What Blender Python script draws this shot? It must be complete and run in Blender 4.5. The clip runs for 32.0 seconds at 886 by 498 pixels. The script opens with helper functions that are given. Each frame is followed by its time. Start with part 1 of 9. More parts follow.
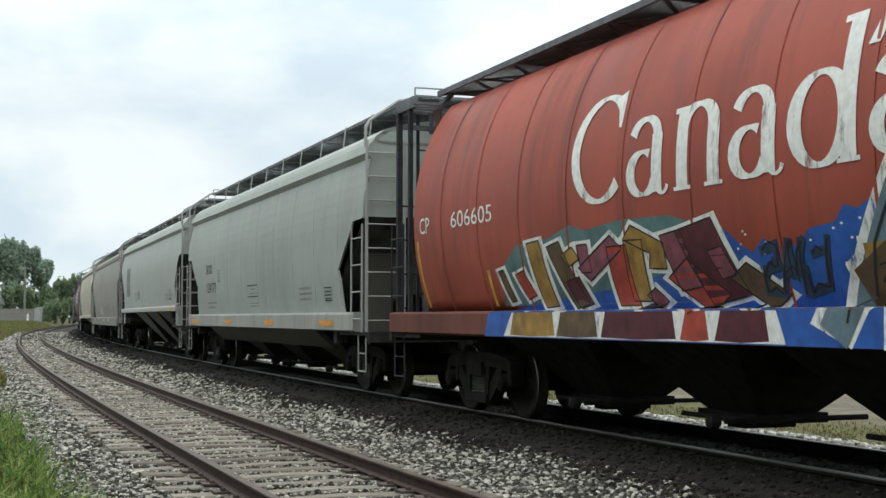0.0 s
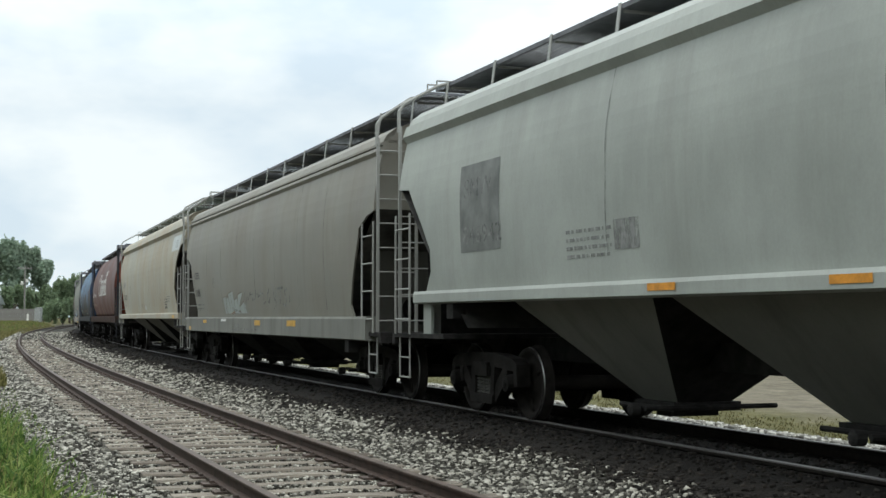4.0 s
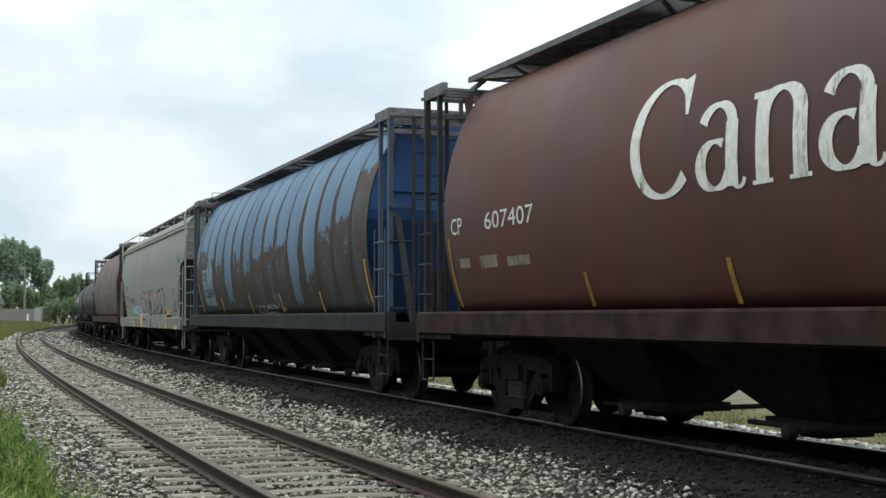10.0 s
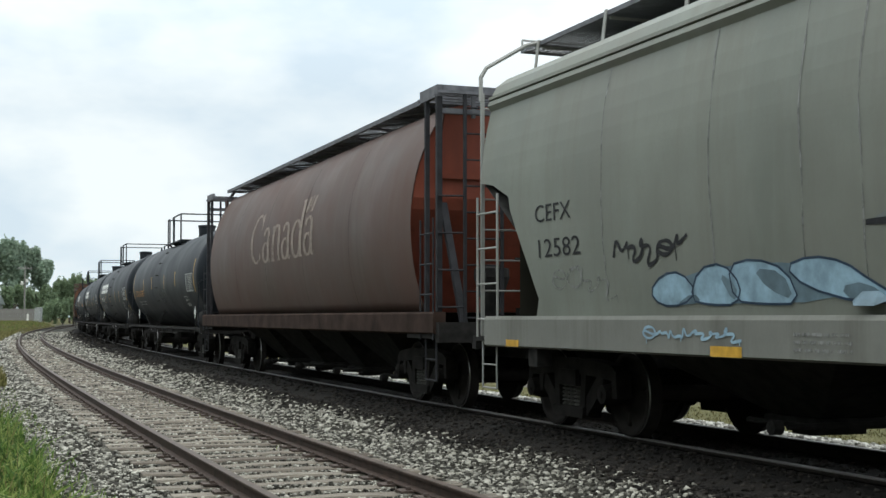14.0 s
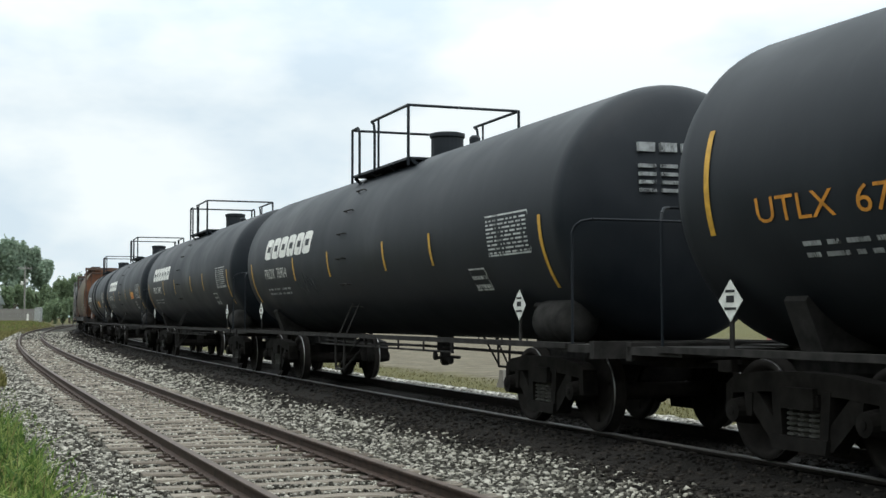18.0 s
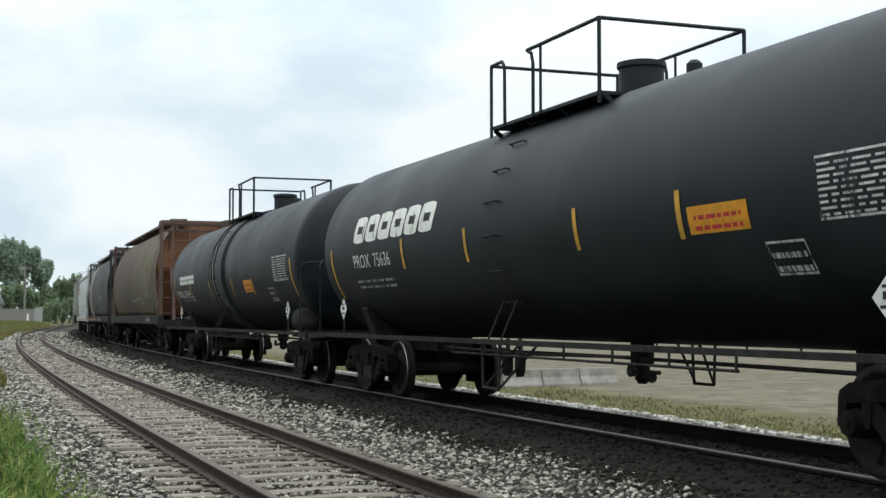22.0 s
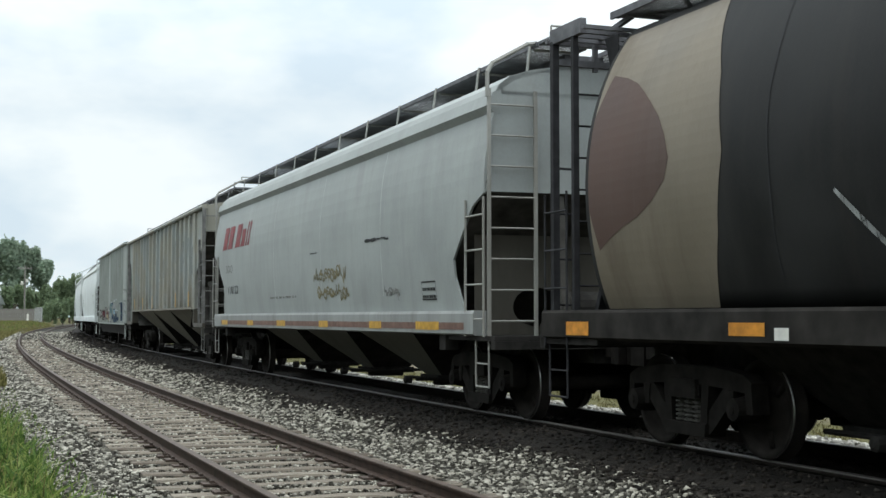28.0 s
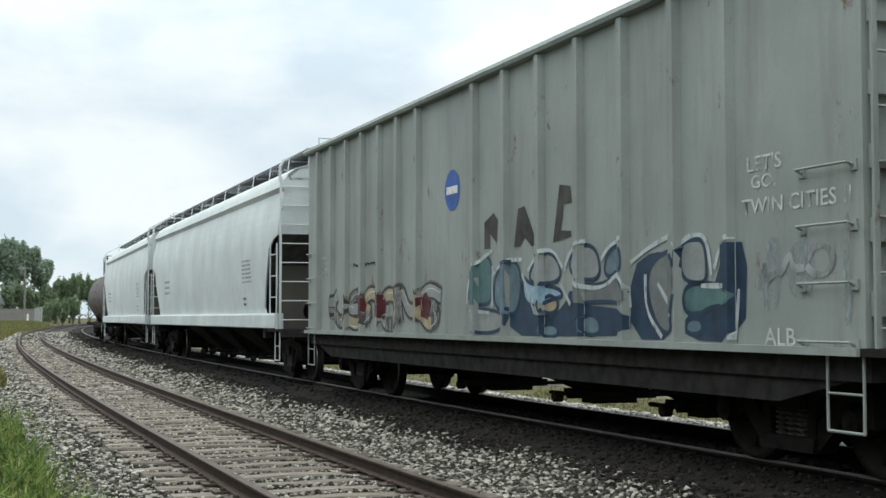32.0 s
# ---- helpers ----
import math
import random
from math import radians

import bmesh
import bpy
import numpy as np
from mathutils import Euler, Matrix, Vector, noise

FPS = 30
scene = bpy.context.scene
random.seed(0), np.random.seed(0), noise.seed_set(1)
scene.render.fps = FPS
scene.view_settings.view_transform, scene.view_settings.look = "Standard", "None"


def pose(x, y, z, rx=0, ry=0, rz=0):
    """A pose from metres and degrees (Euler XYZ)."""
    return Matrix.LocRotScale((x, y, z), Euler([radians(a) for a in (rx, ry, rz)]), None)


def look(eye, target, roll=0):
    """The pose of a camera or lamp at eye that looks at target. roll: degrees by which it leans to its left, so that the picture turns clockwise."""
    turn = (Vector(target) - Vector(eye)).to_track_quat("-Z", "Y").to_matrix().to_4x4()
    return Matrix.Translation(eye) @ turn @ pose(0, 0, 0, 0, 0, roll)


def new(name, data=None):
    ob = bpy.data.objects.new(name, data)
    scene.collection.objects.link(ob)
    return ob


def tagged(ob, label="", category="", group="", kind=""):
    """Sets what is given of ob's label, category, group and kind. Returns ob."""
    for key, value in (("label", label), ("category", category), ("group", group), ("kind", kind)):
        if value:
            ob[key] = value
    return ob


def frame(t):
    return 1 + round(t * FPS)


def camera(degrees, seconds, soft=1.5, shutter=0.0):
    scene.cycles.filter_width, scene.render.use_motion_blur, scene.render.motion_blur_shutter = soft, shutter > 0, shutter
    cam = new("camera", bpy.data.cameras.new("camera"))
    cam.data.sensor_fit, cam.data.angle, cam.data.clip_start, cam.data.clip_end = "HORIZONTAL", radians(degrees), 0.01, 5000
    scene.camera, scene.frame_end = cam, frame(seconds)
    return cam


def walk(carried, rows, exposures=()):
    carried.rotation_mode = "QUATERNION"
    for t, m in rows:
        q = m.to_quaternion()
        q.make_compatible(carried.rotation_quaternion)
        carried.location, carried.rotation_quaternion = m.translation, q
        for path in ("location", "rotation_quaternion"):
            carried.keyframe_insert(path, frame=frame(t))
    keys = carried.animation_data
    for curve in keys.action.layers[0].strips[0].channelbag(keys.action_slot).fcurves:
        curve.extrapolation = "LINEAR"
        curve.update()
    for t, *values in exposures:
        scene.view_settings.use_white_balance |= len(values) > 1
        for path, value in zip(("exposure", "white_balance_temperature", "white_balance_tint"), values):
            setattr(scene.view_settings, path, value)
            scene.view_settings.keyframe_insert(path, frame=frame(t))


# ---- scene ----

# ---------------------------------------------------------------- camera
cam = camera(37.08, 32.0, soft=1.5)
EYE = Vector((0.0, 0.0, 1.28))
AIM = EYE + Vector((math.sin(0.37721), math.cos(0.37721), math.tan(0.05202)))
walk(cam, [(0.0, look(EYE, AIM)), (32.0, look(EYE, AIM))])

# ---------------------------------------------------------------- light
world = bpy.data.worlds.new("overcast_sky")
scene.world = world
world.use_nodes = True
wn, wl = world.node_tree.nodes, world.node_tree.links
wn.clear()
w_out = wn.new("ShaderNodeOutputWorld")
w_mix = wn.new("ShaderNodeMixShader")
w_sky = wn.new("ShaderNodeTexSky")
w_sky.sky_type, w_sky.sun_disc = "NISHITA", False
w_sky.sun_elevation, w_sky.sun_rotation = radians(75), radians(211)
w_b1 = wn.new("ShaderNodeBackground")
w_b1.inputs["Strength"].default_value = 0.12
w_b2 = wn.new("ShaderNodeBackground")
w_b2.inputs["Strength"].default_value = 1.12
w_tc = wn.new("ShaderNodeTexCoord")
w_map = wn.new("ShaderNodeMapping")
w_map.inputs["Scale"].default_value = (1.0, 1.0, 2.2)
w_map.inputs["Rotation"].default_value = (0.0, 0.0, 0.13)
w_map.inputs["Location"].default_value = (0.35, 0.1, 0.2)
w_n = wn.new("ShaderNodeTexNoise")
w_n.inputs["Scale"].default_value = 5.0
w_n.inputs["Detail"].default_value = 5.0
w_n.inputs["Roughness"].default_value = 0.52
w_r = wn.new("ShaderNodeValToRGB")
w_r.color_ramp.elements[0].position, w_r.color_ramp.elements[0].color = 0.35, (0.655, 0.775, 0.86, 1)
w_r.color_ramp.elements[1].position, w_r.color_ramp.elements[1].color = 0.56, (0.90, 0.97, 0.985, 1)
w_mix.inputs["Fac"].default_value = 0.94
wl.new(w_tc.outputs["Generated"], w_map.inputs["Vector"])
wl.new(w_map.outputs["Vector"], w_n.inputs["Vector"])
wl.new(w_n.outputs["Fac"], w_r.inputs["Fac"])
w_up = wn.new("ShaderNodeSeparateXYZ")                      # an overcast sky is brightest overhead
wl.new(w_tc.outputs["Generated"], w_up.inputs[0])
w_grow = wn.new("ShaderNodeMapRange")
for key, value in zip(("From Min", "From Max", "To Min", "To Max"), (0.16, 1.0, 1.27, 3.6)):
    w_grow.inputs[key].default_value = value
wl.new(w_up.outputs[2], w_grow.inputs["Value"])
wl.new(w_grow.outputs["Result"], w_b2.inputs["Strength"])
wl.new(w_r.outputs["Color"], w_b2.inputs["Color"])
wl.new(w_sky.outputs["Color"], w_b1.inputs["Color"])
wl.new(w_b1.outputs["Background"], w_mix.inputs[1])
wl.new(w_b2.outputs["Background"], w_mix.inputs[2])
wl.new(w_mix.outputs["Shader"], w_out.inputs["Surface"])

sun = new("sun", bpy.data.lights.new("sun", "SUN"))
sun.data.energy, sun.data.angle, sun.data.color = 1.0, radians(25), (1.0, 0.95, 0.87)
sun.matrix_world = look((-12, -20, 85), (0, 0, 0))
scene.view_settings.exposure = -0.25

# ---------------------------------------------------------------- materials
class Nodes:
    """A short way to write node trees."""

    def __init__(self, name):
        self.mat = bpy.data.materials.new(name)
        self.mat.use_nodes = True
        self.n, self.l = self.mat.node_tree.nodes, self.mat.node_tree.links
        self.bsdf = self.n["Principled BSDF"]
        self.tc = self.n.new("ShaderNodeTexCoord")

    def put(self, socket, value):
        if isinstance(value, bpy.types.NodeSocket):
            self.l.new(value, socket)
        else:
            socket.default_value = value

    def coord(self, scale=(1, 1, 1), space="Object", loc=(0, 0, 0)):
        m = self.n.new("ShaderNodeMapping")
        m.inputs["Scale"].default_value = scale
        m.inputs["Location"].default_value = loc
        self.l.new(self.tc.outputs[space], m.inputs["Vector"])
        return m.outputs["Vector"]

    def noise(self, scale, vec=None, detail=4, rough=0.55):
        t = self.n.new("ShaderNodeTexNoise")
        t.inputs["Scale"].default_value, t.inputs["Detail"].default_value, t.inputs["Roughness"].default_value = scale, detail, rough
        self.l.new(vec if vec else self.tc.outputs["Object"], t.inputs["Vector"])
        return t.outputs["Fac"]

    def ramp(self, fac, stops):
        r = self.n.new("ShaderNodeValToRGB")
        e = r.color_ramp.elements
        while len(e) < len(stops):
            e.new(0.5)
        for k, (p, c) in zip(e, stops):
            k.position, k.color = p, (*c, 1) if len(c) == 3 else c
        self.l.new(fac, r.inputs["Fac"])
        return r.outputs["Color"]

    def grey(self, fac, lo, hi, a=0.0, b=1.0):
        m = self.n.new("ShaderNodeMapRange")
        for k, v in zip(("From Min", "From Max", "To Min", "To Max"), (lo, hi, a, b)):
            m.inputs[k].default_value = v
        self.l.new(fac, m.inputs["Value"])
        return m.outputs["Result"]

    def mix(self, fac, a, b, how="MIX"):
        m = self.n.new("ShaderNodeMix")
        m.data_type, m.blend_type = "RGBA", how
        for s, v in zip((m.inputs[0], m.inputs[6], m.inputs[7]), (fac, a, b)):
            self.put(s, (*v, 1) if isinstance(v, tuple) and len(v) == 3 else v)
        return m.outputs[2]

    def math(self, how, a, b):
        m = self.n.new("ShaderNodeMath")
        m.operation = how
        self.put(m.inputs[0], a), self.put(m.inputs[1], b)
        return m.outputs[0]

    def rand(self):
        return self.n.new("ShaderNodeObjectInfo").outputs["Random"]

    def island(self):
        return self.n.new("ShaderNodeNewGeometry").outputs["Random Per Island"]

    def axis(self, which, space="Object"):
        s = self.n.new("ShaderNodeSeparateXYZ")
        self.l.new(self.tc.outputs[space], s.inputs[0])
        return s.outputs[which]

    def done(self, color, rough=0.6, metal=0.0, bump=None, strength=0.3, distance=0.01, spec=None):
        self.put(self.bsdf.inputs["Base Color"], (*color, 1) if isinstance(color, tuple) else color)
        self.put(self.bsdf.inputs["Roughness"], rough)
        self.put(self.bsdf.inputs["Metallic"], metal)
        if spec is not None:
            self.bsdf.inputs["Specular IOR Level"].default_value = spec
        if bump is not None:
            b = self.n.new("ShaderNodeBump")
            b.inputs["Strength"].default_value, b.inputs["Distance"].default_value = strength, distance
            self.l.new(bump, b.inputs["Height"])
            self.l.new(b.outputs["Normal"], self.bsdf.inputs["Normal"])
        return self.mat


def paint(name, color, dirt=(0.12, 0.1, 0.08), amount=0.35, rough=0.55, rust=0.0, streak=1.0, seed=0.0, blot=None, share=0.6, gloss=0.28):
    """Weathered car paint: fading in patches, grime in streaks that run down, spots of rust."""
    k = Nodes(name)
    patch = k.noise(0.7, k.coord(loc=(seed, seed, 0)), 3)
    runs = k.noise(1.0, k.coord((1.0, 2.6 * streak, 0.22), loc=(seed, seed * 2, 0)), 5, 0.65)
    fine = k.noise(30, None, 3)
    pale = tuple(min(1, c * 1.12 + 0.015) for c in color)
    dark = tuple(c * 0.9 for c in color)
    col = k.mix(k.grey(patch, 0.35, 0.65), dark, pale)
    grime = k.math("MULTIPLY", k.grey(runs, 0.5, 0.78), amount)
    col = k.mix(grime, col, dirt)
    col = k.mix(k.grey(fine, 0.3, 0.7, 0.0, 0.09), col, dirt)
    col = k.mix(k.grey(k.noise(5.5, k.coord((1, 1.3, 0.6), loc=(seed, 1, 2)), 6, 0.7), 0.5, 0.75, 0.0, 0.22), col, tuple(0.5 * (c + d) for c, d in zip(dark, dirt)))
    col = k.mix(k.grey(k.noise(2.4, k.coord((1, 1.6, 0.35), loc=(seed, 5, 2)), 5, 0.65), 0.52, 0.72, 0.0, 0.35), col, pale)
    if blot:
        soft = k.noise(0.55, k.coord((1, 1.0, 0.75), loc=(seed + 2, seed, 4)), 6, 0.62)
        col = k.mix(k.grey(soft, 0.42, 0.68, 0, share), col, blot)
    if rust:
        spot = k.grey(k.noise(3.0, k.coord((1, 1, 0.7), loc=(seed, 3, seed)), 6, 0.7), 0.66 - rust * 0.1, 0.72)
        col = k.mix(spot, col, (0.13, 0.055, 0.03))
    return k.done(col, k.grey(patch, 0.3, 0.7, rough - 0.08, rough + 0.12), 0, k.noise(1.1, k.coord((1, 1, 0.7)), 2), 0.10, 0.03, gloss)


def plain(name, color, rough=0.6, metal=0.0, vary=0.2, scale=6.0, worn=0.0):
    """A simple surface with two tones; worn: the share of it that has flaked or faded away."""
    k = Nodes(name)
    n = k.noise(scale, None, 5)
    lo, hi = tuple(c * (1 - vary) for c in color), tuple(c * (1 + vary) for c in color)
    if worn:
        k.put(k.bsdf.inputs["Alpha"], k.grey(k.noise(3.5, k.coord((1, 2.0, 0.6), loc=(scale, 0, 0)), 7, 0.72), 0.22 + worn * 0.3, 0.34 + worn * 0.42))
    return k.done(k.mix(k.grey(n, 0.3, 0.7), lo, hi), rough, metal, n, 0.2, 0.005, 0.09 if max(color) < 0.045 else 0.3)


M = {}
M["under"] = plain("dirty_underframe_and_slope_shade", (0.028, 0.0265, 0.025), 0.95, 0, 0.4)
M["truck"] = plain("grimy_cast_steel", (0.016, 0.0145, 0.013), 0.9, 0, 0.4)
M["wheel"] = plain("brown_wheel_steel", (0.024, 0.021, 0.019), 0.85, 0.0, 0.3)
M["tread"] = plain("worn_tread_steel", (0.35, 0.34, 0.33), 0.3, 0.9, 0.1)
M["rail"] = plain("rusty_rail_steel", (0.048, 0.030, 0.022), 0.75, 0.2, 0.35, 9)
M["railtop"] = plain("worn_rail_head", (0.078, 0.056, 0.043), 0.6, 0.3, 0.3, 9)
M["white"] = plain("white_stencil_paint", (0.66, 0.655, 0.61), 0.6, 0, 0.14, 14, 0.25)
M["black"] = plain("black_stencil_paint", (0.03, 0.03, 0.032), 0.6, 0, 0.2, 14)
M["yellow"] = plain("yellow_reflector_tape", (0.50, 0.28, 0.035), 0.5, 0, 0.25, 9)
M["orange"] = plain("orange_reflector_tape", (0.55, 0.23, 0.03), 0.5, 0, 0.3, 9)
M["grating"] = plain("dark_running_board_grating", (0.13, 0.13, 0.14), 0.8, 0.0, 0.3)
M["rustwalk"] = plain("rusty_running_board", (0.10, 0.065, 0.05), 0.8, 0.1, 0.4)
M["galv"] = plain("galvanised_grating", (0.3, 0.31, 0.3), 0.55, 0.4, 0.25)


def grated(name, color, rough=0.75, metal=0.1):
    """Walkway grating: bars with gaps between them, and cross bars."""
    k = Nodes(name)
    bars_y = k.grey(k.math("PINGPONG", k.axis(1), 0.022), 0.0165, 0.0172, 1.0, 0.0)
    bars_x = k.grey(k.math("PINGPONG", k.axis(0), 0.05), 0.007, 0.009, 1.0, 0.0)
    k.put(k.bsdf.inputs["Alpha"], k.math("MAXIMUM", bars_y, bars_x))
    n = k.noise(5, None, 4)
    return k.done(k.mix(k.grey(n, 0.3, 0.7), tuple(c * 0.7 for c in color), tuple(c * 1.3 for c in color)), rough, metal)


OPEN = {"dark_running_board_grating": grated("dark_open_grating", (0.14, 0.147, 0.16)), "rusty_running_board": grated("rusty_open_grating", (0.085, 0.055, 0.042)), "galvanised_grating": grated("galvanised_open_grating", (0.30, 0.36, 0.35), 0.5, 0.4)}
# even dark grey for sloped ends, braces and some sprayed shapes
M["darkgrey"] = plain("dull_dark_grey", (0.064, 0.061, 0.056), 0.95, 0, 0.5, 3)
M["red"] = plain("red_letter_paint", (0.42, 0.03, 0.035), 0.6, 0, 0.25, 10)
M["blue"] = plain("blue_spray_paint", (0.02, 0.085, 0.32), 0.5, 0, 0.3, 5)
M["navy"] = plain("dark_blue_spray_paint", (0.022, 0.042, 0.075), 0.5, 0, 0.3, 6)
M["maroon"] = plain("maroon_spray_paint", (0.075, 0.014, 0.02), 0.5, 0, 0.4, 5)
M["scarlet"] = plain("scarlet_spray_paint", (0.33, 0.05, 0.03), 0.5, 0, 0.35, 5)
M["ochre"] = plain("ochre_spray_paint", (0.28, 0.16, 0.035), 0.5, 0, 0.4, 5)
M["greyspray"] = plain("silver_grey_spray_paint", (0.27, 0.28, 0.28), 0.45, 0.2, 0.2, 5)
M["teal"] = plain("blue_green_spray_paint", (0.08, 0.15, 0.15), 0.5, 0, 0.3, 4)
M["sky"] = plain("pale_blue_spray_paint", (0.25, 0.37, 0.45), 0.5, 0, 0.3, 6)
M["slate"] = plain("slate_blue_spray_paint", (0.11, 0.16, 0.19), 0.5, 0, 0.35, 4)
M["tanspray"] = plain("pale_tan_spray_paint", (0.31, 0.26, 0.17), 0.55, 0, 0.3, 5)
M["chalk"] = plain("thin_white_spray_paint", (0.30, 0.31, 0.31), 0.6, 0, 0.45, 4, 0.4)
M["ghost"] = plain("faded_grey_lettering", (0.22, 0.175, 0.145), 0.7, 0, 0.3, 8, 0.25)
M["smoke"] = plain("thin_grey_stencil_paint", (0.20, 0.20, 0.19), 0.7, 0, 0.4, 8, 0.5)
M["greentag"] = plain("green_marker_paint", (0.05, 0.12, 0.09), 0.6, 0, 0.3, 9)
M["placard"] = plain("orange_placard", (0.62, 0.27, 0.02), 0.5, 0, 0.2, 9)
M["patch"] = plain("pale_repaint_patch", (0.44, 0.47, 0.46), 0.6, 0, 0.15, 5)
M["seamdirt"] = plain("dirt_in_the_seams", (0.11, 0.095, 0.08), 0.9, 0, 0.4, 4, 0.75)
M["smear"] = plain("faint_grey_scrape", (0.07, 0.075, 0.08), 0.8, 0, 0.4, 4, 1.05)
M["post"] = plain("dark_grey_steel_posts", (0.035, 0.035, 0.038), 0.75, 0, 0.3)
# ---------------------------------------------------------------- line of the tracks
def trace(k0, k1, x0, head, lo=-420.0, hi=560.0, cap=135.0):
    """Centre line: heading grows with k0 and k1 along the way, at constant curvature past cap; a table of s, x, y, heading."""
    def turn(s):
        if s < -15:
            return k0 * -15
        if s <= cap:
            return k0 * s + k1 * s * abs(s)
        return k0 * cap + k1 * cap * cap + (k0 + 2 * k1 * cap) * (s - cap)
    step = 0.5
    fwd, x, y, s = [(0.0, x0, 0.0, head)], x0, 0.0, 0.0
    while s < hi:
        a = turn(s + step / 2) + head
        x, y, s = x + math.sin(a) * step, y + math.cos(a) * step, s + step
        fwd.append((s, x, y, turn(s) + head))
    back, x, y, s = [], x0, 0.0, 0.0
    while s > lo:
        a = turn(s - step / 2) + head
        x, y, s = x - math.sin(a) * step, y - math.cos(a) * step, s - step
        back.append((s, x, y, turn(s) + head))
    return np.array(back[::-1] + fwd)


MAIN = trace(0.001032, -1.83e-6, 7.861, 0.0, cap=120.0)
SIDE = trace(0.000743, -3.56e-7, 3.1955, 0.00773, cap=260.0)
SIDE_Z = -0.09


def on(line, s, off=0.0):
    """x, y and heading at s along a line; off: metres to its left."""
    x, y, a = (np.interp(s, line[:, 0], line[:, c]) for c in (1, 2, 3))
    return x - off * np.cos(a), y + off * np.sin(a), a


def travelled(t):
    """Metres that the train has gone, from its place at 16 s."""
    d = t - 16.0
    return 10.4163 * d + 0.03795 * d * d + 0.000137 * d ** 3

# ---------------------------------------------------------------- small kit for meshes
def part(name, bm, mat, parent=None, label="", smooth=False):
    """Links a bmesh as one mesh object, under a thing or a part."""
    me = bm
    if isinstance(bm, bmesh.types.BMesh):
        me = bpy.data.meshes.new(name)
        bm.to_mesh(me)
        bm.free()
        if smooth:
            me.polygons.foreach_set("use_smooth", [True] * len(me.polygons))
        for m in mat if isinstance(mat, (list, tuple)) else [mat]:
            me.materials.append(m)
    ob = new(name, me)
    ob.parent = parent
    return tagged(ob, label) if label else ob


def thing(name, label, category, group="", kind=""):
    ob = new(name)
    ob.empty_display_size = 0.3
    return tagged(ob, label, category, group, kind)


def box(bm, x0, x1, y0, y1, z0, z1, mi=0):
    v = [bm.verts.new(p) for p in ((x0, y0, z0), (x1, y0, z0), (x1, y1, z0), (x0, y1, z0), (x0, y0, z1), (x1, y0, z1), (x1, y1, z1), (x0, y1, z1))]
    for f in ((0, 3, 2, 1), (4, 5, 6, 7), (0, 1, 5, 4), (1, 2, 6, 5), (2, 3, 7, 6), (3, 0, 4, 7)):
        bm.faces.new([v[i] for i in f]).material_index = mi
    return v


def prism(bm, poly, x0, x1, mi=0, plane="yz"):
    """A flat outline given in a plane, drawn out between x0 and x1 along the third axis."""
    def at(a, b, c):
        return {"yz": (c, a, b), "xz": (a, c, b), "xy": (a, b, c)}[plane]
    lo = [bm.verts.new(at(a, b, x0)) for a, b in poly]
    hi = [bm.verts.new(at(a, b, x1)) for a, b in poly]
    n = len(poly)
    fs = [bm.faces.new(lo[::-1]), bm.faces.new(hi)]
    fs += [bm.faces.new((lo[i], lo[(i + 1) % n], hi[(i + 1) % n], hi[i])) for i in range(n)]
    for f in fs:
        f.material_index = mi
    bmesh.ops.recalc_face_normals(bm, faces=fs)


def bar(bm, p, q, r=0.012, seg=6, mi=0):
    """A round bar from p to q."""
    p, q = Vector(p), Vector(q)
    turn = (q - p).to_track_quat("Z", "Y")
    rings = [[bm.verts.new(c + turn @ Vector((r * math.cos(k * math.tau / seg), r * math.sin(k * math.tau / seg), 0))) for k in range(seg)] for c in (p, q)]
    for k in range(seg):
        bm.faces.new((rings[0][k], rings[0][(k + 1) % seg], rings[1][(k + 1) % seg], rings[1][k])).material_index = mi
    bm.faces.new(rings[0][::-1]).material_index = mi
    bm.faces.new(rings[1]).material_index = mi


def rod(bm, pts, r=0.012, seg=6):
    for a, b in zip(pts, pts[1:]):
        bar(bm, a, b, r, seg)


def beam(bm, p, q, w, h):
    """A square bar from p to q, w wide and h deep."""
    p, q = Vector(p), Vector(q)
    turn = (q - p).to_track_quat("Y", "Z")
    v = [bm.verts.new(c + turn @ Vector((sx * w / 2, 0, sz * h / 2))) for c in (p, q) for sx, sz in ((-1, -1), (1, -1), (1, 1), (-1, 1))]
    for f in ((0, 1, 2, 3), (7, 6, 5, 4), (0, 4, 5, 1), (1, 5, 6, 2), (2, 6, 7, 3), (3, 7, 4, 0)):
        bm.faces.new([v[i] for i in f])


def lathe(bm, profile, axis="y", seg=24, centre=(0, 0, 0), mi=0):
    """Turns a profile of (along, radius) round an axis."""
    rings = []
    for a, r in profile:
        ring = []
        for k in range(seg):
            c, s = math.cos(k * math.tau / seg) * r, math.sin(k * math.tau / seg) * r
            p = {"x": (a, c, s), "y": (s, a, c), "z": (c, s, a)}[axis]
            ring.append(bm.verts.new(Vector(p) + Vector(centre)))
        rings.append(ring)
    fs = []
    for a, b in zip(rings, rings[1:]):
        for k in range(seg):
            fs.append(bm.faces.new((a[k], a[(k + 1) % seg], b[(k + 1) % seg], b[k])))
    fs += [bm.faces.new(rings[0][::-1]), bm.faces.new(rings[-1])]
    for f in fs:
        f.material_index = mi
    bmesh.ops.recalc_face_normals(bm, faces=fs)


def skin(bm, rows, close=False, mi=0):
    """A sheet through rows of points, each row as long as the next."""
    vs = [[bm.verts.new(p) for p in r] for r in rows]
    for a, b in zip(vs, vs[1:]):
        for k in range(len(a) - (0 if close else 1)):
            bm.faces.new((a[k], a[(k + 1) % len(a)], b[(k + 1) % len(a)], b[k])).material_index = mi
    return vs


def bm_new():
    return bmesh.new()


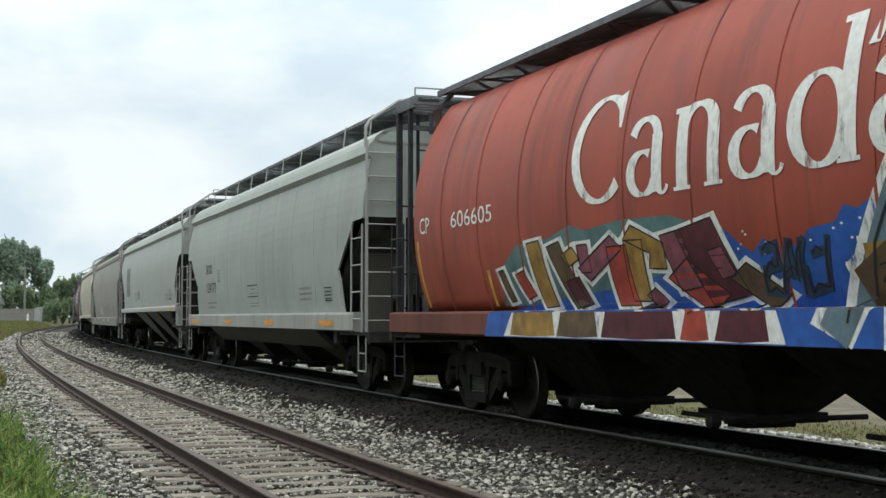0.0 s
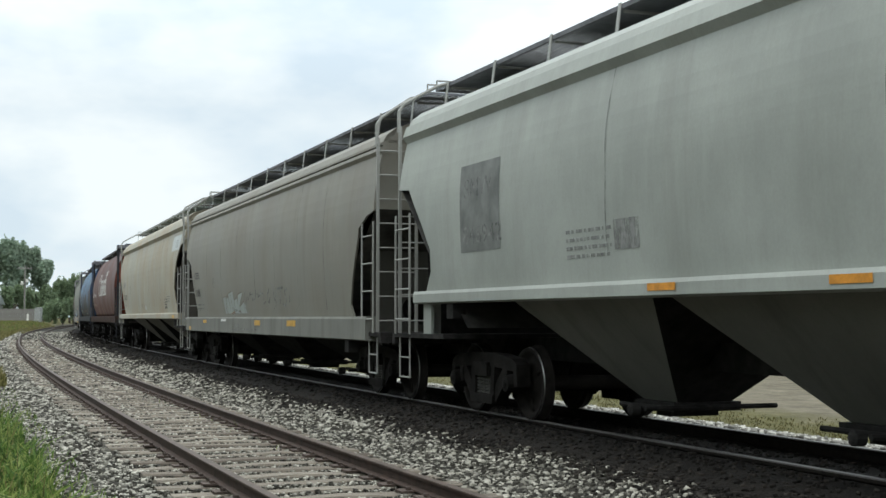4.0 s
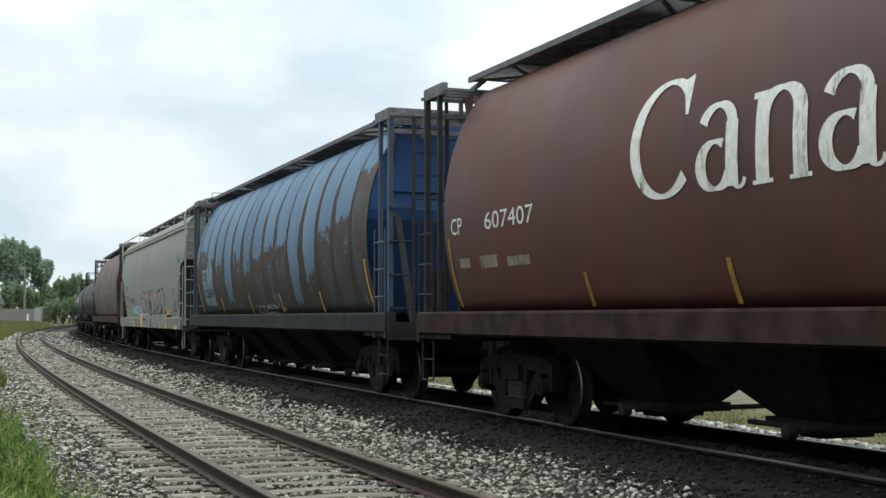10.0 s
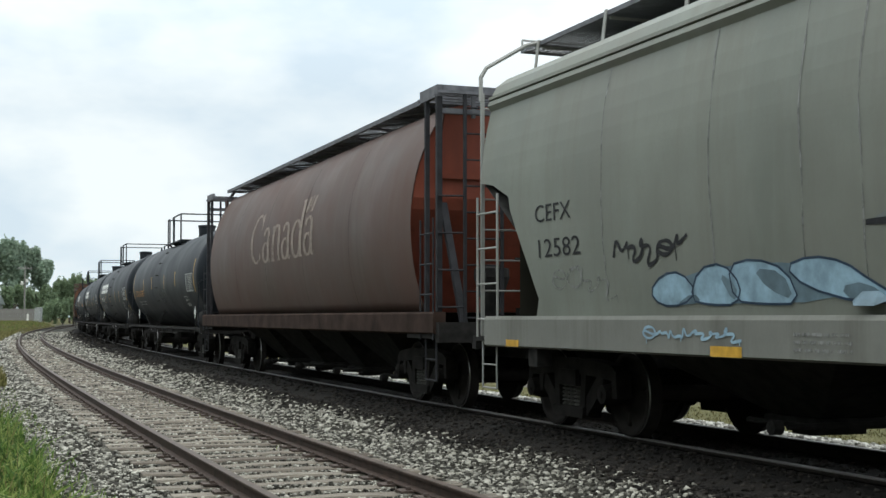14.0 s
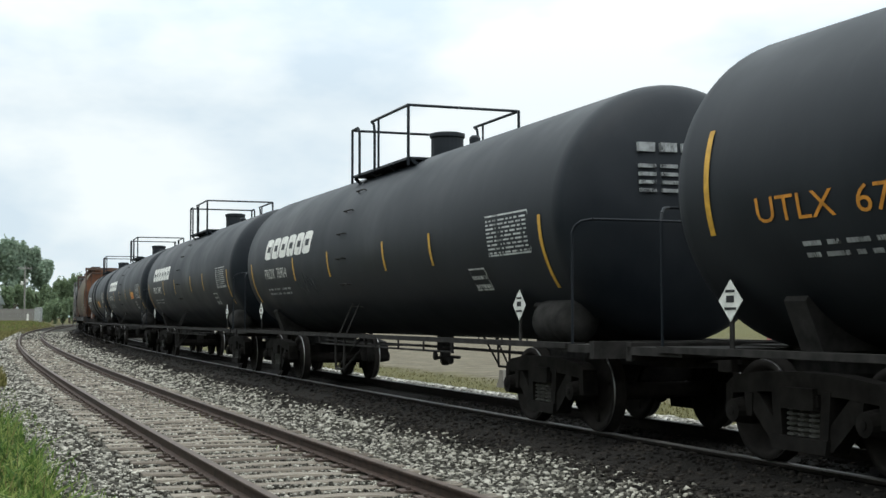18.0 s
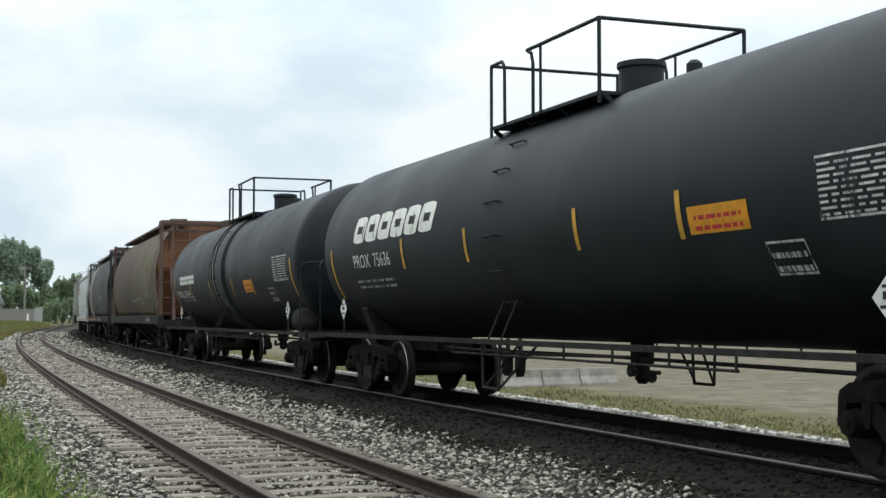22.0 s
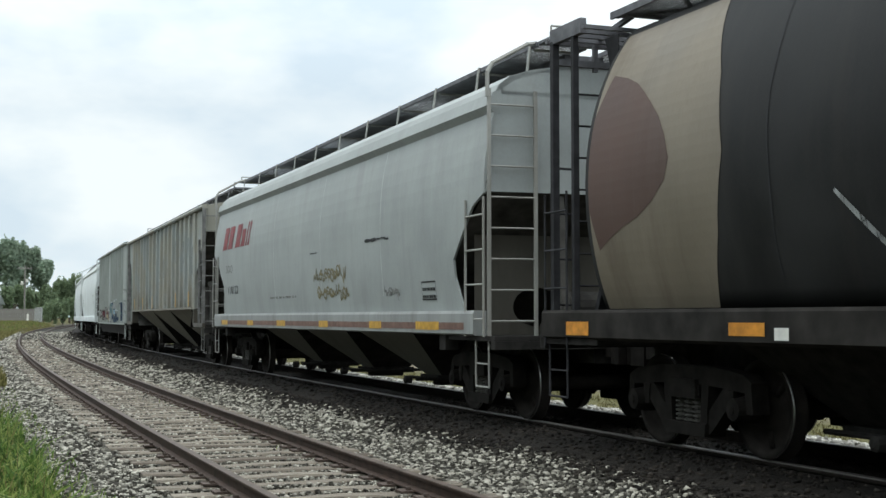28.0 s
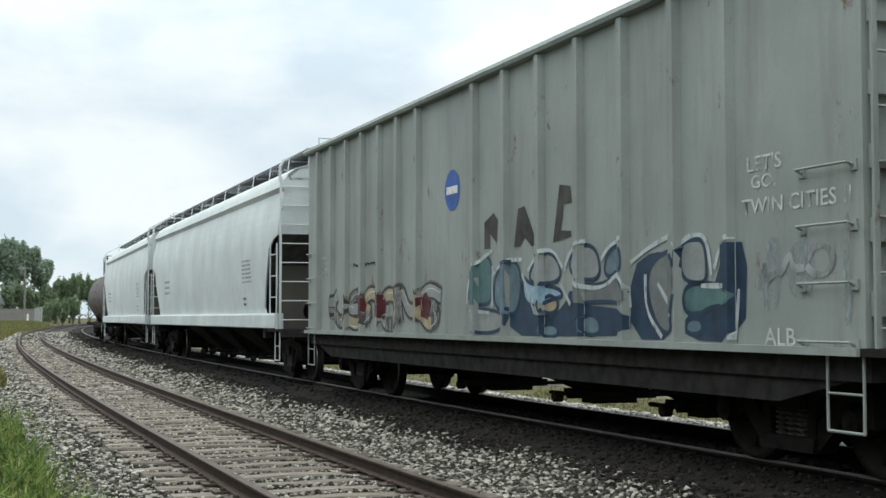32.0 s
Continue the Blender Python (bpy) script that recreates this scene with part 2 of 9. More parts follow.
# ---------------------------------------------------------------- trucks, shared by all the cars
def make_truck_meshes():
    out = {}
    bm = bm_new()                                            # bolster
    box(bm, -1.12, 1.12, -0.22, 0.22, 0.52, 0.70)
    box(bm, -0.30, 0.30, -0.26, 0.26, 0.70, 0.80)
    bar(bm, (-0.45, 0, 0.45), (0.45, 0, 0.45), 0.05)
    out["bolster"] = (bm, M["truck"])
    bm = bm_new()                                            # side frame
    for s in (-1, 1):
        prism(bm, [(0, 0.66), (s * 0.55, 0.64), (s * 1.06, 0.60), (s * 1.08, 0.70), (s * 0.95, 0.77), (s * 0.5, 0.82), (0, 0.83)], -0.085, 0.085)
        prism(bm, [(s * 0.70, 0.42), (s * 0.78, 0.42), (s * 0.80, 0.62), (s * 0.68, 0.62)], -0.09, 0.09)
        prism(bm, [(s * 1.00, 0.42), (s * 1.10, 0.42), (s * 1.08, 0.68), (s * 0.98, 0.64)], -0.09, 0.09)
        prism(bm, [(s * 0.28, 0.18), (s * 0.40, 0.20), (s * 0.76, 0.52), (s * 0.70, 0.66), (s * 0.60, 0.62), (s * 0.32, 0.36)], -0.075, 0.075)
        prism(bm, [(s * 0.25, 0.28), (s * 0.36, 0.28), (s * 0.40, 0.68), (s * 0.28, 0.68)], -0.09, 0.09)
        lathe(bm, [(-0.17, 0.05), (-0.16, 0.10), (-0.02, 0.125), (0.10, 0.125)], "x", 14, (0, s * 0.889, 0.457))
        lathe(bm, [(-0.185, 0.02), (-0.18, 0.045), (-0.16, 0.045)], "x", 8, (0, s * 0.889, 0.457))
    prism(bm, [(-0.36, 0.17), (0.36, 0.17), (0.38, 0.29), (-0.38, 0.29)], -0.12, 0.12)
    box(bm, -0.10, 0.10, -0.25, 0.25, 0.55, 0.64)
    out["side_frame"] = (bm, M["truck"])
    bm = bm_new()                                            # spring nest
    for y in (-0.15, 0.0, 0.15):
        prof = []
        for i in range(6):
            z = 0.29 + i * 0.043
            prof += [(z, 0.045), (z + 0.008, 0.068), (z + 0.026, 0.068), (z + 0.034, 0.045)]
        lathe(bm, prof, "z", 10, (-0.03, y, 0))
    out["spring_nest"] = (bm, M["spring"])
    bm = bm_new()                                            # wheelset, about its own axle
    for s in (-1, 1):
        x = s * 0.7535
        prof = [(-0.075, 0.10), (-0.07, 0.17), (-0.02, 0.20), (-0.012, 0.36), (-0.065, 0.385), (-0.07, 0.450), (-0.052, 0.4525), (0.045, 0.460), (0.05, 0.482), (0.072, 0.482), (0.075, 0.39), (0.02, 0.36), (0.02, 0.2), (0.06, 0.17), (0.06, 0.10)]
        prof = [(s * -1 * a, r) for a, r in prof]
        lathe(bm, prof, "x", 40, (x, 0, 0))
        for k in range(3):                                   # cast plate ribs
            a = k * math.tau / 3
            box(bm, x - s * 0.02, x + s * 0.03, -0.03, 0.03, 0.2, 0.35)
            bmesh.ops.rotate(bm, verts=bm.verts[-8:], cent=(0, 0, 0), matrix=Matrix.Rotation(a, 3, "X"))
    lathe(bm, [(-0.98, 0.07), (-0.7, 0.09), (0.7, 0.09), (0.98, 0.07)], "x", 12)
    for f in bm.faces:
        r = [math.hypot(v.co.y, v.co.z) for v in f.verts]
        if min(r) > 0.449 and max(r) < 0.453:
            f.material_index = 1
    out["wheelset"] = (bm, [M["wheel"], M["tread"]])
    bm = bm_new()                                            # brake beam
    beam(bm, (-0.8, 0, 0.36), (0.8, 0, 0.36), 0.07, 0.09)
    for s in (-1, 1):
        prism(bm, [(-0.03, 0.26), (0.05, 0.22), (0.05, 0.56), (-0.03, 0.52)], s * 0.70, s * 0.80)
    bar(bm, (0.05, 0, 0.36), (0.05, 0.25, 0.72), 0.025)
    out["brake_beam"] = (bm, M["truck"])
    return {k: part(k, b, m, None, smooth=(k == "wheelset")) for k, (b, m) in out.items()}


M["spring"] = plain("worn_spring_steel", (0.06, 0.058, 0.052), 0.6, 0.3, 0.3)
TRUCK = make_truck_meshes()
for o in TRUCK.values():
    scene.collection.objects.unlink(o)
WHEELSETS = {}


def sub(name, key, parent, m=None):
    ob = new(name, TRUCK[key].data)
    ob.parent = parent
    if m is not None:
        ob.matrix_basis = m
    return ob


def add_trucks(car, centres=6.9, front=None):
    """Two four-wheel trucks under a car, a part each, with side frames, springs, wheelsets and brake beams."""
    WHEELSETS[car.name] = []
    for s in (-1, 1):
        t = sub("truck", "bolster", car, pose(0, -front if front and s < 0 else s * centres, 0))
        for side in (-1, 1):
            turned = pose(side * 0.99, 0, 0, 0, 0, 0 if side < 0 else 180)
            sub("side_frame", "side_frame", t, turned)
            sub("spring_nest", "spring_nest", t, turned)
            w = sub("wheelset", "wheelset", t, pose(0, side * 0.889, 0.457))
            WHEELSETS[car.name].append((w, side * 0.889))
            sub("brake_beam", "brake_beam", t, pose(0, side * 0.36, 0, 0, 0, 0 if side > 0 else 180))


def add_ends(car, reach, half, mat, low=0.95):
    """Draft sill, end sills and a coupler at each end; reach: from the middle to the coupler's face."""
    bm = bm_new()
    box(bm, -0.24, 0.24, -half, half, 0.72, 1.02)
    part("centre_sill", bm, M["under"], car)
    for s in (-1, 1):
        bm = bm_new()
        box(bm, -0.10, 0.10, s * half, s * (reach - 0.22), 0.80, 0.95)
        prism(bm, [(-0.13, s * (reach - 0.26)), (0.13, s * (reach - 0.26)), (0.16, s * (reach - 0.05)), (0.04, s * (reach + 0.06)), (-0.02, s * (reach - 0.06)), (-0.16, s * (reach - 0.02))], 0.72, 1.0, 0, "xy")
        rod(bm, [(0.4, s * half, 0.75), (0.42, s * (half + 0.2), 0.55), (0.3, s * (reach - 0.1), 0.42), (0.2, s * reach, 0.44)], 0.025)
        part("coupler", bm, M["truck"], car)


def ladder(name, car, mat, p, q, width, rungs, label="", round_bar=0.0):
    """Two stiles from p to q, with rungs; width: a vector from one stile to the other."""
    p, q, w = Vector(p), Vector(q), Vector(width)
    bm = bm_new()
    for k in (0, 1):
        if round_bar:
            bar(bm, p + w * k, q + w * k, round_bar)
        else:
            beam(bm, p + w * k, q + w * k, 0.045, 0.03)
    ob = part(name, bm, mat, car, label)
    for i in range(rungs):
        c = p.lerp(q, (i + 0.5) / rungs)
        bm = bm_new()
        bar(bm, c, c + w, 0.013)
        part("rung", bm, mat, ob)
    return ob
# ---------------------------------------------------------------- shapes of the cars' sides
def round_side(z):
    """Half width of a cylindrical hopper at height z."""
    k = (z - 2.62) / (2.38 if z < 2.62 else 2.18)
    return 1.60 * math.sqrt(max(0.02, 1 - k * k))


def bowed_side(z):
    """Half width of a grain hopper with gently bowed sheets."""
    k = (z - 2.75) / 1.55
    return 1.60 - (0.30 if k > 0 else 0.11) * k * k


def flat_side(z):
    return 1.545


def tank_side(z):
    k = (z - 2.46) / 1.48
    return 1.48 * math.sqrt(max(0.0, 1 - k * k))


def bays(car, mat, ys, half, ztop, wide, low=0.27, gate=0.36):
    """Hopper pockets that narrow to an outlet gate."""
    for y in ys:
        bm = bm_new()
        out = min(gate, half * 0.34)
        top = [(-wide, y - half, ztop), (wide, y - half, ztop), (wide, y + half, ztop), (-wide, y + half, ztop)]
        mid = [(-wide * 0.93, y - half * 0.93, ztop - 0.12), (wide * 0.93, y - half * 0.93, ztop - 0.12), (wide * 0.93, y + half * 0.93, ztop - 0.12), (-wide * 0.93, y + half * 0.93, ztop - 0.12)]
        bot = [(-0.34, y - out, low + 0.1), (0.34, y - out, low + 0.1), (0.34, y + out, low + 0.1), (-0.34, y + out, low + 0.1)]
        vs = skin(bm, [top, mid, bot], True)
        for n, f in enumerate(bm.faces[:]):                   # shade on the slopes between pockets, put in as black
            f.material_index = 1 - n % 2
        bm.faces.new(vs[-1])
        bmesh.ops.recalc_face_normals(bm, faces=bm.faces[:])
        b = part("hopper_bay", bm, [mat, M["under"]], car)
        bm = bm_new()
        box(bm, -0.42, 0.42, y - out - 0.06, y + out + 0.06, low, low + 0.098)
        box(bm, -0.3, 0.3, y - 0.16, y + 0.16, low - 0.07, low - 0.002)
        bar(bm, (-0.82, y - out - 0.14, low + 0.05), (0.82, y - out - 0.14, low + 0.05), 0.03)
        lathe(bm, [(-1.02, 0.03), (-1.0, 0.065), (-0.9, 0.065), (-0.88, 0.03)], "x", 10, (0, y - out - 0.14, low + 0.05))
        bar(bm, (-0.6, y - out - 0.16, low + 0.05), (-0.6, y + out + 0.06, low + 0.05), 0.028)
        part("outlet_gate", bm, M["under"], b)


def catwalk(car, mat, half, z, inner, outer, roof, posts, post_mat, ends=True):
    """Roof walkways of open grating on both sides of the hatches, in an edge frame, on posts."""
    for s in (-1, 1):
        bm = bm_new()
        box(bm, *sorted((s * (inner + 0.022), s * (outer - 0.022))), -half, half, z - 0.035, z - 0.005)
        walkway = part("running_board", bm, OPEN[mat.name], car)
        for x in (inner, outer):
            bm = bm_new()
            box(bm, *sorted((s * (x - 0.018), s * (x + 0.018))), -half, half, z - 0.055, z)
            part("board_edge", bm, mat, walkway)
        for k in range(posts):
            y = -half + 0.15 + (2 * half - 0.3) * k / (posts - 1)
            bm = bm_new()
            beam(bm, (s * (outer + 0.03), y, z + 0.01), (s * (outer + 0.10), y, roof - 0.12), 0.06, 0.014)
            beam(bm, (s * (outer - 0.02), y, z - 0.075), (s * (inner + 0.02), y, z - 0.075), 0.04, 0.03)
            part("board_bracket", bm, post_mat, walkway)
    if ends:
        for s in (-1, 1):
            bm = bm_new()
            box(bm, -outer, outer, *sorted((s * (half + 0.003), s * (half + 0.45))), z - 0.04, z)
            platform = part("end_platform", bm, OPEN[mat.name], car)
            bm = bm_new()
            rod(bm, [(-outer, s * (half + 0.4), z), (-outer, s * (half + 0.4), z + 0.12), (outer * 0.2, s * (half + 0.4), z + 0.12), (outer * 0.2, s * (half + 0.4), z)], 0.014)
            part("grab_iron", bm, post_mat, platform)


def roof_edge_walk(car, mat, half, z, inner, outer):
    """Walkways along the roof's edges of a round hopper: open grating on zigzag bracing, with a gap to the roof."""
    for s in (-1, 1):
        bm = bm_new()
        box(bm, *sorted((s * (inner + 0.02), s * (outer - 0.02))), -half, half, z - 0.03, z - 0.004)
        walkway = part("running_board", bm, OPEN[mat.name], car)
        for x, deep in ((inner, 0.05), (outer, 0.075)):
            bm = bm_new()
            box(bm, *sorted((s * (x - 0.016), s * (x + 0.016))), -half, half, z - deep, z)
            part("board_edge", bm, mat, walkway)
        n = 26
        for k in range(n):
            a, b = -half + 0.05 + (2 * half - 0.1) * k / n, -half + 0.05 + (2 * half - 0.1) * (k + 1) / n
            lo, hi = (inner + 0.03, outer - 0.03) if k % 2 else (outer - 0.03, inner + 0.03)
            bm = bm_new()
            beam(bm, (s * lo, a, z - 0.055), (s * hi, b, z - 0.055), 0.045, 0.025)
            part("zigzag_brace", bm, mat, walkway)
        for k in range(14):
            y = -half + 0.3 + (2 * half - 0.6) * k / 13
            bm = bm_new()
            beam(bm, (s * (inner + 0.05), y, z - 0.07), (s * (inner + 0.12), y, 4.22), 0.05, 0.02)
            beam(bm, (s * (inner + 0.02), y, z - 0.075), (s * (outer - 0.02), y, z - 0.075), 0.05, 0.02)
            part("board_bracket", bm, mat, walkway)


def hatches(car, mat, half, z, count):
    for k in range(count):
        y = -half + (k + 0.5) * 2 * half / count
        bm = bm_new()
        box(bm, -0.28, 0.28, y - half / count + 0.05, y + half / count - 0.05, z, z + 0.22)
        part("roof_hatch", bm, mat, car)


def steps(car, mat, y, s, z0=0.44, z1=1.0, x=-1.55):
    """A sill step under a corner."""
    bm = bm_new()
    rod(bm, [(x, y, z1), (x, y, z0), (x, y + s * 0.42, z0), (x, y + s * 0.42, z1)], 0.013)
    rod(bm, [(x, y, (z0 + z1) / 2), (x, y + s * 0.42, (z0 + z1) / 2)], 0.011)
    part("sill_step", bm, mat, car)


def cylinder_hopper(name, label, paint_side, paint_end, paint_sill, walk_mat, under=None, bands=True, end_mat=None, first=-7.02, gap=1.56):
    """A long cylindrical grain hopper with a bulging body, running boards and open ends."""
    car = thing(name, label, "hopper car", "cars of the freight train")
    half, sill = 7.80, 8.80
    zs = [1.36 + (4.28 - 1.36) * k / 18 for k in range(19)]
    bm = bm_new()
    ring = [(-round_side(z), z) for z in zs] + [(-0.55, 4.40), (0, 4.43), (0.55, 4.40)] + [(round_side(z), z) for z in zs[::-1]]
    cuts = [-half, -half + 0.02] + [-half + 2 * half * k / 10 for k in range(1, 10)] + [half - 0.02, half]
    skin(bm, [[(x, y, z) for x, z in ring] for y in cuts], True)
    body = part("body", bm, paint_side, car, smooth=True)
    for k in range(int((half - 0.3 - first) / gap) + 1 if bands else 0):   # weld bands
        y = -first - gap * k
        bm = bm_new()
        skin(bm, [[(x * 1.004, yy, 2.6 + (z - 2.6) * 1.003) for x, z in ring] for yy in (y - 0.02, y + 0.02)], False)
        part("weld_band", bm, paint_side, body, smooth=True)
    for s in (-1, 1):
        bm = bm_new()                                        # end sheet, sloping in towards the truck
        face = [bm.verts.new((x * 0.985, s * (half - 0.03 - max(0, 2.9 - z) * 0.62), z)) for x, z in ring]
        bm.faces.new(face)
        bm.normal_update()
        bmesh.ops.triangulate(bm, faces=bm.faces[:])
        part("end_sheet", bm, paint_end, body)
        for x in (-1.5, 1.5):
            bm = bm_new()
            beam(bm, (x, s * (sill - 0.1), 1.0), (x, s * (sill - 0.1), 4.3), 0.075, 0.075)
            part("corner_post", bm, end_mat or under or M["post"], car)
            bm = bm_new()                                    # gusset plate under the roof, raking brace below
            prism(bm, [(s * (half + 0.02), 4.24), (s * (half + 0.30), 4.24), (s * (half + 0.02), 3.5)], x * 0.80, x * 0.80 + 0.02)
            part("gusset_plate", bm, RUSTDARK if paint_end is RUSTY else M["post"], car)
            bm = bm_new()
            beam(bm, (x * 0.72, s * (half - 0.1), 2.95), (x * 0.72, s * (sill - 0.2), 1.07), 0.10, 0.07)
            part("raking_brace", bm, end_mat or M["post"], car)
            bm = bm_new()                                    # inner post and the fascia that joins both under the walkway
            beam(bm, (x, s * (sill - 0.58), 1.36), (x, s * (sill - 0.58), 4.27), 0.06, 0.06)
            part("inner_post", bm, end_mat or under or M["post"], car)
            bm = bm_new()
            box(bm, *sorted((x * 0.975, x * 1.025)), *sorted((s * (half + 0.22), s * (sill - 0.055))), 4.27, 4.43)
            part("fascia", bm, walk_mat, car)
        bm = bm_new()
        box(bm, -1.455, 1.455, *sorted((s * (sill - 0.10), s * (sill - 0.06))), 4.345, 4.43)
        part("fascia", bm, walk_mat, car)
        ladder("side_ladder", car, end_mat or under or M["post"], (-1.60, s * (sill - 0.05), 0.98), (-1.60, s * (sill - 0.05), 2.62), (0, -s * 0.52, 0), 4, round_bar=0.014)
        bm = bm_new()
        for k in range(5):                                   # open slats of the end walkway
            y = half + 0.12 + 0.22 * k
            box(bm, -1.54, 1.54, *sorted((s * y, s * (y + 0.05))), 4.30, 4.34)
        beam(bm, (-1.5, s * (sill - 0.1), 4.08), (1.5, s * (sill - 0.1), 4.08), 0.07, 0.07)
        for x in (-1.0, -0.35, 0.35, 1.0):
            beam(bm, (x, s * (sill - 0.1), 4.0), (x, s * (sill - 0.1), 4.3), 0.05, 0.05)
            beam(bm, (x, s * (half + 0.05), 4.46), (x, s * (sill - 0.1), 4.34), 0.05, 0.05)
        part("end_platform_frame", bm, walk_mat, car)
        bm = bm_new()
        beam(bm, (-1.2, s * (half - 0.02), 3.3), (1.2, s * (half - 0.02), 3.3), 0.08, 0.08)
        part("end_stiffener", bm, paint_end, car)
        bm = bm_new()
        lathe(bm, [(-0.45, 0.05), (-0.42, 0.2), (0.42, 0.2), (0.45, 0.05)], "x", 14, (0.55, s * (half + 0.45), 1.62))
        box(bm, -0.1, 1.1, *sorted((s * (half + 0.25), s * (half + 0.65))), 1.06, 1.42)
        part("brake_cylinder", bm, M["under"], car)
        bm = bm_new()
        lathe(bm, [(-0.36, 0.03), (-0.34, 0.09), (0.18, 0.25), (0.30, 0.24), (0.34, 0.05)], "z", 14, (-0.62, s * (half + 0.62), 1.66))
        box(bm, -0.72, -0.52, *sorted((s * (half + 0.5), s * (half + 0.74))), 1.06, 1.32)
        part("air_reservoir", bm, M["under"], car)
        bm = bm_new()
        box(bm, 0.1, 1.25, *sorted((s * (half + 0.72), s * (half + 0.76))), 1.45, 2.0)
        box(bm, 0.2, 0.28, *sorted((s * (half + 0.72), s * (half + 0.78))), 1.07, 1.446)
        box(bm, 1.1, 1.18, *sorted((s * (half + 0.72), s * (half + 0.78))), 1.07, 1.446)
        bar(bm, (-0.3, s * (half + 0.7), 2.1), (1.3, s * (half + 0.7), 2.05), 0.02)
        part("brake_lever_plate", bm, M["under"], car)
        bm = bm_new()
        box(bm, -1.58, 1.58, *sorted((s * (half - 0.2), s * (sill + 0.1))), 1.0, 1.06)
        box(bm, -1.58, 1.58, *sorted((s * (sill + 0.003), s * (sill + 0.12))), 0.95, 1.22)
        part("end_deck", bm, M["under"], car)
        ladder("end_ladder", car, end_mat or M["post"], (-1.17, s * (sill + 0.02), 1.1), (-1.17, s * (sill + 0.02), 4.3), (0.54, 0, 0), 9)
        for z in (1.45, 1.95, 2.45, 2.95):
            bm = bm_new()
            rod(bm, [(-1.5, s * (sill - 0.05), z), (-1.52, s * (sill - 0.05), z - 0.03), (-1.17, s * (sill + 0.02), z - 0.03)], 0.014)
            part("corner_grab", bm, end_mat or M["post"], car)
        steps(car, M["post"], s * (sill - 0.06), -s)
    for s in (-1, 1):
        bm = bm_new()
        prism(bm, [(s * 1.44, 1.36), (s * 1.60, 1.36), (s * 1.62, 1.33), (s * 1.62, 1.08), (s * 1.56, 1.05), (s * 1.44, 1.05)], -sill, sill, 0, "xz")
        part("side_sill", bm, paint_sill, car)
    roof_edge_walk(car, walk_mat, half + 0.30, 4.53, 0.64 if end_mat else 0.50, 1.12)
    bm = bm_new()
    box(bm, -0.26, 0.26, -half + 0.6, half - 0.9, 4.42, 4.50 if end_mat else 4.62)
    part("roof_hatch", bm, walk_mat, car)
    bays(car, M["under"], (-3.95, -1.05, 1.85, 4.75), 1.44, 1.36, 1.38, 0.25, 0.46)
    add_ends(car, 9.45, 8.75, M["under"])
    add_trucks(car, 6.75)
    return car


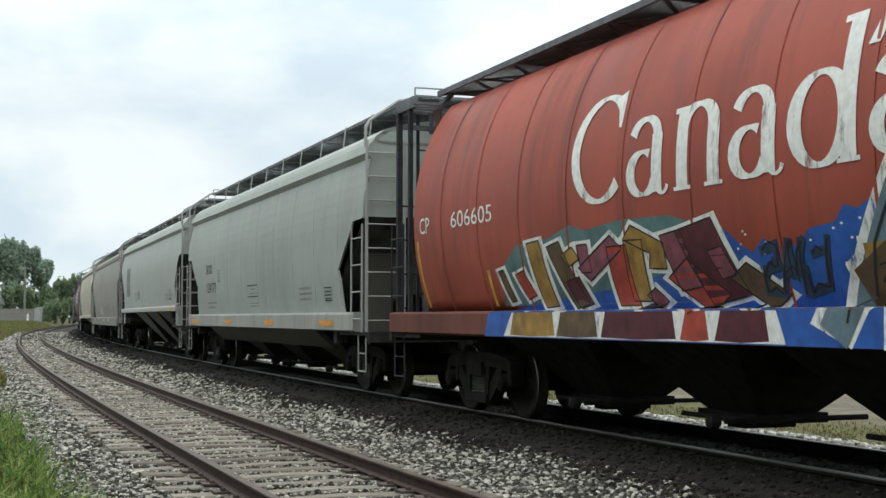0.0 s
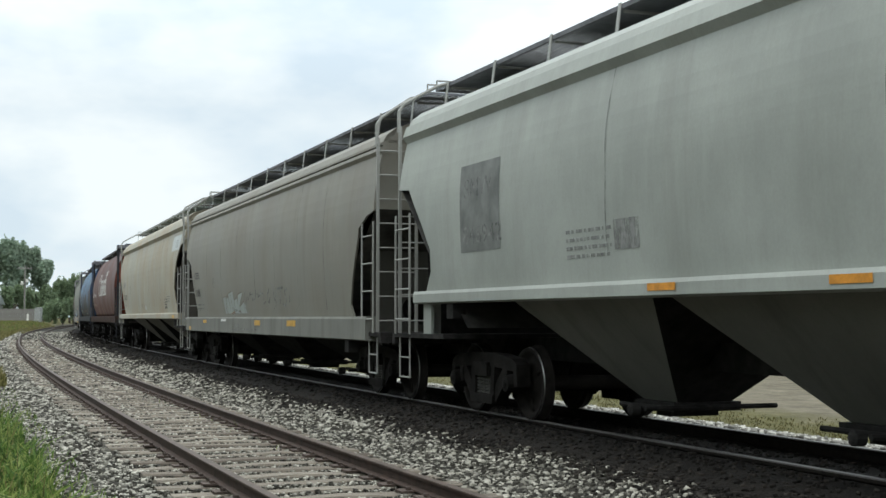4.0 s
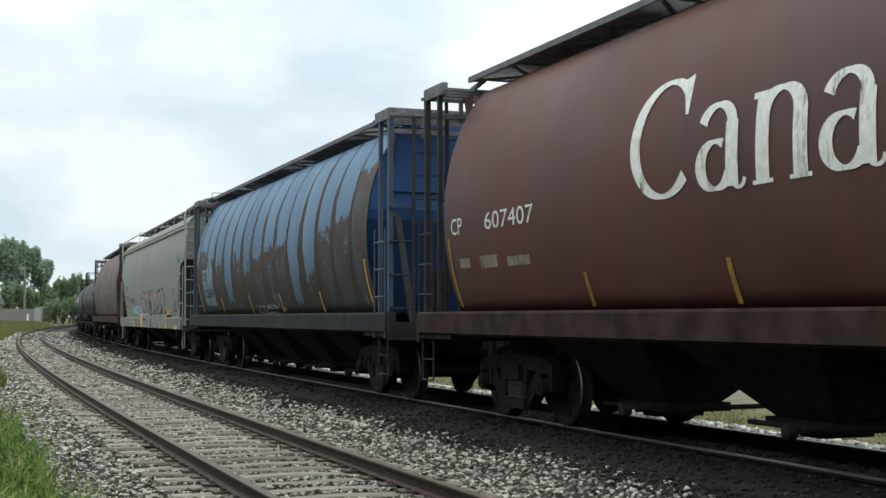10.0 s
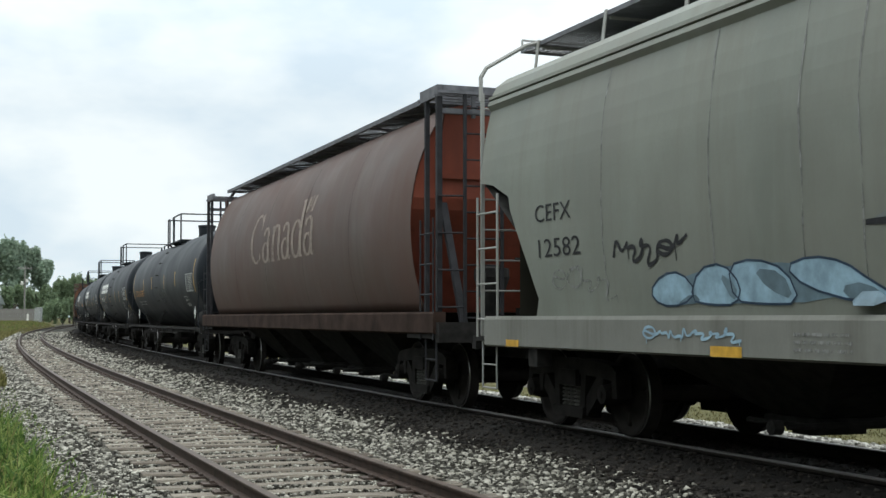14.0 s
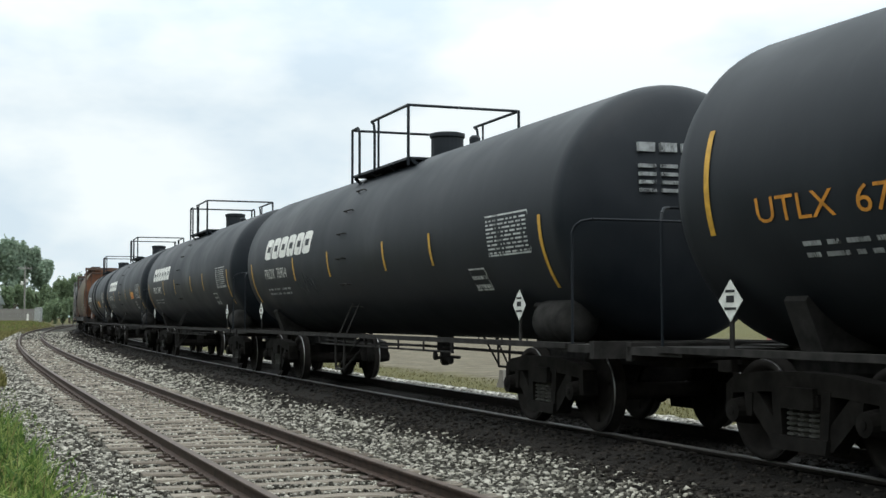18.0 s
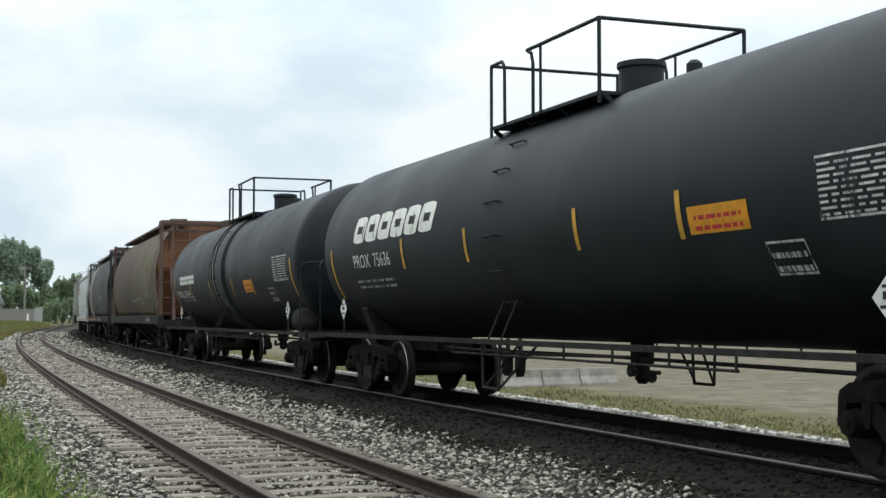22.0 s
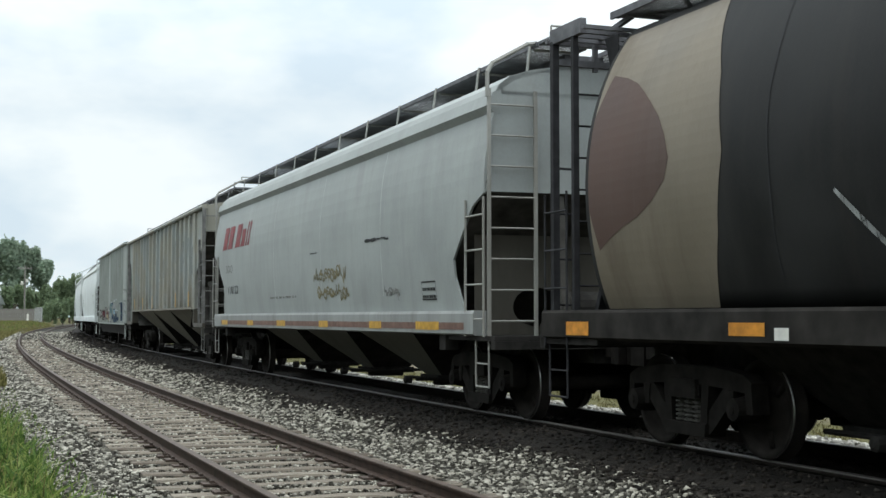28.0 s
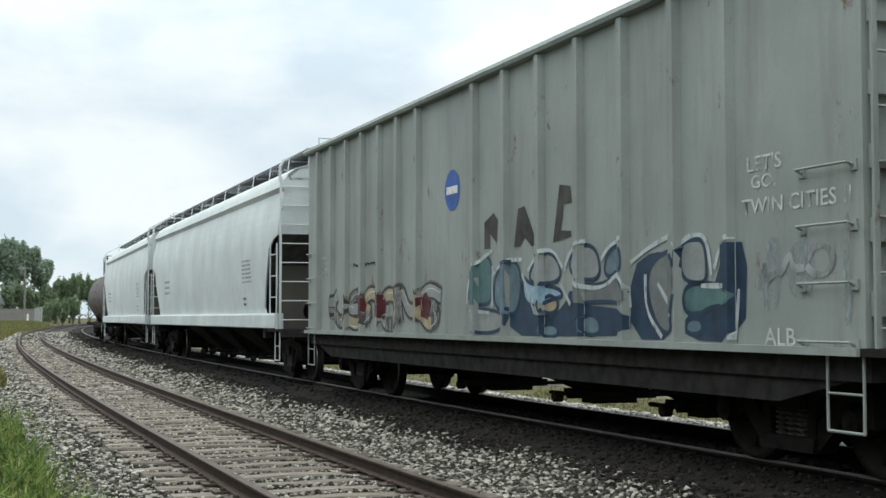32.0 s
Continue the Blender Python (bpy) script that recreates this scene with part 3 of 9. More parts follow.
def bowed_hopper(name, label, mat, walk_mat, sill=(1.06, 1.35), post_mat=None, bay_mat=None, half=7.95, slope_mat=None, sill_mat=None, nbays=3, top=3.97, flat_eave=True, cut=((2.95, 0.0), (2.8, 0.25), (2.15, 1.45), (1.36, 1.3)), board=0.74, sill_half=8.05, end_low=None, skirt=0.0, bulk_mat=None, rear_cut=None, bay_reach=5.4):
    """A three-bay covered hopper with bowed sides, an eave rail and sloped, cut-away ends."""
    car = thing(name, label, "hopper car", "cars of the freight train")
    post_mat, bay_mat, slope_mat = post_mat or mat, bay_mat or M["under"], slope_mat or M["darkgrey"]
    z0 = sill[1]
    zs = sorted(set([z0 + (top - z0) * k / 14 for k in range(15)] + [c[0] for c in cut if z0 < c[0] < top]))

    rear_cut = rear_cut or cut

    def rim(steps_in):
        """The outline of a cut-away end: half length and height, from the sill up."""
        level = [c[0] for c in steps_in[::-1]]
        return [(half - float(np.interp(z, level, [c[1] for c in steps_in[::-1]])), z) for z in sorted(set([c[0] for c in steps_in if z0 < c[0] < top] + [z0, top]))]
    for s in (-1, 1):
        bm = bm_new()
        bm.faces.new([bm.verts.new((0, y, z)) for y, z in rim(rear_cut)] + [bm.verts.new((0, -y, z)) for y, z in rim(cut)[::-1]])
        bm.normal_update()
        bmesh.ops.triangulate(bm, faces=bm.faces[:])
        for z in zs[1:-1]:
            bmesh.ops.bisect_plane(bm, geom=bm.verts[:] + bm.edges[:] + bm.faces[:], plane_co=(0, 0, z), plane_no=(0, 0, 1))
        for v in bm.verts:
            v.co.x = s * bowed_side(v.co.z)
        bmesh.ops.recalc_face_normals(bm, faces=bm.faces[:])
        twin = {v: bm.verts.new((v.co.x - s * 0.03, v.co.y, v.co.z)) for v in bm.verts[:]}
        rims = [e for e in bm.edges if len(e.link_faces) == 1]
        # inner faces get the darker bulkhead material
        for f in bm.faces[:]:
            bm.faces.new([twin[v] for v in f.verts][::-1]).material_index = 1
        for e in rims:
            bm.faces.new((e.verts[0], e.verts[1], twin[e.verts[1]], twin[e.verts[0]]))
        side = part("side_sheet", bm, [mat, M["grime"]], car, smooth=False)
        bm = bm_new()
        band = [(s * 1.34, top - 0.19), (s * 1.452, top - 0.19), (s * 1.53, top - 0.085), (s * 1.475, top + 0.07), (s * 1.44, top + 0.085), (s * 1.36, top + 0.10)]
        prism(bm, band if flat_eave else [(s * 1.36, top - 0.13), (s * 1.462, top - 0.13), (s * 1.505, top - 0.07), (s * 1.485, top - 0.015), (s * 1.455, top - 0.008), (s * 1.455, top + 0.004), (s * 1.49, top + 0.010), (s * 1.485, top + 0.05), (s * 1.45, top + 0.06), (s * 1.36, top + 0.10)], -half - 0.004, half + 0.004, 0, "xz")
        part("eave_rail", bm, mat, car)
        bm = bm_new()
        prism(bm, [(s * 1.46, z0 + 0.02), (s * 1.62, z0 + 0.02), (s * 1.64, z0 - 0.02), (s * 1.64, sill[0] + 0.02), (s * 1.60, sill[0]), (s * 1.46, sill[0])], -sill_half, sill_half, 0, "xz")
        part("side_sill", bm, sill_mat or mat, car)
    bm = bm_new()
    arch = [(x, top + z) for x, z in ((-1.45, 0.06), (-1.385, 0.18), (-1.24, 0.29), (-0.95, 0.38), (-0.5, 0.46), (0, 0.48), (0.5, 0.46), (0.95, 0.38), (1.24, 0.29), (1.385, 0.18), (1.45, 0.06))]
    prism(bm, [(x, z) for x, z in arch] + [(x * 0.96, z - 0.05) for x, z in arch[::-1]], -half, half, 0, "xz")
    part("roof", bm, mat, car)
    for s in (-1, 1):
        bm = bm_new()
        rows = []
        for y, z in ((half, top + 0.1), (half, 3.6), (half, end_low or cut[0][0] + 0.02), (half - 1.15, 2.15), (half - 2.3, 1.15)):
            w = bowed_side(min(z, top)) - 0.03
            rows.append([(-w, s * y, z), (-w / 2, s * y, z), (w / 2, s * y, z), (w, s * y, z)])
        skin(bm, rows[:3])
        # the sloping sheet is darker than the upright one above it
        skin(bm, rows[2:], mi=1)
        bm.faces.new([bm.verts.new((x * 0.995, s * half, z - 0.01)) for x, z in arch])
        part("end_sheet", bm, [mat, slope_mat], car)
        bm = bm_new()
        box(bm, -1.58, 1.58, *sorted((s * (sill_half - 1.0), s * (half + 0.3))), 1.0, 1.06)
        box(bm, -1.58, 1.58, *sorted((s * (half + 0.2), s * (half + 0.32))), 0.9, 0.997)
        part("end_deck", bm, M["under"], car)
        for x in (-1, 1):
            bm = bm_new()                                    # corner bracket at the end of the sill
            box(bm, *sorted((x * 1.40, x * 1.58)), *sorted((s * (sill_half - 1.35), s * (sill_half - 1.13))), sill[0] - 0.20, sill[0] - 0.004)
            part("jacking_pad", bm, M["under"], car)
        for x in (-0.55, 0.55):
            bm = bm_new()
            beam(bm, (x, s * (half + 0.1), 1.06), (x, s * (half - 0.1), cut[0][0]), 0.1, 0.12)
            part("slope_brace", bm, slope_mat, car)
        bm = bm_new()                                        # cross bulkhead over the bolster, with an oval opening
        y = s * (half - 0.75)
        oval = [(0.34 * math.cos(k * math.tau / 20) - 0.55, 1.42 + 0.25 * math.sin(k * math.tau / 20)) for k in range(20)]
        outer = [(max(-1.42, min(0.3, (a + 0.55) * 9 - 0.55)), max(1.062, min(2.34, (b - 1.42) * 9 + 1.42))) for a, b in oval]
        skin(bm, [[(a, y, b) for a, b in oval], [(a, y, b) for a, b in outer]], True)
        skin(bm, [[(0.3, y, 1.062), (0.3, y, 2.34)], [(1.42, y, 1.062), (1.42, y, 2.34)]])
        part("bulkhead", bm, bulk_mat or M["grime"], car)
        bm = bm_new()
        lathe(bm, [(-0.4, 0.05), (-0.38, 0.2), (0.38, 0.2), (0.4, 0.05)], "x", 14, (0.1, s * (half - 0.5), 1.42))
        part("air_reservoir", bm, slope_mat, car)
        ladder("end_ladder", car, post_mat, (-1.55, s * (half + 0.06), 1.05 if s < 0 else 1.05), (-1.55, s * (half + 0.06), top + 0.1), (0.62, 0, 0), 8)
        ladder("side_ladder", car, post_mat, (-1.62, s * (half + 0.05), 1.05), (-1.62, s * (half + 0.05), 2.75), (0, -s * 0.6, 0), 4, round_bar=0.017)
        steps(car, post_mat, s * (half + 0.05), -s)
        if sill[0] > 1.2:
            for x in (-1, 1):
                bm = bm_new()                                # leg that carries the high sill at the bolster
                box(bm, *sorted((x * 1.50, x * 1.54)), *sorted((s * (sill_half - 0.45), s * (sill_half - 0.15))), 1.062, sill[0] + 0.01)
                box(bm, *sorted((x * 1.30, x * 1.50)), *sorted((s * (sill_half - 0.19), s * (sill_half - 0.15))), 1.062, sill[0] + 0.01)
                part("sill_leg", bm, mat, car)
        bm = bm_new()                                        # grab rail from the ladder over the roof to the walkway
        rod(bm, [(-1.57, s * (half + 0.06), top), (-1.57, s * (half + 0.06), top + 0.30), (-1.50, s * (half + 0.05), top + 0.42), (-1.0, s * (half - 0.02), top + board - 0.04), (-0.84, s * (half - 0.1), top + board)], 0.028)
        part("roof_grab_rail", bm, post_mat, car)
    catwalk(car, walk_mat, half - 0.02, top + board, 0.20, 0.86, top + 0.34, 11, post_mat)
    hatches(car, walk_mat, half - 0.4, top + 0.48, 1)
    ys = [(-1 + 2 * (k + 0.5) / nbays) * bay_reach for k in range(nbays)]
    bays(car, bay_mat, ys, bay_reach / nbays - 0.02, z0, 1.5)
    if skirt:
        for s in (-1, 1):
            bm = bm_new()                                    # sloping lower side sheets that run on from pocket to pocket
            prism(bm, [(s * 1.42, sill[0]), (s * 1.55, sill[0]), (s * 1.20, skirt), (s * 1.10, skirt)], -5.3, 5.3, 0, "xz")
            part("lower_side_sheet", bm, bay_mat, car)
    add_ends(car, half + 0.75, half + 0.25, M["under"])
    add_trucks(car, sill_half - 1.15)
    return car


def ribbed_car(name, label, mat, half, z0, z1, hopper, post_mat, rib_at=(), bay_mat=None):
    """A car with flat sides and outside posts; hopper: pockets below and cut-away ends, else a straight box."""
    car = thing(name, label, "hopper car" if hopper else "freight car", "cars of the freight train")
    p1, zlow, p2, zhigh = (7.72, 2.47, half, 3.52) if hopper else (half, z0, half, z0)

    def foot(y):
        """Lower edge of the side sheet."""
        return z0 if abs(y) <= p1 else zlow + (abs(y) - p1) * (zhigh - zlow) / (p2 - p1)
    for s in (-1, 1):
        bm = bm_new()
        out = [(-half, z0), (half, z0), (half, z1), (-half, z1)]
        if hopper:
            out = [(-p1, z0), (p1, z0), (p1, zlow), (half, zhigh), (half, z1), (-half, z1), (-half, zhigh), (-p1, zlow)]
        prism(bm, out, s * 1.50, s * 1.545)
        side = part("side_sheet", bm, mat, car)
        for p in rib_at:
            y = -p
            bm = bm_new()
            prism(bm, [(s * 1.54, y - (0.062 if hopper else 0.085)), (s * 1.62, y - 0.05), (s * 1.62, y + 0.05), (s * 1.54, y + (0.062 if hopper else 0.085))], foot(y), z1, 0, "xy")
            part("side_post", bm, mat, side)
        if hopper:
            for e in (-1, 1):
                bm = bm_new()                                # broad post over the bolster, and its foot
                box(bm, *sorted((s * 1.545, s * 1.60)), *sorted((e * 7.43, e * 7.74)), z0 - 0.02, z1)
                part("bolster_post", bm, mat, side)
                bm = bm_new()
                box(bm, *sorted((s * 1.40, s * 1.61)), *sorted((e * 7.56, e * 7.72)), 1.09, z0 - 0.024)
                part("post_foot", bm, M["grime"], car)
                bm = bm_new()
                box(bm, *sorted((s * 1.20, s * 1.24)), *sorted((e * 7.76, e * 8.5)), 1.12, 2.25)
                box(bm, *sorted((s * 1.24, s * 1.42)), *sorted((e * 8.0, e * 8.04)), 1.12, 2.1)
                part("bolster_web", bm, M["darkgrey"], car)
        bm = bm_new()
        prism(bm, [(s * 1.50, z1), (s * 1.64, z1 + 0.01), (s * 1.66, z1 + 0.05), (s * 1.64, z1 + 0.10), (s * 1.50, z1 + 0.13)], -half - 0.05, half + 0.05, 0, "xz")
        part("top_chord", bm, mat, car)
        bm = bm_new()
        prism(bm, [(s * 1.46, z0 - 0.03), (s * 1.63, z0 - 0.03), (s * 1.63, z0 + 0.03), (s * 1.46, z0 + 0.03)], -p1 + 0.3 if hopper else -half, p1 - 0.3 if hopper else half, 0, "xz")
        part("side_sill", bm, bay_mat if hopper else mat, car)
    bm = bm_new()
    skin(bm, [[(-1.5, y, z1 + 0.1), (-0.6, y, z1 + 0.28), (0, y, z1 + 0.3), (0.6, y, z1 + 0.28), (1.5, y, z1 + 0.1)] for y in (-half, half)])
    bmesh.ops.solidify(bm, geom=bm.faces[:], thickness=0.03)
    part("roof", bm, mat, car)
    for s in (-1, 1):
        bm = bm_new()
        if hopper:
            skin(bm, [[(-1.5, s * half, z1 + 0.1), (-0.6, s * half, z1 + 0.28), (0.6, s * half, z1 + 0.28), (1.5, s * half, z1 + 0.1)], [(x, s * half, zhigh) for x in (-1.5, -0.6, 0.6, 1.5)]])
            skin(bm, [[(x, s * y, z) for x in (-1.49, -0.6, 0.6, 1.49)] for y, z in ((half - 0.01, zhigh), (p1 - 0.1, 2.3), (6.3, 1.0))], mi=1)
        else:
            skin(bm, [[(-1.5, s * half, z1 + 0.1), (-0.6, s * half, z1 + 0.28), (0.6, s * half, z1 + 0.28), (1.5, s * half, z1 + 0.1)], [(x, s * half, z0) for x in (-1.5, -0.6, 0.6, 1.5)]])
        part("end_sheet", bm, [mat, M["darkgrey"]], car)
        if hopper:
            bm = bm_new()
            box(bm, -1.55, 1.55, *sorted((s * p1, s * (half + 0.15))), 1.04, 1.10)
            part("end_deck", bm, M["under"], car)
            for x in (-1, 1):
                bm = bm_new()
                box(bm, *sorted((x * 1.553, x * 1.62)), *sorted((s * (p1 + 0.025), s * (half + 0.16))), 1.03, 1.14)
                part("deck_edge", bm, M["grime"], car)
                bm = bm_new()
                beam(bm, (x * 0.6, s * (half + 0.05), 1.1), (x * 0.6, s * (half - 0.2), 3.3), 0.12, 0.12)
                part("slope_brace", bm, M["darkgrey"], car)
            bm = bm_new()
            box(bm, -1.55, 1.55, *sorted((s * (half + 0.05), s * (half + 0.16))), 0.88, 1.03)
            part("end_sill", bm, M["under"], car)
            bm = bm_new()
            for y, top in ((8.58, 3.34), (half + 0.04, z1)):
                beam(bm, (-1.60, s * y, 1.1), (-1.60, s * y, top), 0.06, 0.045)
            stiles = part("side_ladder", bm, post_mat, car)
            for k in range(5):
                bm = bm_new()
                bar(bm, (-1.60, s * 8.58, 1.40 + 0.42 * k), (-1.60, s * (half + 0.04), 1.40 + 0.42 * k), 0.014)
                part("rung", bm, post_mat, stiles)
            ladder("end_ladder", car, post_mat, (-1.575, s * (half + 0.10), 1.0), (-1.575, s * (half + 0.10), z1), (0.62, 0, 0), 8)
            steps(car, post_mat, s * (half + 0.02), -s)
        else:
            bm = bm_new()
            box(bm, -1.6, 1.6, *sorted((s * half, s * (half + 0.3))), 1.0, 1.06)
            part("end_deck", bm, M["under"], car)
            ladder("end_ladder", car, post_mat, (-1.5, s * (half + 0.08), 1.0), (-1.5, s * (half + 0.08), z1), (0.6, 0, 0), 8)
            for z in (1.10, 1.54, 1.98, 2.42):
                bm = bm_new()
                a, b = s * (half - 0.1), s * (half - 0.72)
                rod(bm, [(-1.54, a, z - 0.03), (-1.61, a, z), (-1.62, a - s * 0.04, z), (-1.62, b + s * 0.04, z), (-1.61, b, z), (-1.54, b, z - 0.03)], 0.013)
                for y in (a, b):
                    box(bm, -1.565, -1.546, y - 0.04, y + 0.04, z - 0.06, z + 0.02)
                part("side_grab_iron", bm, post_mat, car)
            steps(car, post_mat, s * (half - 0.02), -s)
            for k in range(6):
                bm = bm_new()
                z = z0 + 0.35 + k * (z1 - z0 - 0.5) / 5
                box(bm, -1.5, 1.5, *sorted((s * (half + 0.003), s * (half + 0.06))), z - 0.09, z + 0.09)
                part("end_rib", bm, mat, car)
    if hopper:
        catwalk(car, M["grating"], half - 0.1, z1 + 0.55, 0.3, 0.85, z1 + 0.24, 11, M["grating"])
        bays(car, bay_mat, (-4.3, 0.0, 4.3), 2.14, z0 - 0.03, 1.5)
    else:
        for k in range(14):
            bm = bm_new()
            y = -half + 0.5 + (2 * half - 1) * k / 13
            prism(bm, [(-1.45, z1 + 0.10), (0, z1 + 0.36), (1.45, z1 + 0.10)], y - 0.06, y + 0.06, 0, "xz")
            part("roof_rib", bm, mat, car)
        bm = bm_new()
        box(bm, -1.5, 1.5, -half, half, z0 - 0.22, z0 - 0.03)
        for x in (-1.46, 1.42):
            prism(bm, [(-half + 0.3, z0 - 0.221), (half - 0.3, z0 - 0.221), (half - 1.2, z0 - 0.42), (-half + 1.2, z0 - 0.42)], x, x + 0.04)
        part("floor_frame", bm, M["under"], car)
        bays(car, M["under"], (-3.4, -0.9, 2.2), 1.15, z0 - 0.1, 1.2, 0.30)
    add_ends(car, half + (0.85 if hopper else 1.2), half + 0.2, M["under"])
    add_trucks(car, 7.1 if hopper else half - 1.6)
    return car


def tank_car(name, label, mat, radius=1.48, centre=2.46, band=None, ahead=0.0, rungs=(0.36, -0.04)):
    """A black tank car: shell with dished heads, top platform with railing, walkways, saddles and brake gear."""
    car = thing(name, label, "tank car", "cars of the freight train")
    bm = bm_new()
    arcs = [math.pi / 2 * k / 12 for k in range(13)]
    ends = {-1: 8.72, 1: 8.20}                               # the shell lies a little forward of the trucks
    front, half = ends[-1], ends[1]
    bow = [(-0.55 * max(0.0, math.cos(a)) ** 0.8, radius * max(0.03, math.sin(a)) ** 0.8) for a in arcs]
    prof = [(-front + 0.55 + y, r) for y, r in bow]
    prof += [(y, radius) for y in (-5, -2.5, 0, 2.5, 5)] + [(half - 0.55 - y, r) for y, r in bow[::-1]]
    lathe(bm, prof, "y", 64, (0, 0, centre))
    shell = part("tank_shell", bm, mat, car, smooth=True)
    if band:
        for y0, y1, lift, m in band:
            bm = bm_new()
            lathe(bm, [(y0, radius), (y0 + 0.01, radius + lift), (y1 - 0.01, radius + lift), (y1, radius)], "y", 64, (0, 0, centre))
            part("shell_band", bm, m, shell, smooth=True)
    bm = bm_new()                                            # manway
    lathe(bm, [(centre + radius - 0.06, 0.27), (centre + radius + 0.30, 0.27), (centre + radius + 0.32, 0.295), (centre + radius + 0.38, 0.295), (centre + radius + 0.40, 0.22)], "z", 24, (0, -0.86 - ahead * 0.6, 0))
    part("manway", bm, mat, car)
    bm = bm_new()
    lathe(bm, [(centre + radius - 0.05, 0.09), (centre + radius + 0.16, 0.09), (centre + radius + 0.2, 0.05)], "z", 10, (0.0, -2.0 - ahead, 0))
    part("safety_valve", bm, mat, car)
    pz, px, rear, fore = centre + radius - 0.16, 0.95, 1.55 - ahead, -1.55 - ahead
    hi = pz + 0.86
    for s in (-1, 1):
        bm = bm_new()
        box(bm, *sorted((s * 0.42, s * px)), fore, rear, pz, pz + 0.04)
        for y in (fore, fore + 1.05, rear - 1.05, rear):
            beam(bm, (s * (px - 0.05), y, pz), (s * 0.75, y, centre + 1.2), 0.05, 0.05)
        platform = part("platform", bm, mat, car)
        bm = bm_new()
        bar(bm, (s * px, fore, pz - 0.1), (s * px, fore, hi), 0.026)
        rod(bm, [(s * px, fore, hi), (s * px, rear - 1.15, hi), (s * px, rear - 1.28, hi - 0.06), (s * px, rear - 1.33, hi - 0.2), (s * px, rear - 1.33, pz)], 0.024)
        bar(bm, (s * px, (fore + rear) / 2, hi), (s * px, (fore + rear) / 2, pz), 0.02)
        rod(bm, [(s * px, rear, pz - 0.1), (s * px, rear, hi), (s * px, rear - 0.36, hi), (s * px, rear - 0.44, hi - 0.08), (s * px, rear - 0.45, pz)], 0.024)
        part("railing", bm, mat, platform)
    for y in (fore, rear):
        bm = bm_new()
        bar(bm, (-px, y, hi), (px, y, hi), 0.024)
        part("cross_rail", bm, mat, car)
    for s in (-1, 1):
        bm = bm_new()
        box(bm, *sorted((s * 1.28, s * 1.52)), -front + 0.1, half - 0.1, 0.97, 1.01)
        box(bm, *sorted((s * 1.50, s * 1.53)), -front + 0.1, half - 0.1, 0.955, 1.014)
        part("walkway", bm, M["under"], car)
        bm = bm_new()
        bar(bm, (s * 1.50, -5.2, 0.83), (s * 1.50, 1.4, 0.83), 0.016)
        for k in range(7):
            y = -5.2 + 6.6 * k / 6
            bar(bm, (s * 1.52, y, 0.83), (s * 1.52, y, 0.98), 0.015)
        part("grab_rail", bm, M["under"], car)
        bm = bm_new()
        rod(bm, [(s * 1.5, rungs[0] + 0.08, 0.98), (s * 1.5, rungs[0] + 0.04, 0.42), (s * 1.5, rungs[1] - 0.04, 0.42), (s * 1.5, rungs[1] - 0.08, 0.98)], 0.022)
        rod(bm, [(s * 1.5, rungs[0], 0.42), (s * 1.1, rungs[0] - 0.2, 0.98)], 0.018)
        rod(bm, [(s * 1.5, rungs[1] - 0.04, 0.42), (s * 1.1, rungs[1] - 0.34, 0.98)], 0.018)
        part("stirrup", bm, M["under"], car)
        y0, y1 = rungs
        for a in (-0.72, -0.42, -0.12, 0.16, 0.44, 0.72, 1.0):   # rungs bolted to the shell, up to the platform
            x, z = s * (radius + 0.02 + max(0.0, -a) * 0.12) * math.cos(a), centre + (radius + 0.02) * math.sin(a)
            bm = bm_new()
            rod(bm, [(x * 0.965, y0, z - 0.01), (x + s * 0.03, y0, z), (x + s * 0.03, y1, z), (x * 0.965, y1, z - 0.01)], 0.012)
            part("shell_rung", bm, M["under"], shell)
        if band:
            for y in (y0, y1):
                bm = bm_new()
                rod(bm, [(s * (radius + 0.10) * math.cos(a), y, centre + (radius + 0.10) * math.sin(a)) for a in (-0.85, -0.5, -0.2, 0.1, 0.4, 0.7, 0.95, 1.15)], 0.018)
                part("ladder_stile", bm, M["under"], shell)
        bm = bm_new()
        for y in (y0, y1):
            bar(bm, (s * 1.46, y, 0.99), (s * 1.22, y, 1.52), 0.014)
        part("ladder_foot", bm, M["under"], car)
    for s in (-1, 1):
        bm = bm_new()                                        # saddle
        prism(bm, [(-0.95, 1.0), (0.95, 1.0), (1.12, 1.42), (1.08, 1.48), (0.8, 1.24), (0, 1.03), (-0.8, 1.24), (-1.08, 1.48), (-1.12, 1.42)], *((6.4, 6.7) if s > 0 else (-7.2, -6.9)), 0, "xz")
        part("saddle", bm, M["under"], car)
        bm = bm_new()
        box(bm, -1.5, 1.5, *sorted((s * (ends[s] - 0.5), s * (ends[s] + 0.5))), 0.92, 1.0)
        box(bm, -0.3, 0.3, *sorted((s * 5.2, s * (ends[s] + 0.35))), 0.74, 1.02)
        box(bm, -1.5, 1.5, *sorted((s * (ends[s] + 0.42), s * (ends[s] + 0.52))), 0.86, 1.04)
        part("stub_sill", bm, M["under"], car)
        bm = bm_new()
        e = ends[s]
        rod(bm, [(-1.45, s * (e - 0.08), 1.0), (-1.45, s * (e - 0.08), 2.18), (-1.43, s * (e - 0.05), 2.26), (-1.38, s * e, 2.31), (-1.28, s * (e + 0.07), 2.33), (1.28, s * (e + 0.07), 2.33), (1.38, s * e, 2.31), (1.45, s * (e - 0.08), 2.18), (1.45, s * (e - 0.08), 1.0)], 0.017)
        part("end_railing", bm, mat, car)
        bm = bm_new()
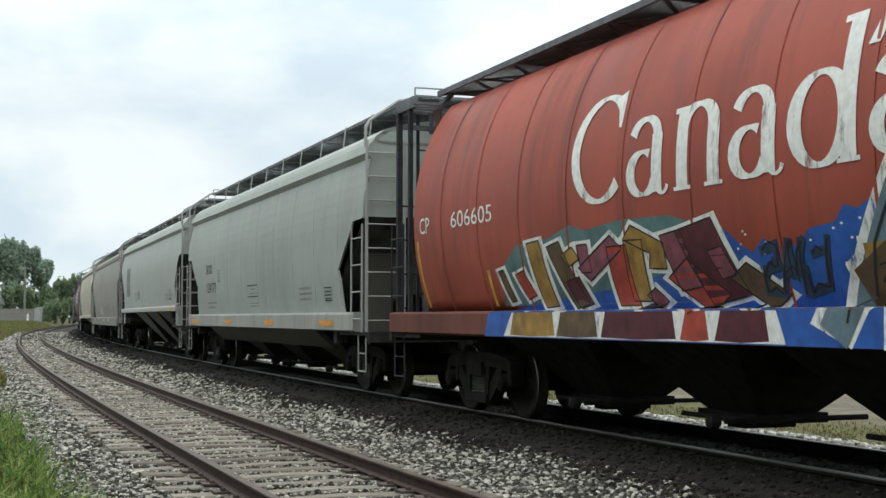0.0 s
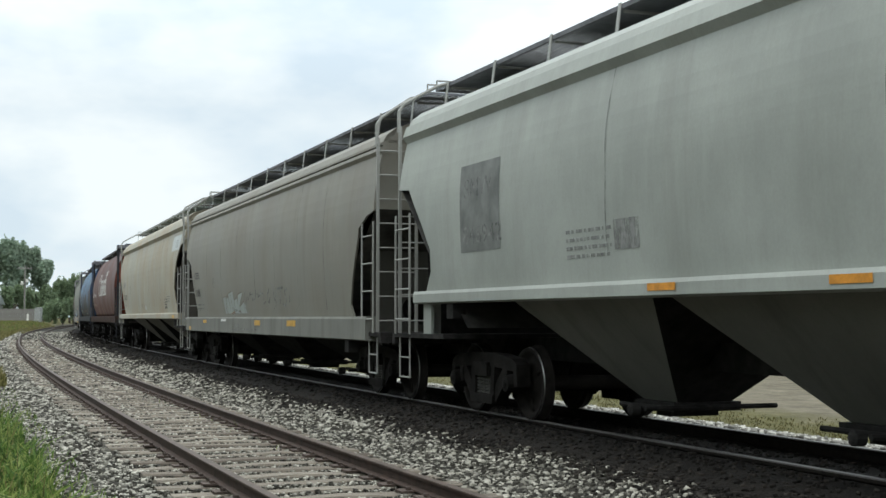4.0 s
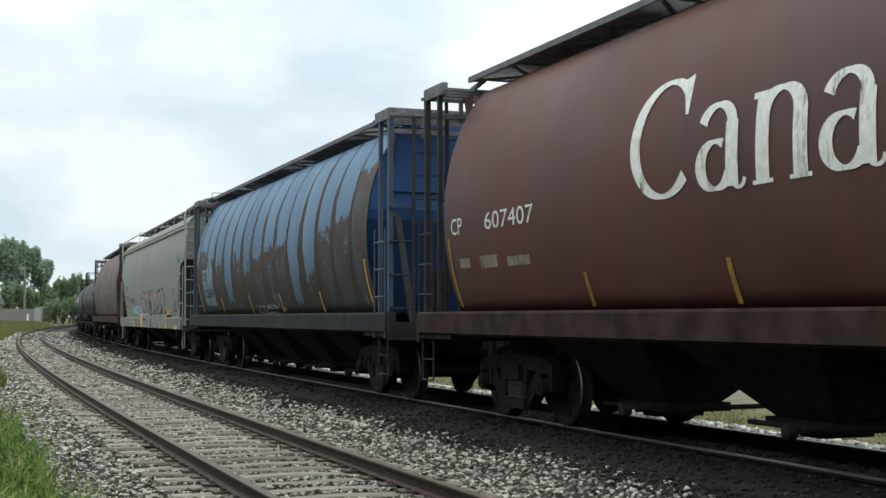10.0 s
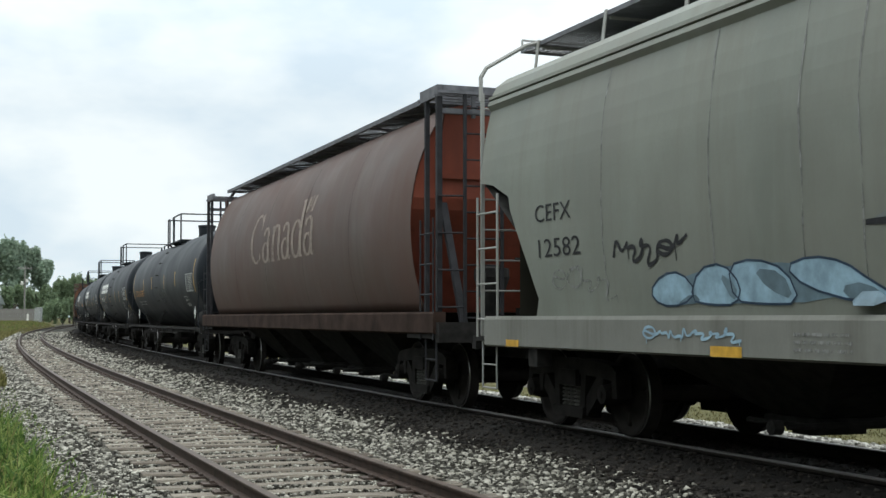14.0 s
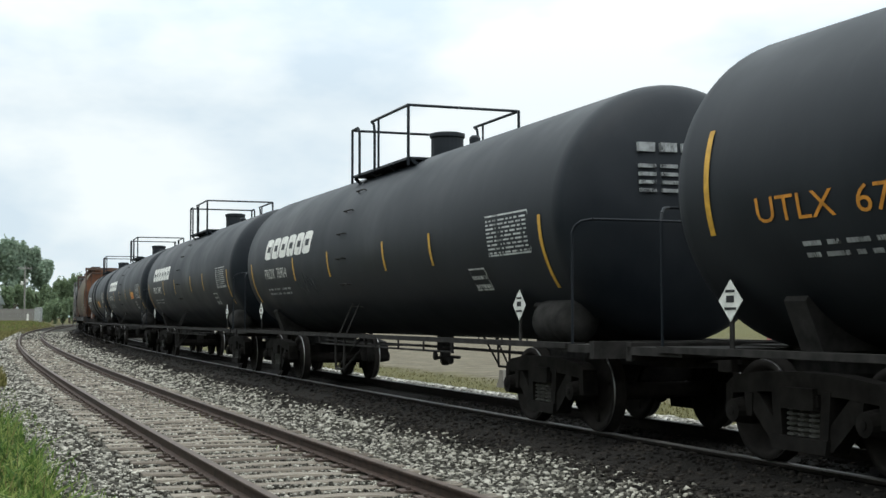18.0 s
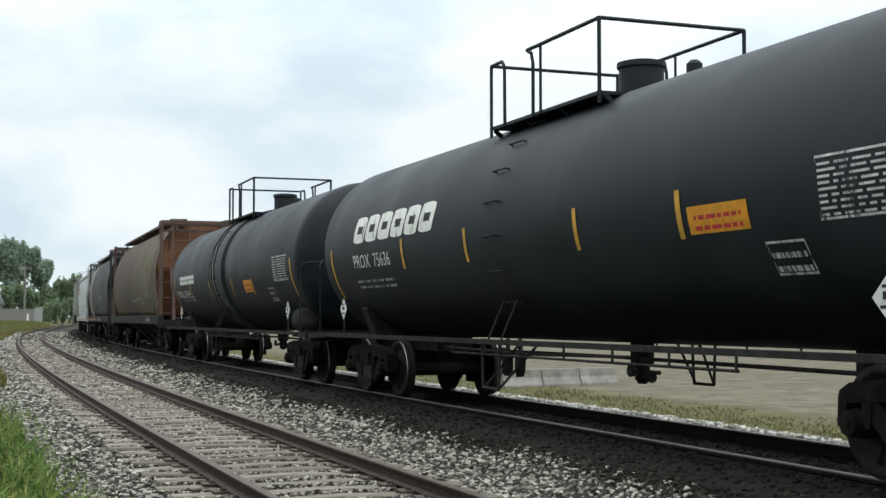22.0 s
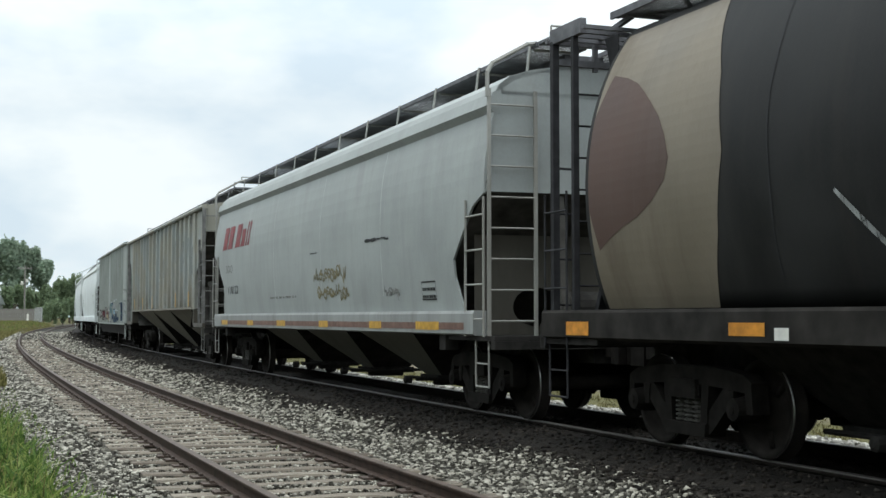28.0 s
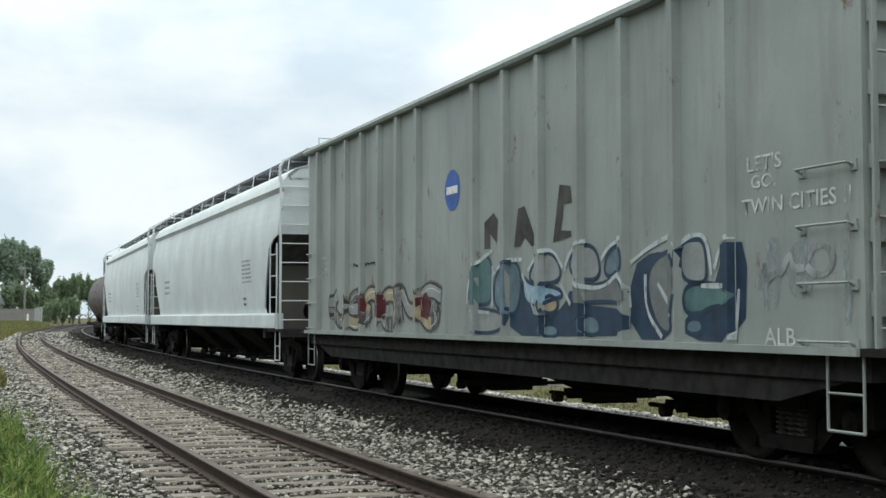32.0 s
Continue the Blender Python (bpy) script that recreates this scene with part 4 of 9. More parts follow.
        box(bm, -0.09, 0.09, *sorted((s * (ends[s] + 0.3), s * (ends[s] + 0.78))), 0.80, 0.95)
        box(bm, -0.16, 0.16, *sorted((s * (ends[s] + 0.72), s * (ends[s] + 0.95))), 0.72, 1.0)
        part("coupler", bm, M["truck"], car)
    bm = bm_new()                                            # air reservoir
    lathe(bm, [(-0.5, 0.06), (-0.46, 0.2), (-0.35, 0.25), (0.35, 0.25), (0.46, 0.2), (0.5, 0.06)], "y", 24, (-1.05, -front + 1.10, 1.24))
    part("air_reservoir", bm, M["under"], car, smooth=True)
    bm = bm_new()                                            # piping and outlet below the shell
    lathe(bm, [(0.50, 0.05), (0.56, 0.09), (0.70, 0.09), (0.74, 0.14), (1.05, 0.14)], "z", 12, (0, -0.9, 0))
    lathe(bm, [(-0.02, 0.07), (0.02, 0.07)], "x", 12, (-0.22, -1.02, 0.66))
    lathe(bm, [(-0.02, 0.06), (0.02, 0.06)], "y", 12, (0, -1.12, 0.58))
    bar(bm, (-0.22, -1.02, 0.62), (0, -0.9, 0.64), 0.03)
    bar(bm, (0.3, -0.78, 0.62), (0, -0.9, 0.64), 0.03)
    rod(bm, [(-0.9, -2.2, 0.86), (-0.9, 0.5, 0.82), (-0.9, 3.2, 0.86)], 0.02)
    rod(bm, [(-0.4, -5.6, 0.80), (0, 0, 0.8), (-0.2, 5.6, 0.8)], 0.025)
    for y in (1.7, 1.3):
        lathe(bm, [(0.50, 0.05), (0.60, 0.075), (0.78, 0.075), (0.85, 0.03), (1.0, 0.03)], "z", 10, (-0.6, y, 0))
    part("bottom_outlet", bm, M["under"], car)
    add_trucks(car, 6.55, 7.05)
    return car
# ---------------------------------------------------------------- ground
def ground_height(d, s):
    """Ground level by the distance d to the right of the main line's centre; a grassy bank rises outside the far curve."""
    pts = ((-60, -0.55), (-9.0, -0.4), (-7.6, -0.31), (-6.6, -0.27), (-3.4, -0.27), (-2.7, -0.33), (-2.1, -0.22), (-1.6, -0.1), (-1.3, -0.06), (-0.84, -0.045), (-0.66, -0.15), (0.66, -0.15), (0.9, -0.1), (1.5, -0.13), (2.8, -0.3), (3.9, -0.44), (5, -0.56), (60, -0.65))
    bank = float(np.interp(-d, (5.6, 9.5), (0, 1)) * np.interp(s, (95, 160), (0, 1)))
    return float(np.interp(d, [p[0] for p in pts], [p[1] for p in pts])) + 1.0 * bank * bank * (3 - 2 * bank)


def lay_ground():
    offs = [-2600, -900, -300, -120, -60, -30, -16, -12, -10, -9.5, -9, -8.6, -8.2, -7.6, -7.0, -6.6, -6.0, -5.4, -4.8, -4.2, -3.6, -3.2, -2.9, -2.6, -2.3, -2.0, -1.8, -1.6, -1.45, -1.3, -1.1, -0.84, -0.66, 0, 0.66, 0.9, 1.2, 1.5, 2.1, 2.8, 3.4, 3.9, 4.4, 5, 6, 8, 12, 20, 40, 80, 200, 600, 2600]
    ss = [-2600, -1200, -420, -300, -200, -120, -60, -30, -15] + list(np.arange(-10, 60, 1.0)) + [65, 70, 80, 90, 95, 105, 115, 130, 145, 160, 175, 200, 220, 240, 280, 340, 420, 560, 900, 2600]
    rows = []
    for s in ss:
        inside = min(max(s, -410), 220)
        x, y, a = on(MAIN, inside)
        x, y = x + math.sin(a) * (s - inside), y + math.cos(a) * (s - inside)
        rows.append([(x + d * math.cos(a), y - d * math.sin(a), ground_height(d, s)) for d in offs])
    bm = bm_new()
    uv = bm.loops.layers.uv.new("lay")
    vs = skin(bm, rows)
    place = {}
    for r, s in zip(vs, ss):
        for v, d in zip(r, offs):
            place[v] = (d, s)
    for f in bm.faces:
        for l in f.loops:
            l[uv].uv = place[l.vert]
    bmesh.ops.recalc_face_normals(bm, faces=bm.faces[:])
    g = part("ground", bm, M["ground"], None, smooth=True)
    return tagged(g, "grey stone ballast, dirt and grass round two tracks", "ground", kind="structure")


def ground_material():
    k = Nodes("ballast_dirt_and_grass")
    uvn = k.n.new("ShaderNodeUVMap")
    uvn.uv_map = "lay"
    sep = k.n.new("ShaderNodeSeparateXYZ")
    k.l.new(uvn.outputs["UV"], sep.inputs[0])
    big = k.noise(0.5, None, 4)
    d = k.math("ADD", sep.outputs[0], k.grey(big, 0.3, 0.7, -0.7, 0.7))
    vor = k.n.new("ShaderNodeTexVoronoi")
    vor.inputs["Scale"].default_value = 26
    k.l.new(k.tc.outputs["Object"], vor.inputs["Vector"])
    stone = k.ramp(vor.outputs["Color"], [(0.15, (0.028, 0.025, 0.021)), (0.5, (0.09, 0.084, 0.072)), (0.9, (0.27, 0.255, 0.22))])
    stone = k.mix(k.grey(k.noise(1.1, None, 6, 0.7), 0.42, 0.62, 0, 0.6), stone, (0.10, 0.088, 0.068))
    crack = k.grey(vor.outputs["Distance"], 0.0, 0.55, 1.0, 0.25)
    stone = k.mix(1.0, stone, crack, "MULTIPLY")
    dirt = k.ramp(k.noise(3, None, 6, 0.7), [(0.3, (0.12, 0.105, 0.08)), (0.7, (0.22, 0.20, 0.165))])
    grass = k.ramp(k.noise(2.2, None, 7, 0.75), [(0.3, (0.052, 0.053, 0.018)), (0.52, (0.088, 0.082, 0.032)), (0.7, (0.135, 0.115, 0.055))])
    gravel = k.ramp(k.noise(1.3, None, 8, 0.75), [(0.28, (0.06, 0.053, 0.036)), (0.5, (0.125, 0.108, 0.077)), (0.72, (0.20, 0.176, 0.13))])
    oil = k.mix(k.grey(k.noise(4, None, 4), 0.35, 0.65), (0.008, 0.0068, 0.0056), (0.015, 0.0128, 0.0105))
    col = k.mix(k.grey(d, -7.6, -6.8), grass, k.mix(k.grey(big, 0.45, 0.7), stone, dirt))
    col = k.mix(k.grey(d, -6.9, -6.4), col, stone)
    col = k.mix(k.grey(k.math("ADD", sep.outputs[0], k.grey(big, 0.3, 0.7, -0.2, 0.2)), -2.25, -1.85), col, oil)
    near_d = k.math("ADD", sep.outputs[0], k.grey(big, 0.3, 0.7, -0.25, 0.25))
    col = k.mix(k.grey(near_d, 2.4, 2.8), col, stone)
    col = k.mix(k.grey(near_d, 3.6, 4.1), col, grass)
    col = k.mix(k.grey(d, 6.6, 8.4), col, gravel)
    col = k.mix(k.grey(d, 45.0, 60.0), col, grass)
    return k.done(col, 0.9, 0, k.math("ADD", vor.outputs["Distance"], k.noise(40)), 0.6, 0.03, 0.12)


M["ground"] = ground_material()
lay_ground()


def lay_rail(line, off, top, parent, label):
    prof = [(-0.036, 0), (0.036, 0), (0.038, -0.012), (0.034, -0.04), (0.010, -0.05), (0.009, -0.14), (0.07, -0.155), (0.072, -0.17), (-0.072, -0.17), (-0.07, -0.155), (-0.009, -0.14), (-0.010, -0.05), (-0.034, -0.04), (-0.038, -0.012)]
    ss = list(np.arange(-400, -20, 20.0)) + list(np.arange(-20, 120, 1.0)) + list(np.arange(120, 540, 5.0))
    rows = []
    for s in ss:
        x, y, a = on(line, s, off)
        rows.append([(x + d * math.cos(a), y - d * math.sin(a), top + z * (0.74 if line is SIDE else 1.0)) for d, z in prof])
    bm = bm_new()
    skin(bm, rows, True)
    for f in bm.faces:
        if all(v.co.z > top - 0.014 for v in f.verts):
            f.material_index = 1
    bmesh.ops.recalc_face_normals(bm, faces=bm.faces[:])
    return part("rail", bm, [M["rail"], M["railtop"]] if line is SIDE else [M["mainrail"], M["shine"]], parent, label)


M["mainrail"] = plain("oily_rail_steel", (0.017, 0.014, 0.012), 0.9, 0.1, 0.35, 9)
M["shine"] = plain("bright_worn_rail_head", (0.11, 0.10, 0.092), 0.45, 0.6, 0.2, 9)
TRACKS = {}
for line, name, label, top in ((MAIN, "main_track", "main railway track on dark oily ballast", 0.0), (SIDE, "siding_track", "rusty siding track on weathered wooden ties", SIDE_Z)):
    track = tagged(new(name), label, "railway track", kind="structure")
    TRACKS[name] = track
    for off in (0.7535, -0.7535):
        lay_rail(line, off, top, track, "grimy steel rail with a bright head" if line is MAIN else "brown rusty rail")


def tie_material():
    k = Nodes("weathered_tie_wood")
    grain = k.noise(1, k.coord((3, 60, 60)), 6, 0.7)
    tone = k.rand()
    col = k.mix(tone, (0.13, 0.105, 0.08), (0.31, 0.275, 0.22))
    col = k.mix(k.grey(grain, 0.42, 0.66), col, (0.055, 0.043, 0.033))
    col = k.mix(k.grey(k.noise(2.5, None, 4), 0.5, 0.75, 0, 0.55), col, (0.10, 0.075, 0.055))
    return k.done(col, 0.9, 0, grain, 0.7, 0.012)


M["tie"] = tie_material()
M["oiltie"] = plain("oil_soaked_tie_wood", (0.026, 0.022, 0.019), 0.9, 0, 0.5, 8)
M["plate"] = plain("rusty_tie_plate", (0.075, 0.055, 0.045), 0.8, 0.2, 0.4, 20)


def tie_mesh(seed, wood):
    """A sawn tie, long in x, with its ends worn and tie plates with spikes on it."""
    rnd = random.Random(seed)
    bm = bm_new()
    xs = [-1.3 + rnd.uniform(-0.06, 0.03), -0.9, -0.4, 0.1, 0.6, 1.0, 1.3 + rnd.uniform(-0.03, 0.06)]
    rows = []
    for x in xs:
        w, j = 0.115 + rnd.uniform(-0.015, 0.012), rnd.uniform(-0.012, 0.012)
        z = rnd.uniform(-0.014, 0.006)
        rows.append([(x, j - w, -0.17), (x, j - w, z - 0.02), (x, j - w + 0.02, z), (x, j + w * 0.2, z - rnd.uniform(0, 0.012)), (x, j + w - 0.02, z), (x, j + w, z - 0.02), (x, j + w, -0.17)])
    vs = skin(bm, rows)
    bm.faces.new(vs[0][::-1]), bm.faces.new(vs[-1])
    for s in (-0.7535, 0.7535):
        box(bm, s - 0.18, s + 0.18, -0.095, 0.095, -0.002, 0.018, 1)
        for sx in (-0.1, 0.1):
            box(bm, s + sx - 0.02, s + sx + 0.02, -0.02 + sx * 0.4, 0.02 + sx * 0.4, 0.018, 0.045, 1)
    bmesh.ops.recalc_face_normals(bm, faces=bm.faces[:])
    me = bpy.data.meshes.new("tie")
    bm.to_mesh(me)
    bm.free()
    me.materials.append(wood), me.materials.append(M["plate"])
    return me


def lay_ties(line, track, rail_top, wood, start, count, gap):
    rnd = random.Random(11)
    kinds = [tie_mesh(k, wood) for k in range(5)]
    for k in range(count):
        x, y, a = on(line, start + k * gap + rnd.uniform(-0.04, 0.04))
        ob = new("tie", kinds[k % 5])
        ob.parent = track
        ob.matrix_basis = pose(x, y, rail_top - (0.143 if line is SIDE else 0.188) + rnd.uniform(-0.006, 0.004), 0, rnd.uniform(-0.4, 0.4), -math.degrees(a) + rnd.uniform(-1.6, 1.6) + (180 if rnd.random() < 0.5 else 0))


def stone_material(name, lo, mid, hi):
    k = Nodes(name)
    tone = k.ramp(k.island(), [(0.0, lo), (0.45, mid), (0.85, hi), (1.0, tuple(min(0.7, c * 1.25) for c in hi))])
    n = k.noise(35, None, 4)
    return k.done(k.mix(k.grey(n, 0.35, 0.7, 0, 0.28), tone, lo), 0.9, 0, n, 0.3, 0.004, 0.15)


M["stone"] = stone_material("grey_ballast_stone", (0.02, 0.018, 0.0145), (0.075, 0.07, 0.058), (0.43, 0.41, 0.35))
M["palestone"] = stone_material("pale_shoulder_stone", (0.10, 0.095, 0.082), (0.26, 0.25, 0.225), (0.52, 0.50, 0.45))
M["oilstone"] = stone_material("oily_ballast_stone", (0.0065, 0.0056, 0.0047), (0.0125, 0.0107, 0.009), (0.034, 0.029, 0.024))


def scatter_stones(name, label, mat, spots, seed):
    """Angular stones at (x, y, z, size): one mesh of chipped blocks."""
    rng = np.random.default_rng(seed)
    n = len(spots)
    cube = np.array([(-1, -1, -1), (1, -1, -1), (1, 1, -1), (-1, 1, -1), (-1, -1, 1), (1, -1, 1), (1, 1, 1), (-1, 1, 1)], float) * 0.5
    quads = np.array([(0, 3, 2, 1), (4, 5, 6, 7), (0, 1, 5, 4), (1, 2, 6, 5), (2, 3, 7, 6), (3, 0, 4, 7)])
    v = cube[None] * rng.uniform(0.55, 1.25, (n, 1, 3)) + rng.uniform(-0.2, 0.2, (n, 8, 3))
    a, b = rng.uniform(0, math.tau, n), rng.uniform(-0.7, 0.7, n)
    ca, sa, cb, sb = np.cos(a), np.sin(a), np.cos(b), np.sin(b)
    y, z = v[..., 1] * cb[:, None] - v[..., 2] * sb[:, None], v[..., 1] * sb[:, None] + v[..., 2] * cb[:, None]
    x, y = v[..., 0] * ca[:, None] - y * sa[:, None], v[..., 0] * sa[:, None] + y * ca[:, None]
    p = np.stack((x, y, z * 0.8), -1) * spots[:, None, 3:4] + spots[:, None, :3]
    me = bpy.data.meshes.new(name)
    faces = (quads[None] + 8 * np.arange(n)[:, None, None]).reshape(-1, 4)
    me.vertices.add(8 * n)
    me.vertices.foreach_set("co", p.reshape(-1))
    me.loops.add(faces.size)
    me.loops.foreach_set("vertex_index", faces.reshape(-1))
    me.polygons.add(len(faces))
    me.polygons.foreach_set("loop_start", np.arange(0, faces.size, 4))
    me.update()
    me.validate()
    me.materials.append(mat)
    return tagged(new(name, me), label, "ballast", kind="stuff")


def strip(rng, s0, s1, d0, d1, per, lo, hi, lift=0.0):
    """Random spots between two distances from the main line, with the ground's height."""
    n = int((s1 - s0) * (d1 - d0) * per)
    s, d = rng.uniform(s0, s1, n), rng.uniform(d0, d1, n)
    x, y, a = on(MAIN, s)
    px, py = x + d * np.cos(a), y - d * np.sin(a)
    z = np.array([ground_height(k, q) for k, q in zip(d, s)])
    return np.stack((px, py, z + lift + rng.uniform(-0.015, 0.012, n), rng.uniform(lo, hi, n)), -1)


def lay_stones():
    rng = np.random.default_rng(5)
    bands = [(-14, 5, 150, 0.035, 0.07), (5, 16, 840, 0.019, 0.048), (16, 28, 480, 0.026, 0.058), (28, 45, 190, 0.04, 0.08), (45, 80, 70, 0.05, 0.11), (80, 150, 18, 0.08, 0.17)]
    spots = np.concatenate([strip(rng, a, b, -6.9 if a < 0 or a >= 28 else -7.9, -1.75, per, lo, hi) for a, b, per, lo, hi in bands])
    # leave the siding's wooden ties half bare
    sx, sy, _ = (np.interp(spots[:, 1], SIDE[:, 2], SIDE[:, c]) for c in (1, 2, 3))
    off = np.abs(spots[:, 0] - sx)
    along = np.interp(spots[:, 1], SIDE[:, 2], SIDE[:, 0])
    phase = ((along - 3.0) / 0.53 + 0.5) % 1.0              # 0.5 lies on a tie
    between = np.abs(phase - 0.5) > 0.26
    luck = rng.random(len(spots))
    keep = (off > 1.36) | (between & (luck < 0.85)) | (luck < 0.14)
    spots[:, 2] += np.where((off < 1.36) & between, 0.012, 0.0)
    keep &= (off < 0.70) | (off > 0.80)
    keep &= (spots[:, 0] > 0.035 * spots[:, 1] - 0.2) | (spots[:, 1] < 5)
    spots = spots[keep]
    dist = spots[:, 0] - np.interp(spots[:, 1], MAIN[:, 2], MAIN[:, 1])
    wave = 0.22 * np.sin(spots[:, 1] * 0.9) + 0.15 * np.sin(spots[:, 1] * 2.3 + 1)
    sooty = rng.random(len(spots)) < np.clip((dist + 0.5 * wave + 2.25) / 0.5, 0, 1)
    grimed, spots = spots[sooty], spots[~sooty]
    spots[np.abs(spots[:, 0] - np.interp(spots[:, 1], SIDE[:, 2], SIDE[:, 1])) < 1.3, 3] *= 0.72
    scatter_stones("ballast_stones", "pale and dark grey angular ballast stones beside the siding", M["stone"], spots, 1)
    far = np.concatenate([strip(rng, 6, 60, 2.55, 3.9, 150, 0.04, 0.09)])
    scatter_stones("shoulder_stones", "pale grey ballast stones beyond the main line", M["palestone"], far, 2)
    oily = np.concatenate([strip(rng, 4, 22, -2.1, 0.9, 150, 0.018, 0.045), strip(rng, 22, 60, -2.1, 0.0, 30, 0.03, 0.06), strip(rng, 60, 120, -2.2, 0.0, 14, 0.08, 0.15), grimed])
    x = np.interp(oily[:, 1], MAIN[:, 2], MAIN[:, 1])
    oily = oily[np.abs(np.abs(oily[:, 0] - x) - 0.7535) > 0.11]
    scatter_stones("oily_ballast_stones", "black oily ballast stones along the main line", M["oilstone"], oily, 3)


lay_stones()
# ---------------------------------------------------------------- plants and far things
def leaf_material(name, dark, mid, light):
    k = Nodes(name)
    col = k.ramp(k.island(), [(0.0, dark), (0.5, mid), (1.0, light)])
    k.done(col, 0.7, 0, spec=0.25)
    through_leaf = k.n.new("ShaderNodeBsdfTranslucent")
    k.l.new(col, through_leaf.inputs["Color"])
    both = k.n.new("ShaderNodeMixShader")
    both.inputs["Fac"].default_value = 0.45
    k.l.new(k.bsdf.outputs["BSDF"], both.inputs[1])
    k.l.new(through_leaf.outputs["BSDF"], both.inputs[2])
    k.l.new(both.outputs["Shader"], k.n["Material Output"].inputs["Surface"])
    return k.mat


# distance haze on trees and bushes is put into their pale colours
M["leaf"] = leaf_material("haze_paled_tree_leaves", (0.20, 0.27, 0.205), (0.27, 0.345, 0.255), (0.34, 0.41, 0.31))
M["bush"] = leaf_material("haze_paled_bush_leaves", (0.15, 0.205, 0.125), (0.20, 0.265, 0.155), (0.26, 0.325, 0.19))
M["blade"] = leaf_material("green_grass_blades", (0.028, 0.055, 0.013), (0.095, 0.17, 0.034), (0.28, 0.32, 0.10))
M["dry"] = leaf_material("dry_grass_blades", (0.07, 0.07, 0.024), (0.14, 0.13, 0.045), (0.24, 0.205, 0.09))
M["verge"] = leaf_material("olive_verge_grass", (0.05, 0.047, 0.017), (0.095, 0.085, 0.034), (0.16, 0.135, 0.06))
M["bark"] = plain("grey_brown_bark", (0.09, 0.075, 0.06), 0.95, 0, 0.4, 5)


def quads_mesh(name, pts, mat):
    """A mesh of loose quads from an array (n, 4, 3)."""
    n = len(pts)
    me = bpy.data.meshes.new(name)
    me.vertices.add(4 * n)
    me.vertices.foreach_set("co", np.ascontiguousarray(pts, dtype=float).reshape(-1))
    me.loops.add(4 * n)
    me.loops.foreach_set("vertex_index", np.arange(4 * n))
    me.polygons.add(n)
    me.polygons.foreach_set("loop_start", np.arange(0, 4 * n, 4))
    me.update()
    me.validate()
    me.materials.append(mat)
    return me


def grass(name, label, mat, spots, hi, width, seed, lean=0.45):
    """Bent blades at the given (x, y, z)."""
    rng = np.random.default_rng(seed)
    n = len(spots)
    h = rng.uniform(0.35, 1.0, n) * hi
    a, b = rng.uniform(0, math.tau, n), rng.uniform(0, math.tau, n)
    side = np.stack((np.cos(a), np.sin(a), 0 * a), -1) * width * rng.uniform(0.6, 1.3, (n, 1))
    tilt = np.stack((np.cos(b), np.sin(b), 0 * b), -1) * (h * rng.uniform(0.1, lean, n))[:, None]
    up = np.stack((0 * h, 0 * h, h), -1)
    mid, top = spots + up * 0.6 + tilt * 0.3, spots + up * 0.95 + tilt
    low = np.stack((spots - side, spots + side, mid + side * 0.75, mid - side * 0.75), 1)
    high = np.stack((mid - side * 0.75, mid + side * 0.75, top + side * 0.12, top - side * 0.12), 1)
    return tagged(new(name, quads_mesh(name, np.concatenate((low, high)), mat)), label, "grass", kind="stuff")


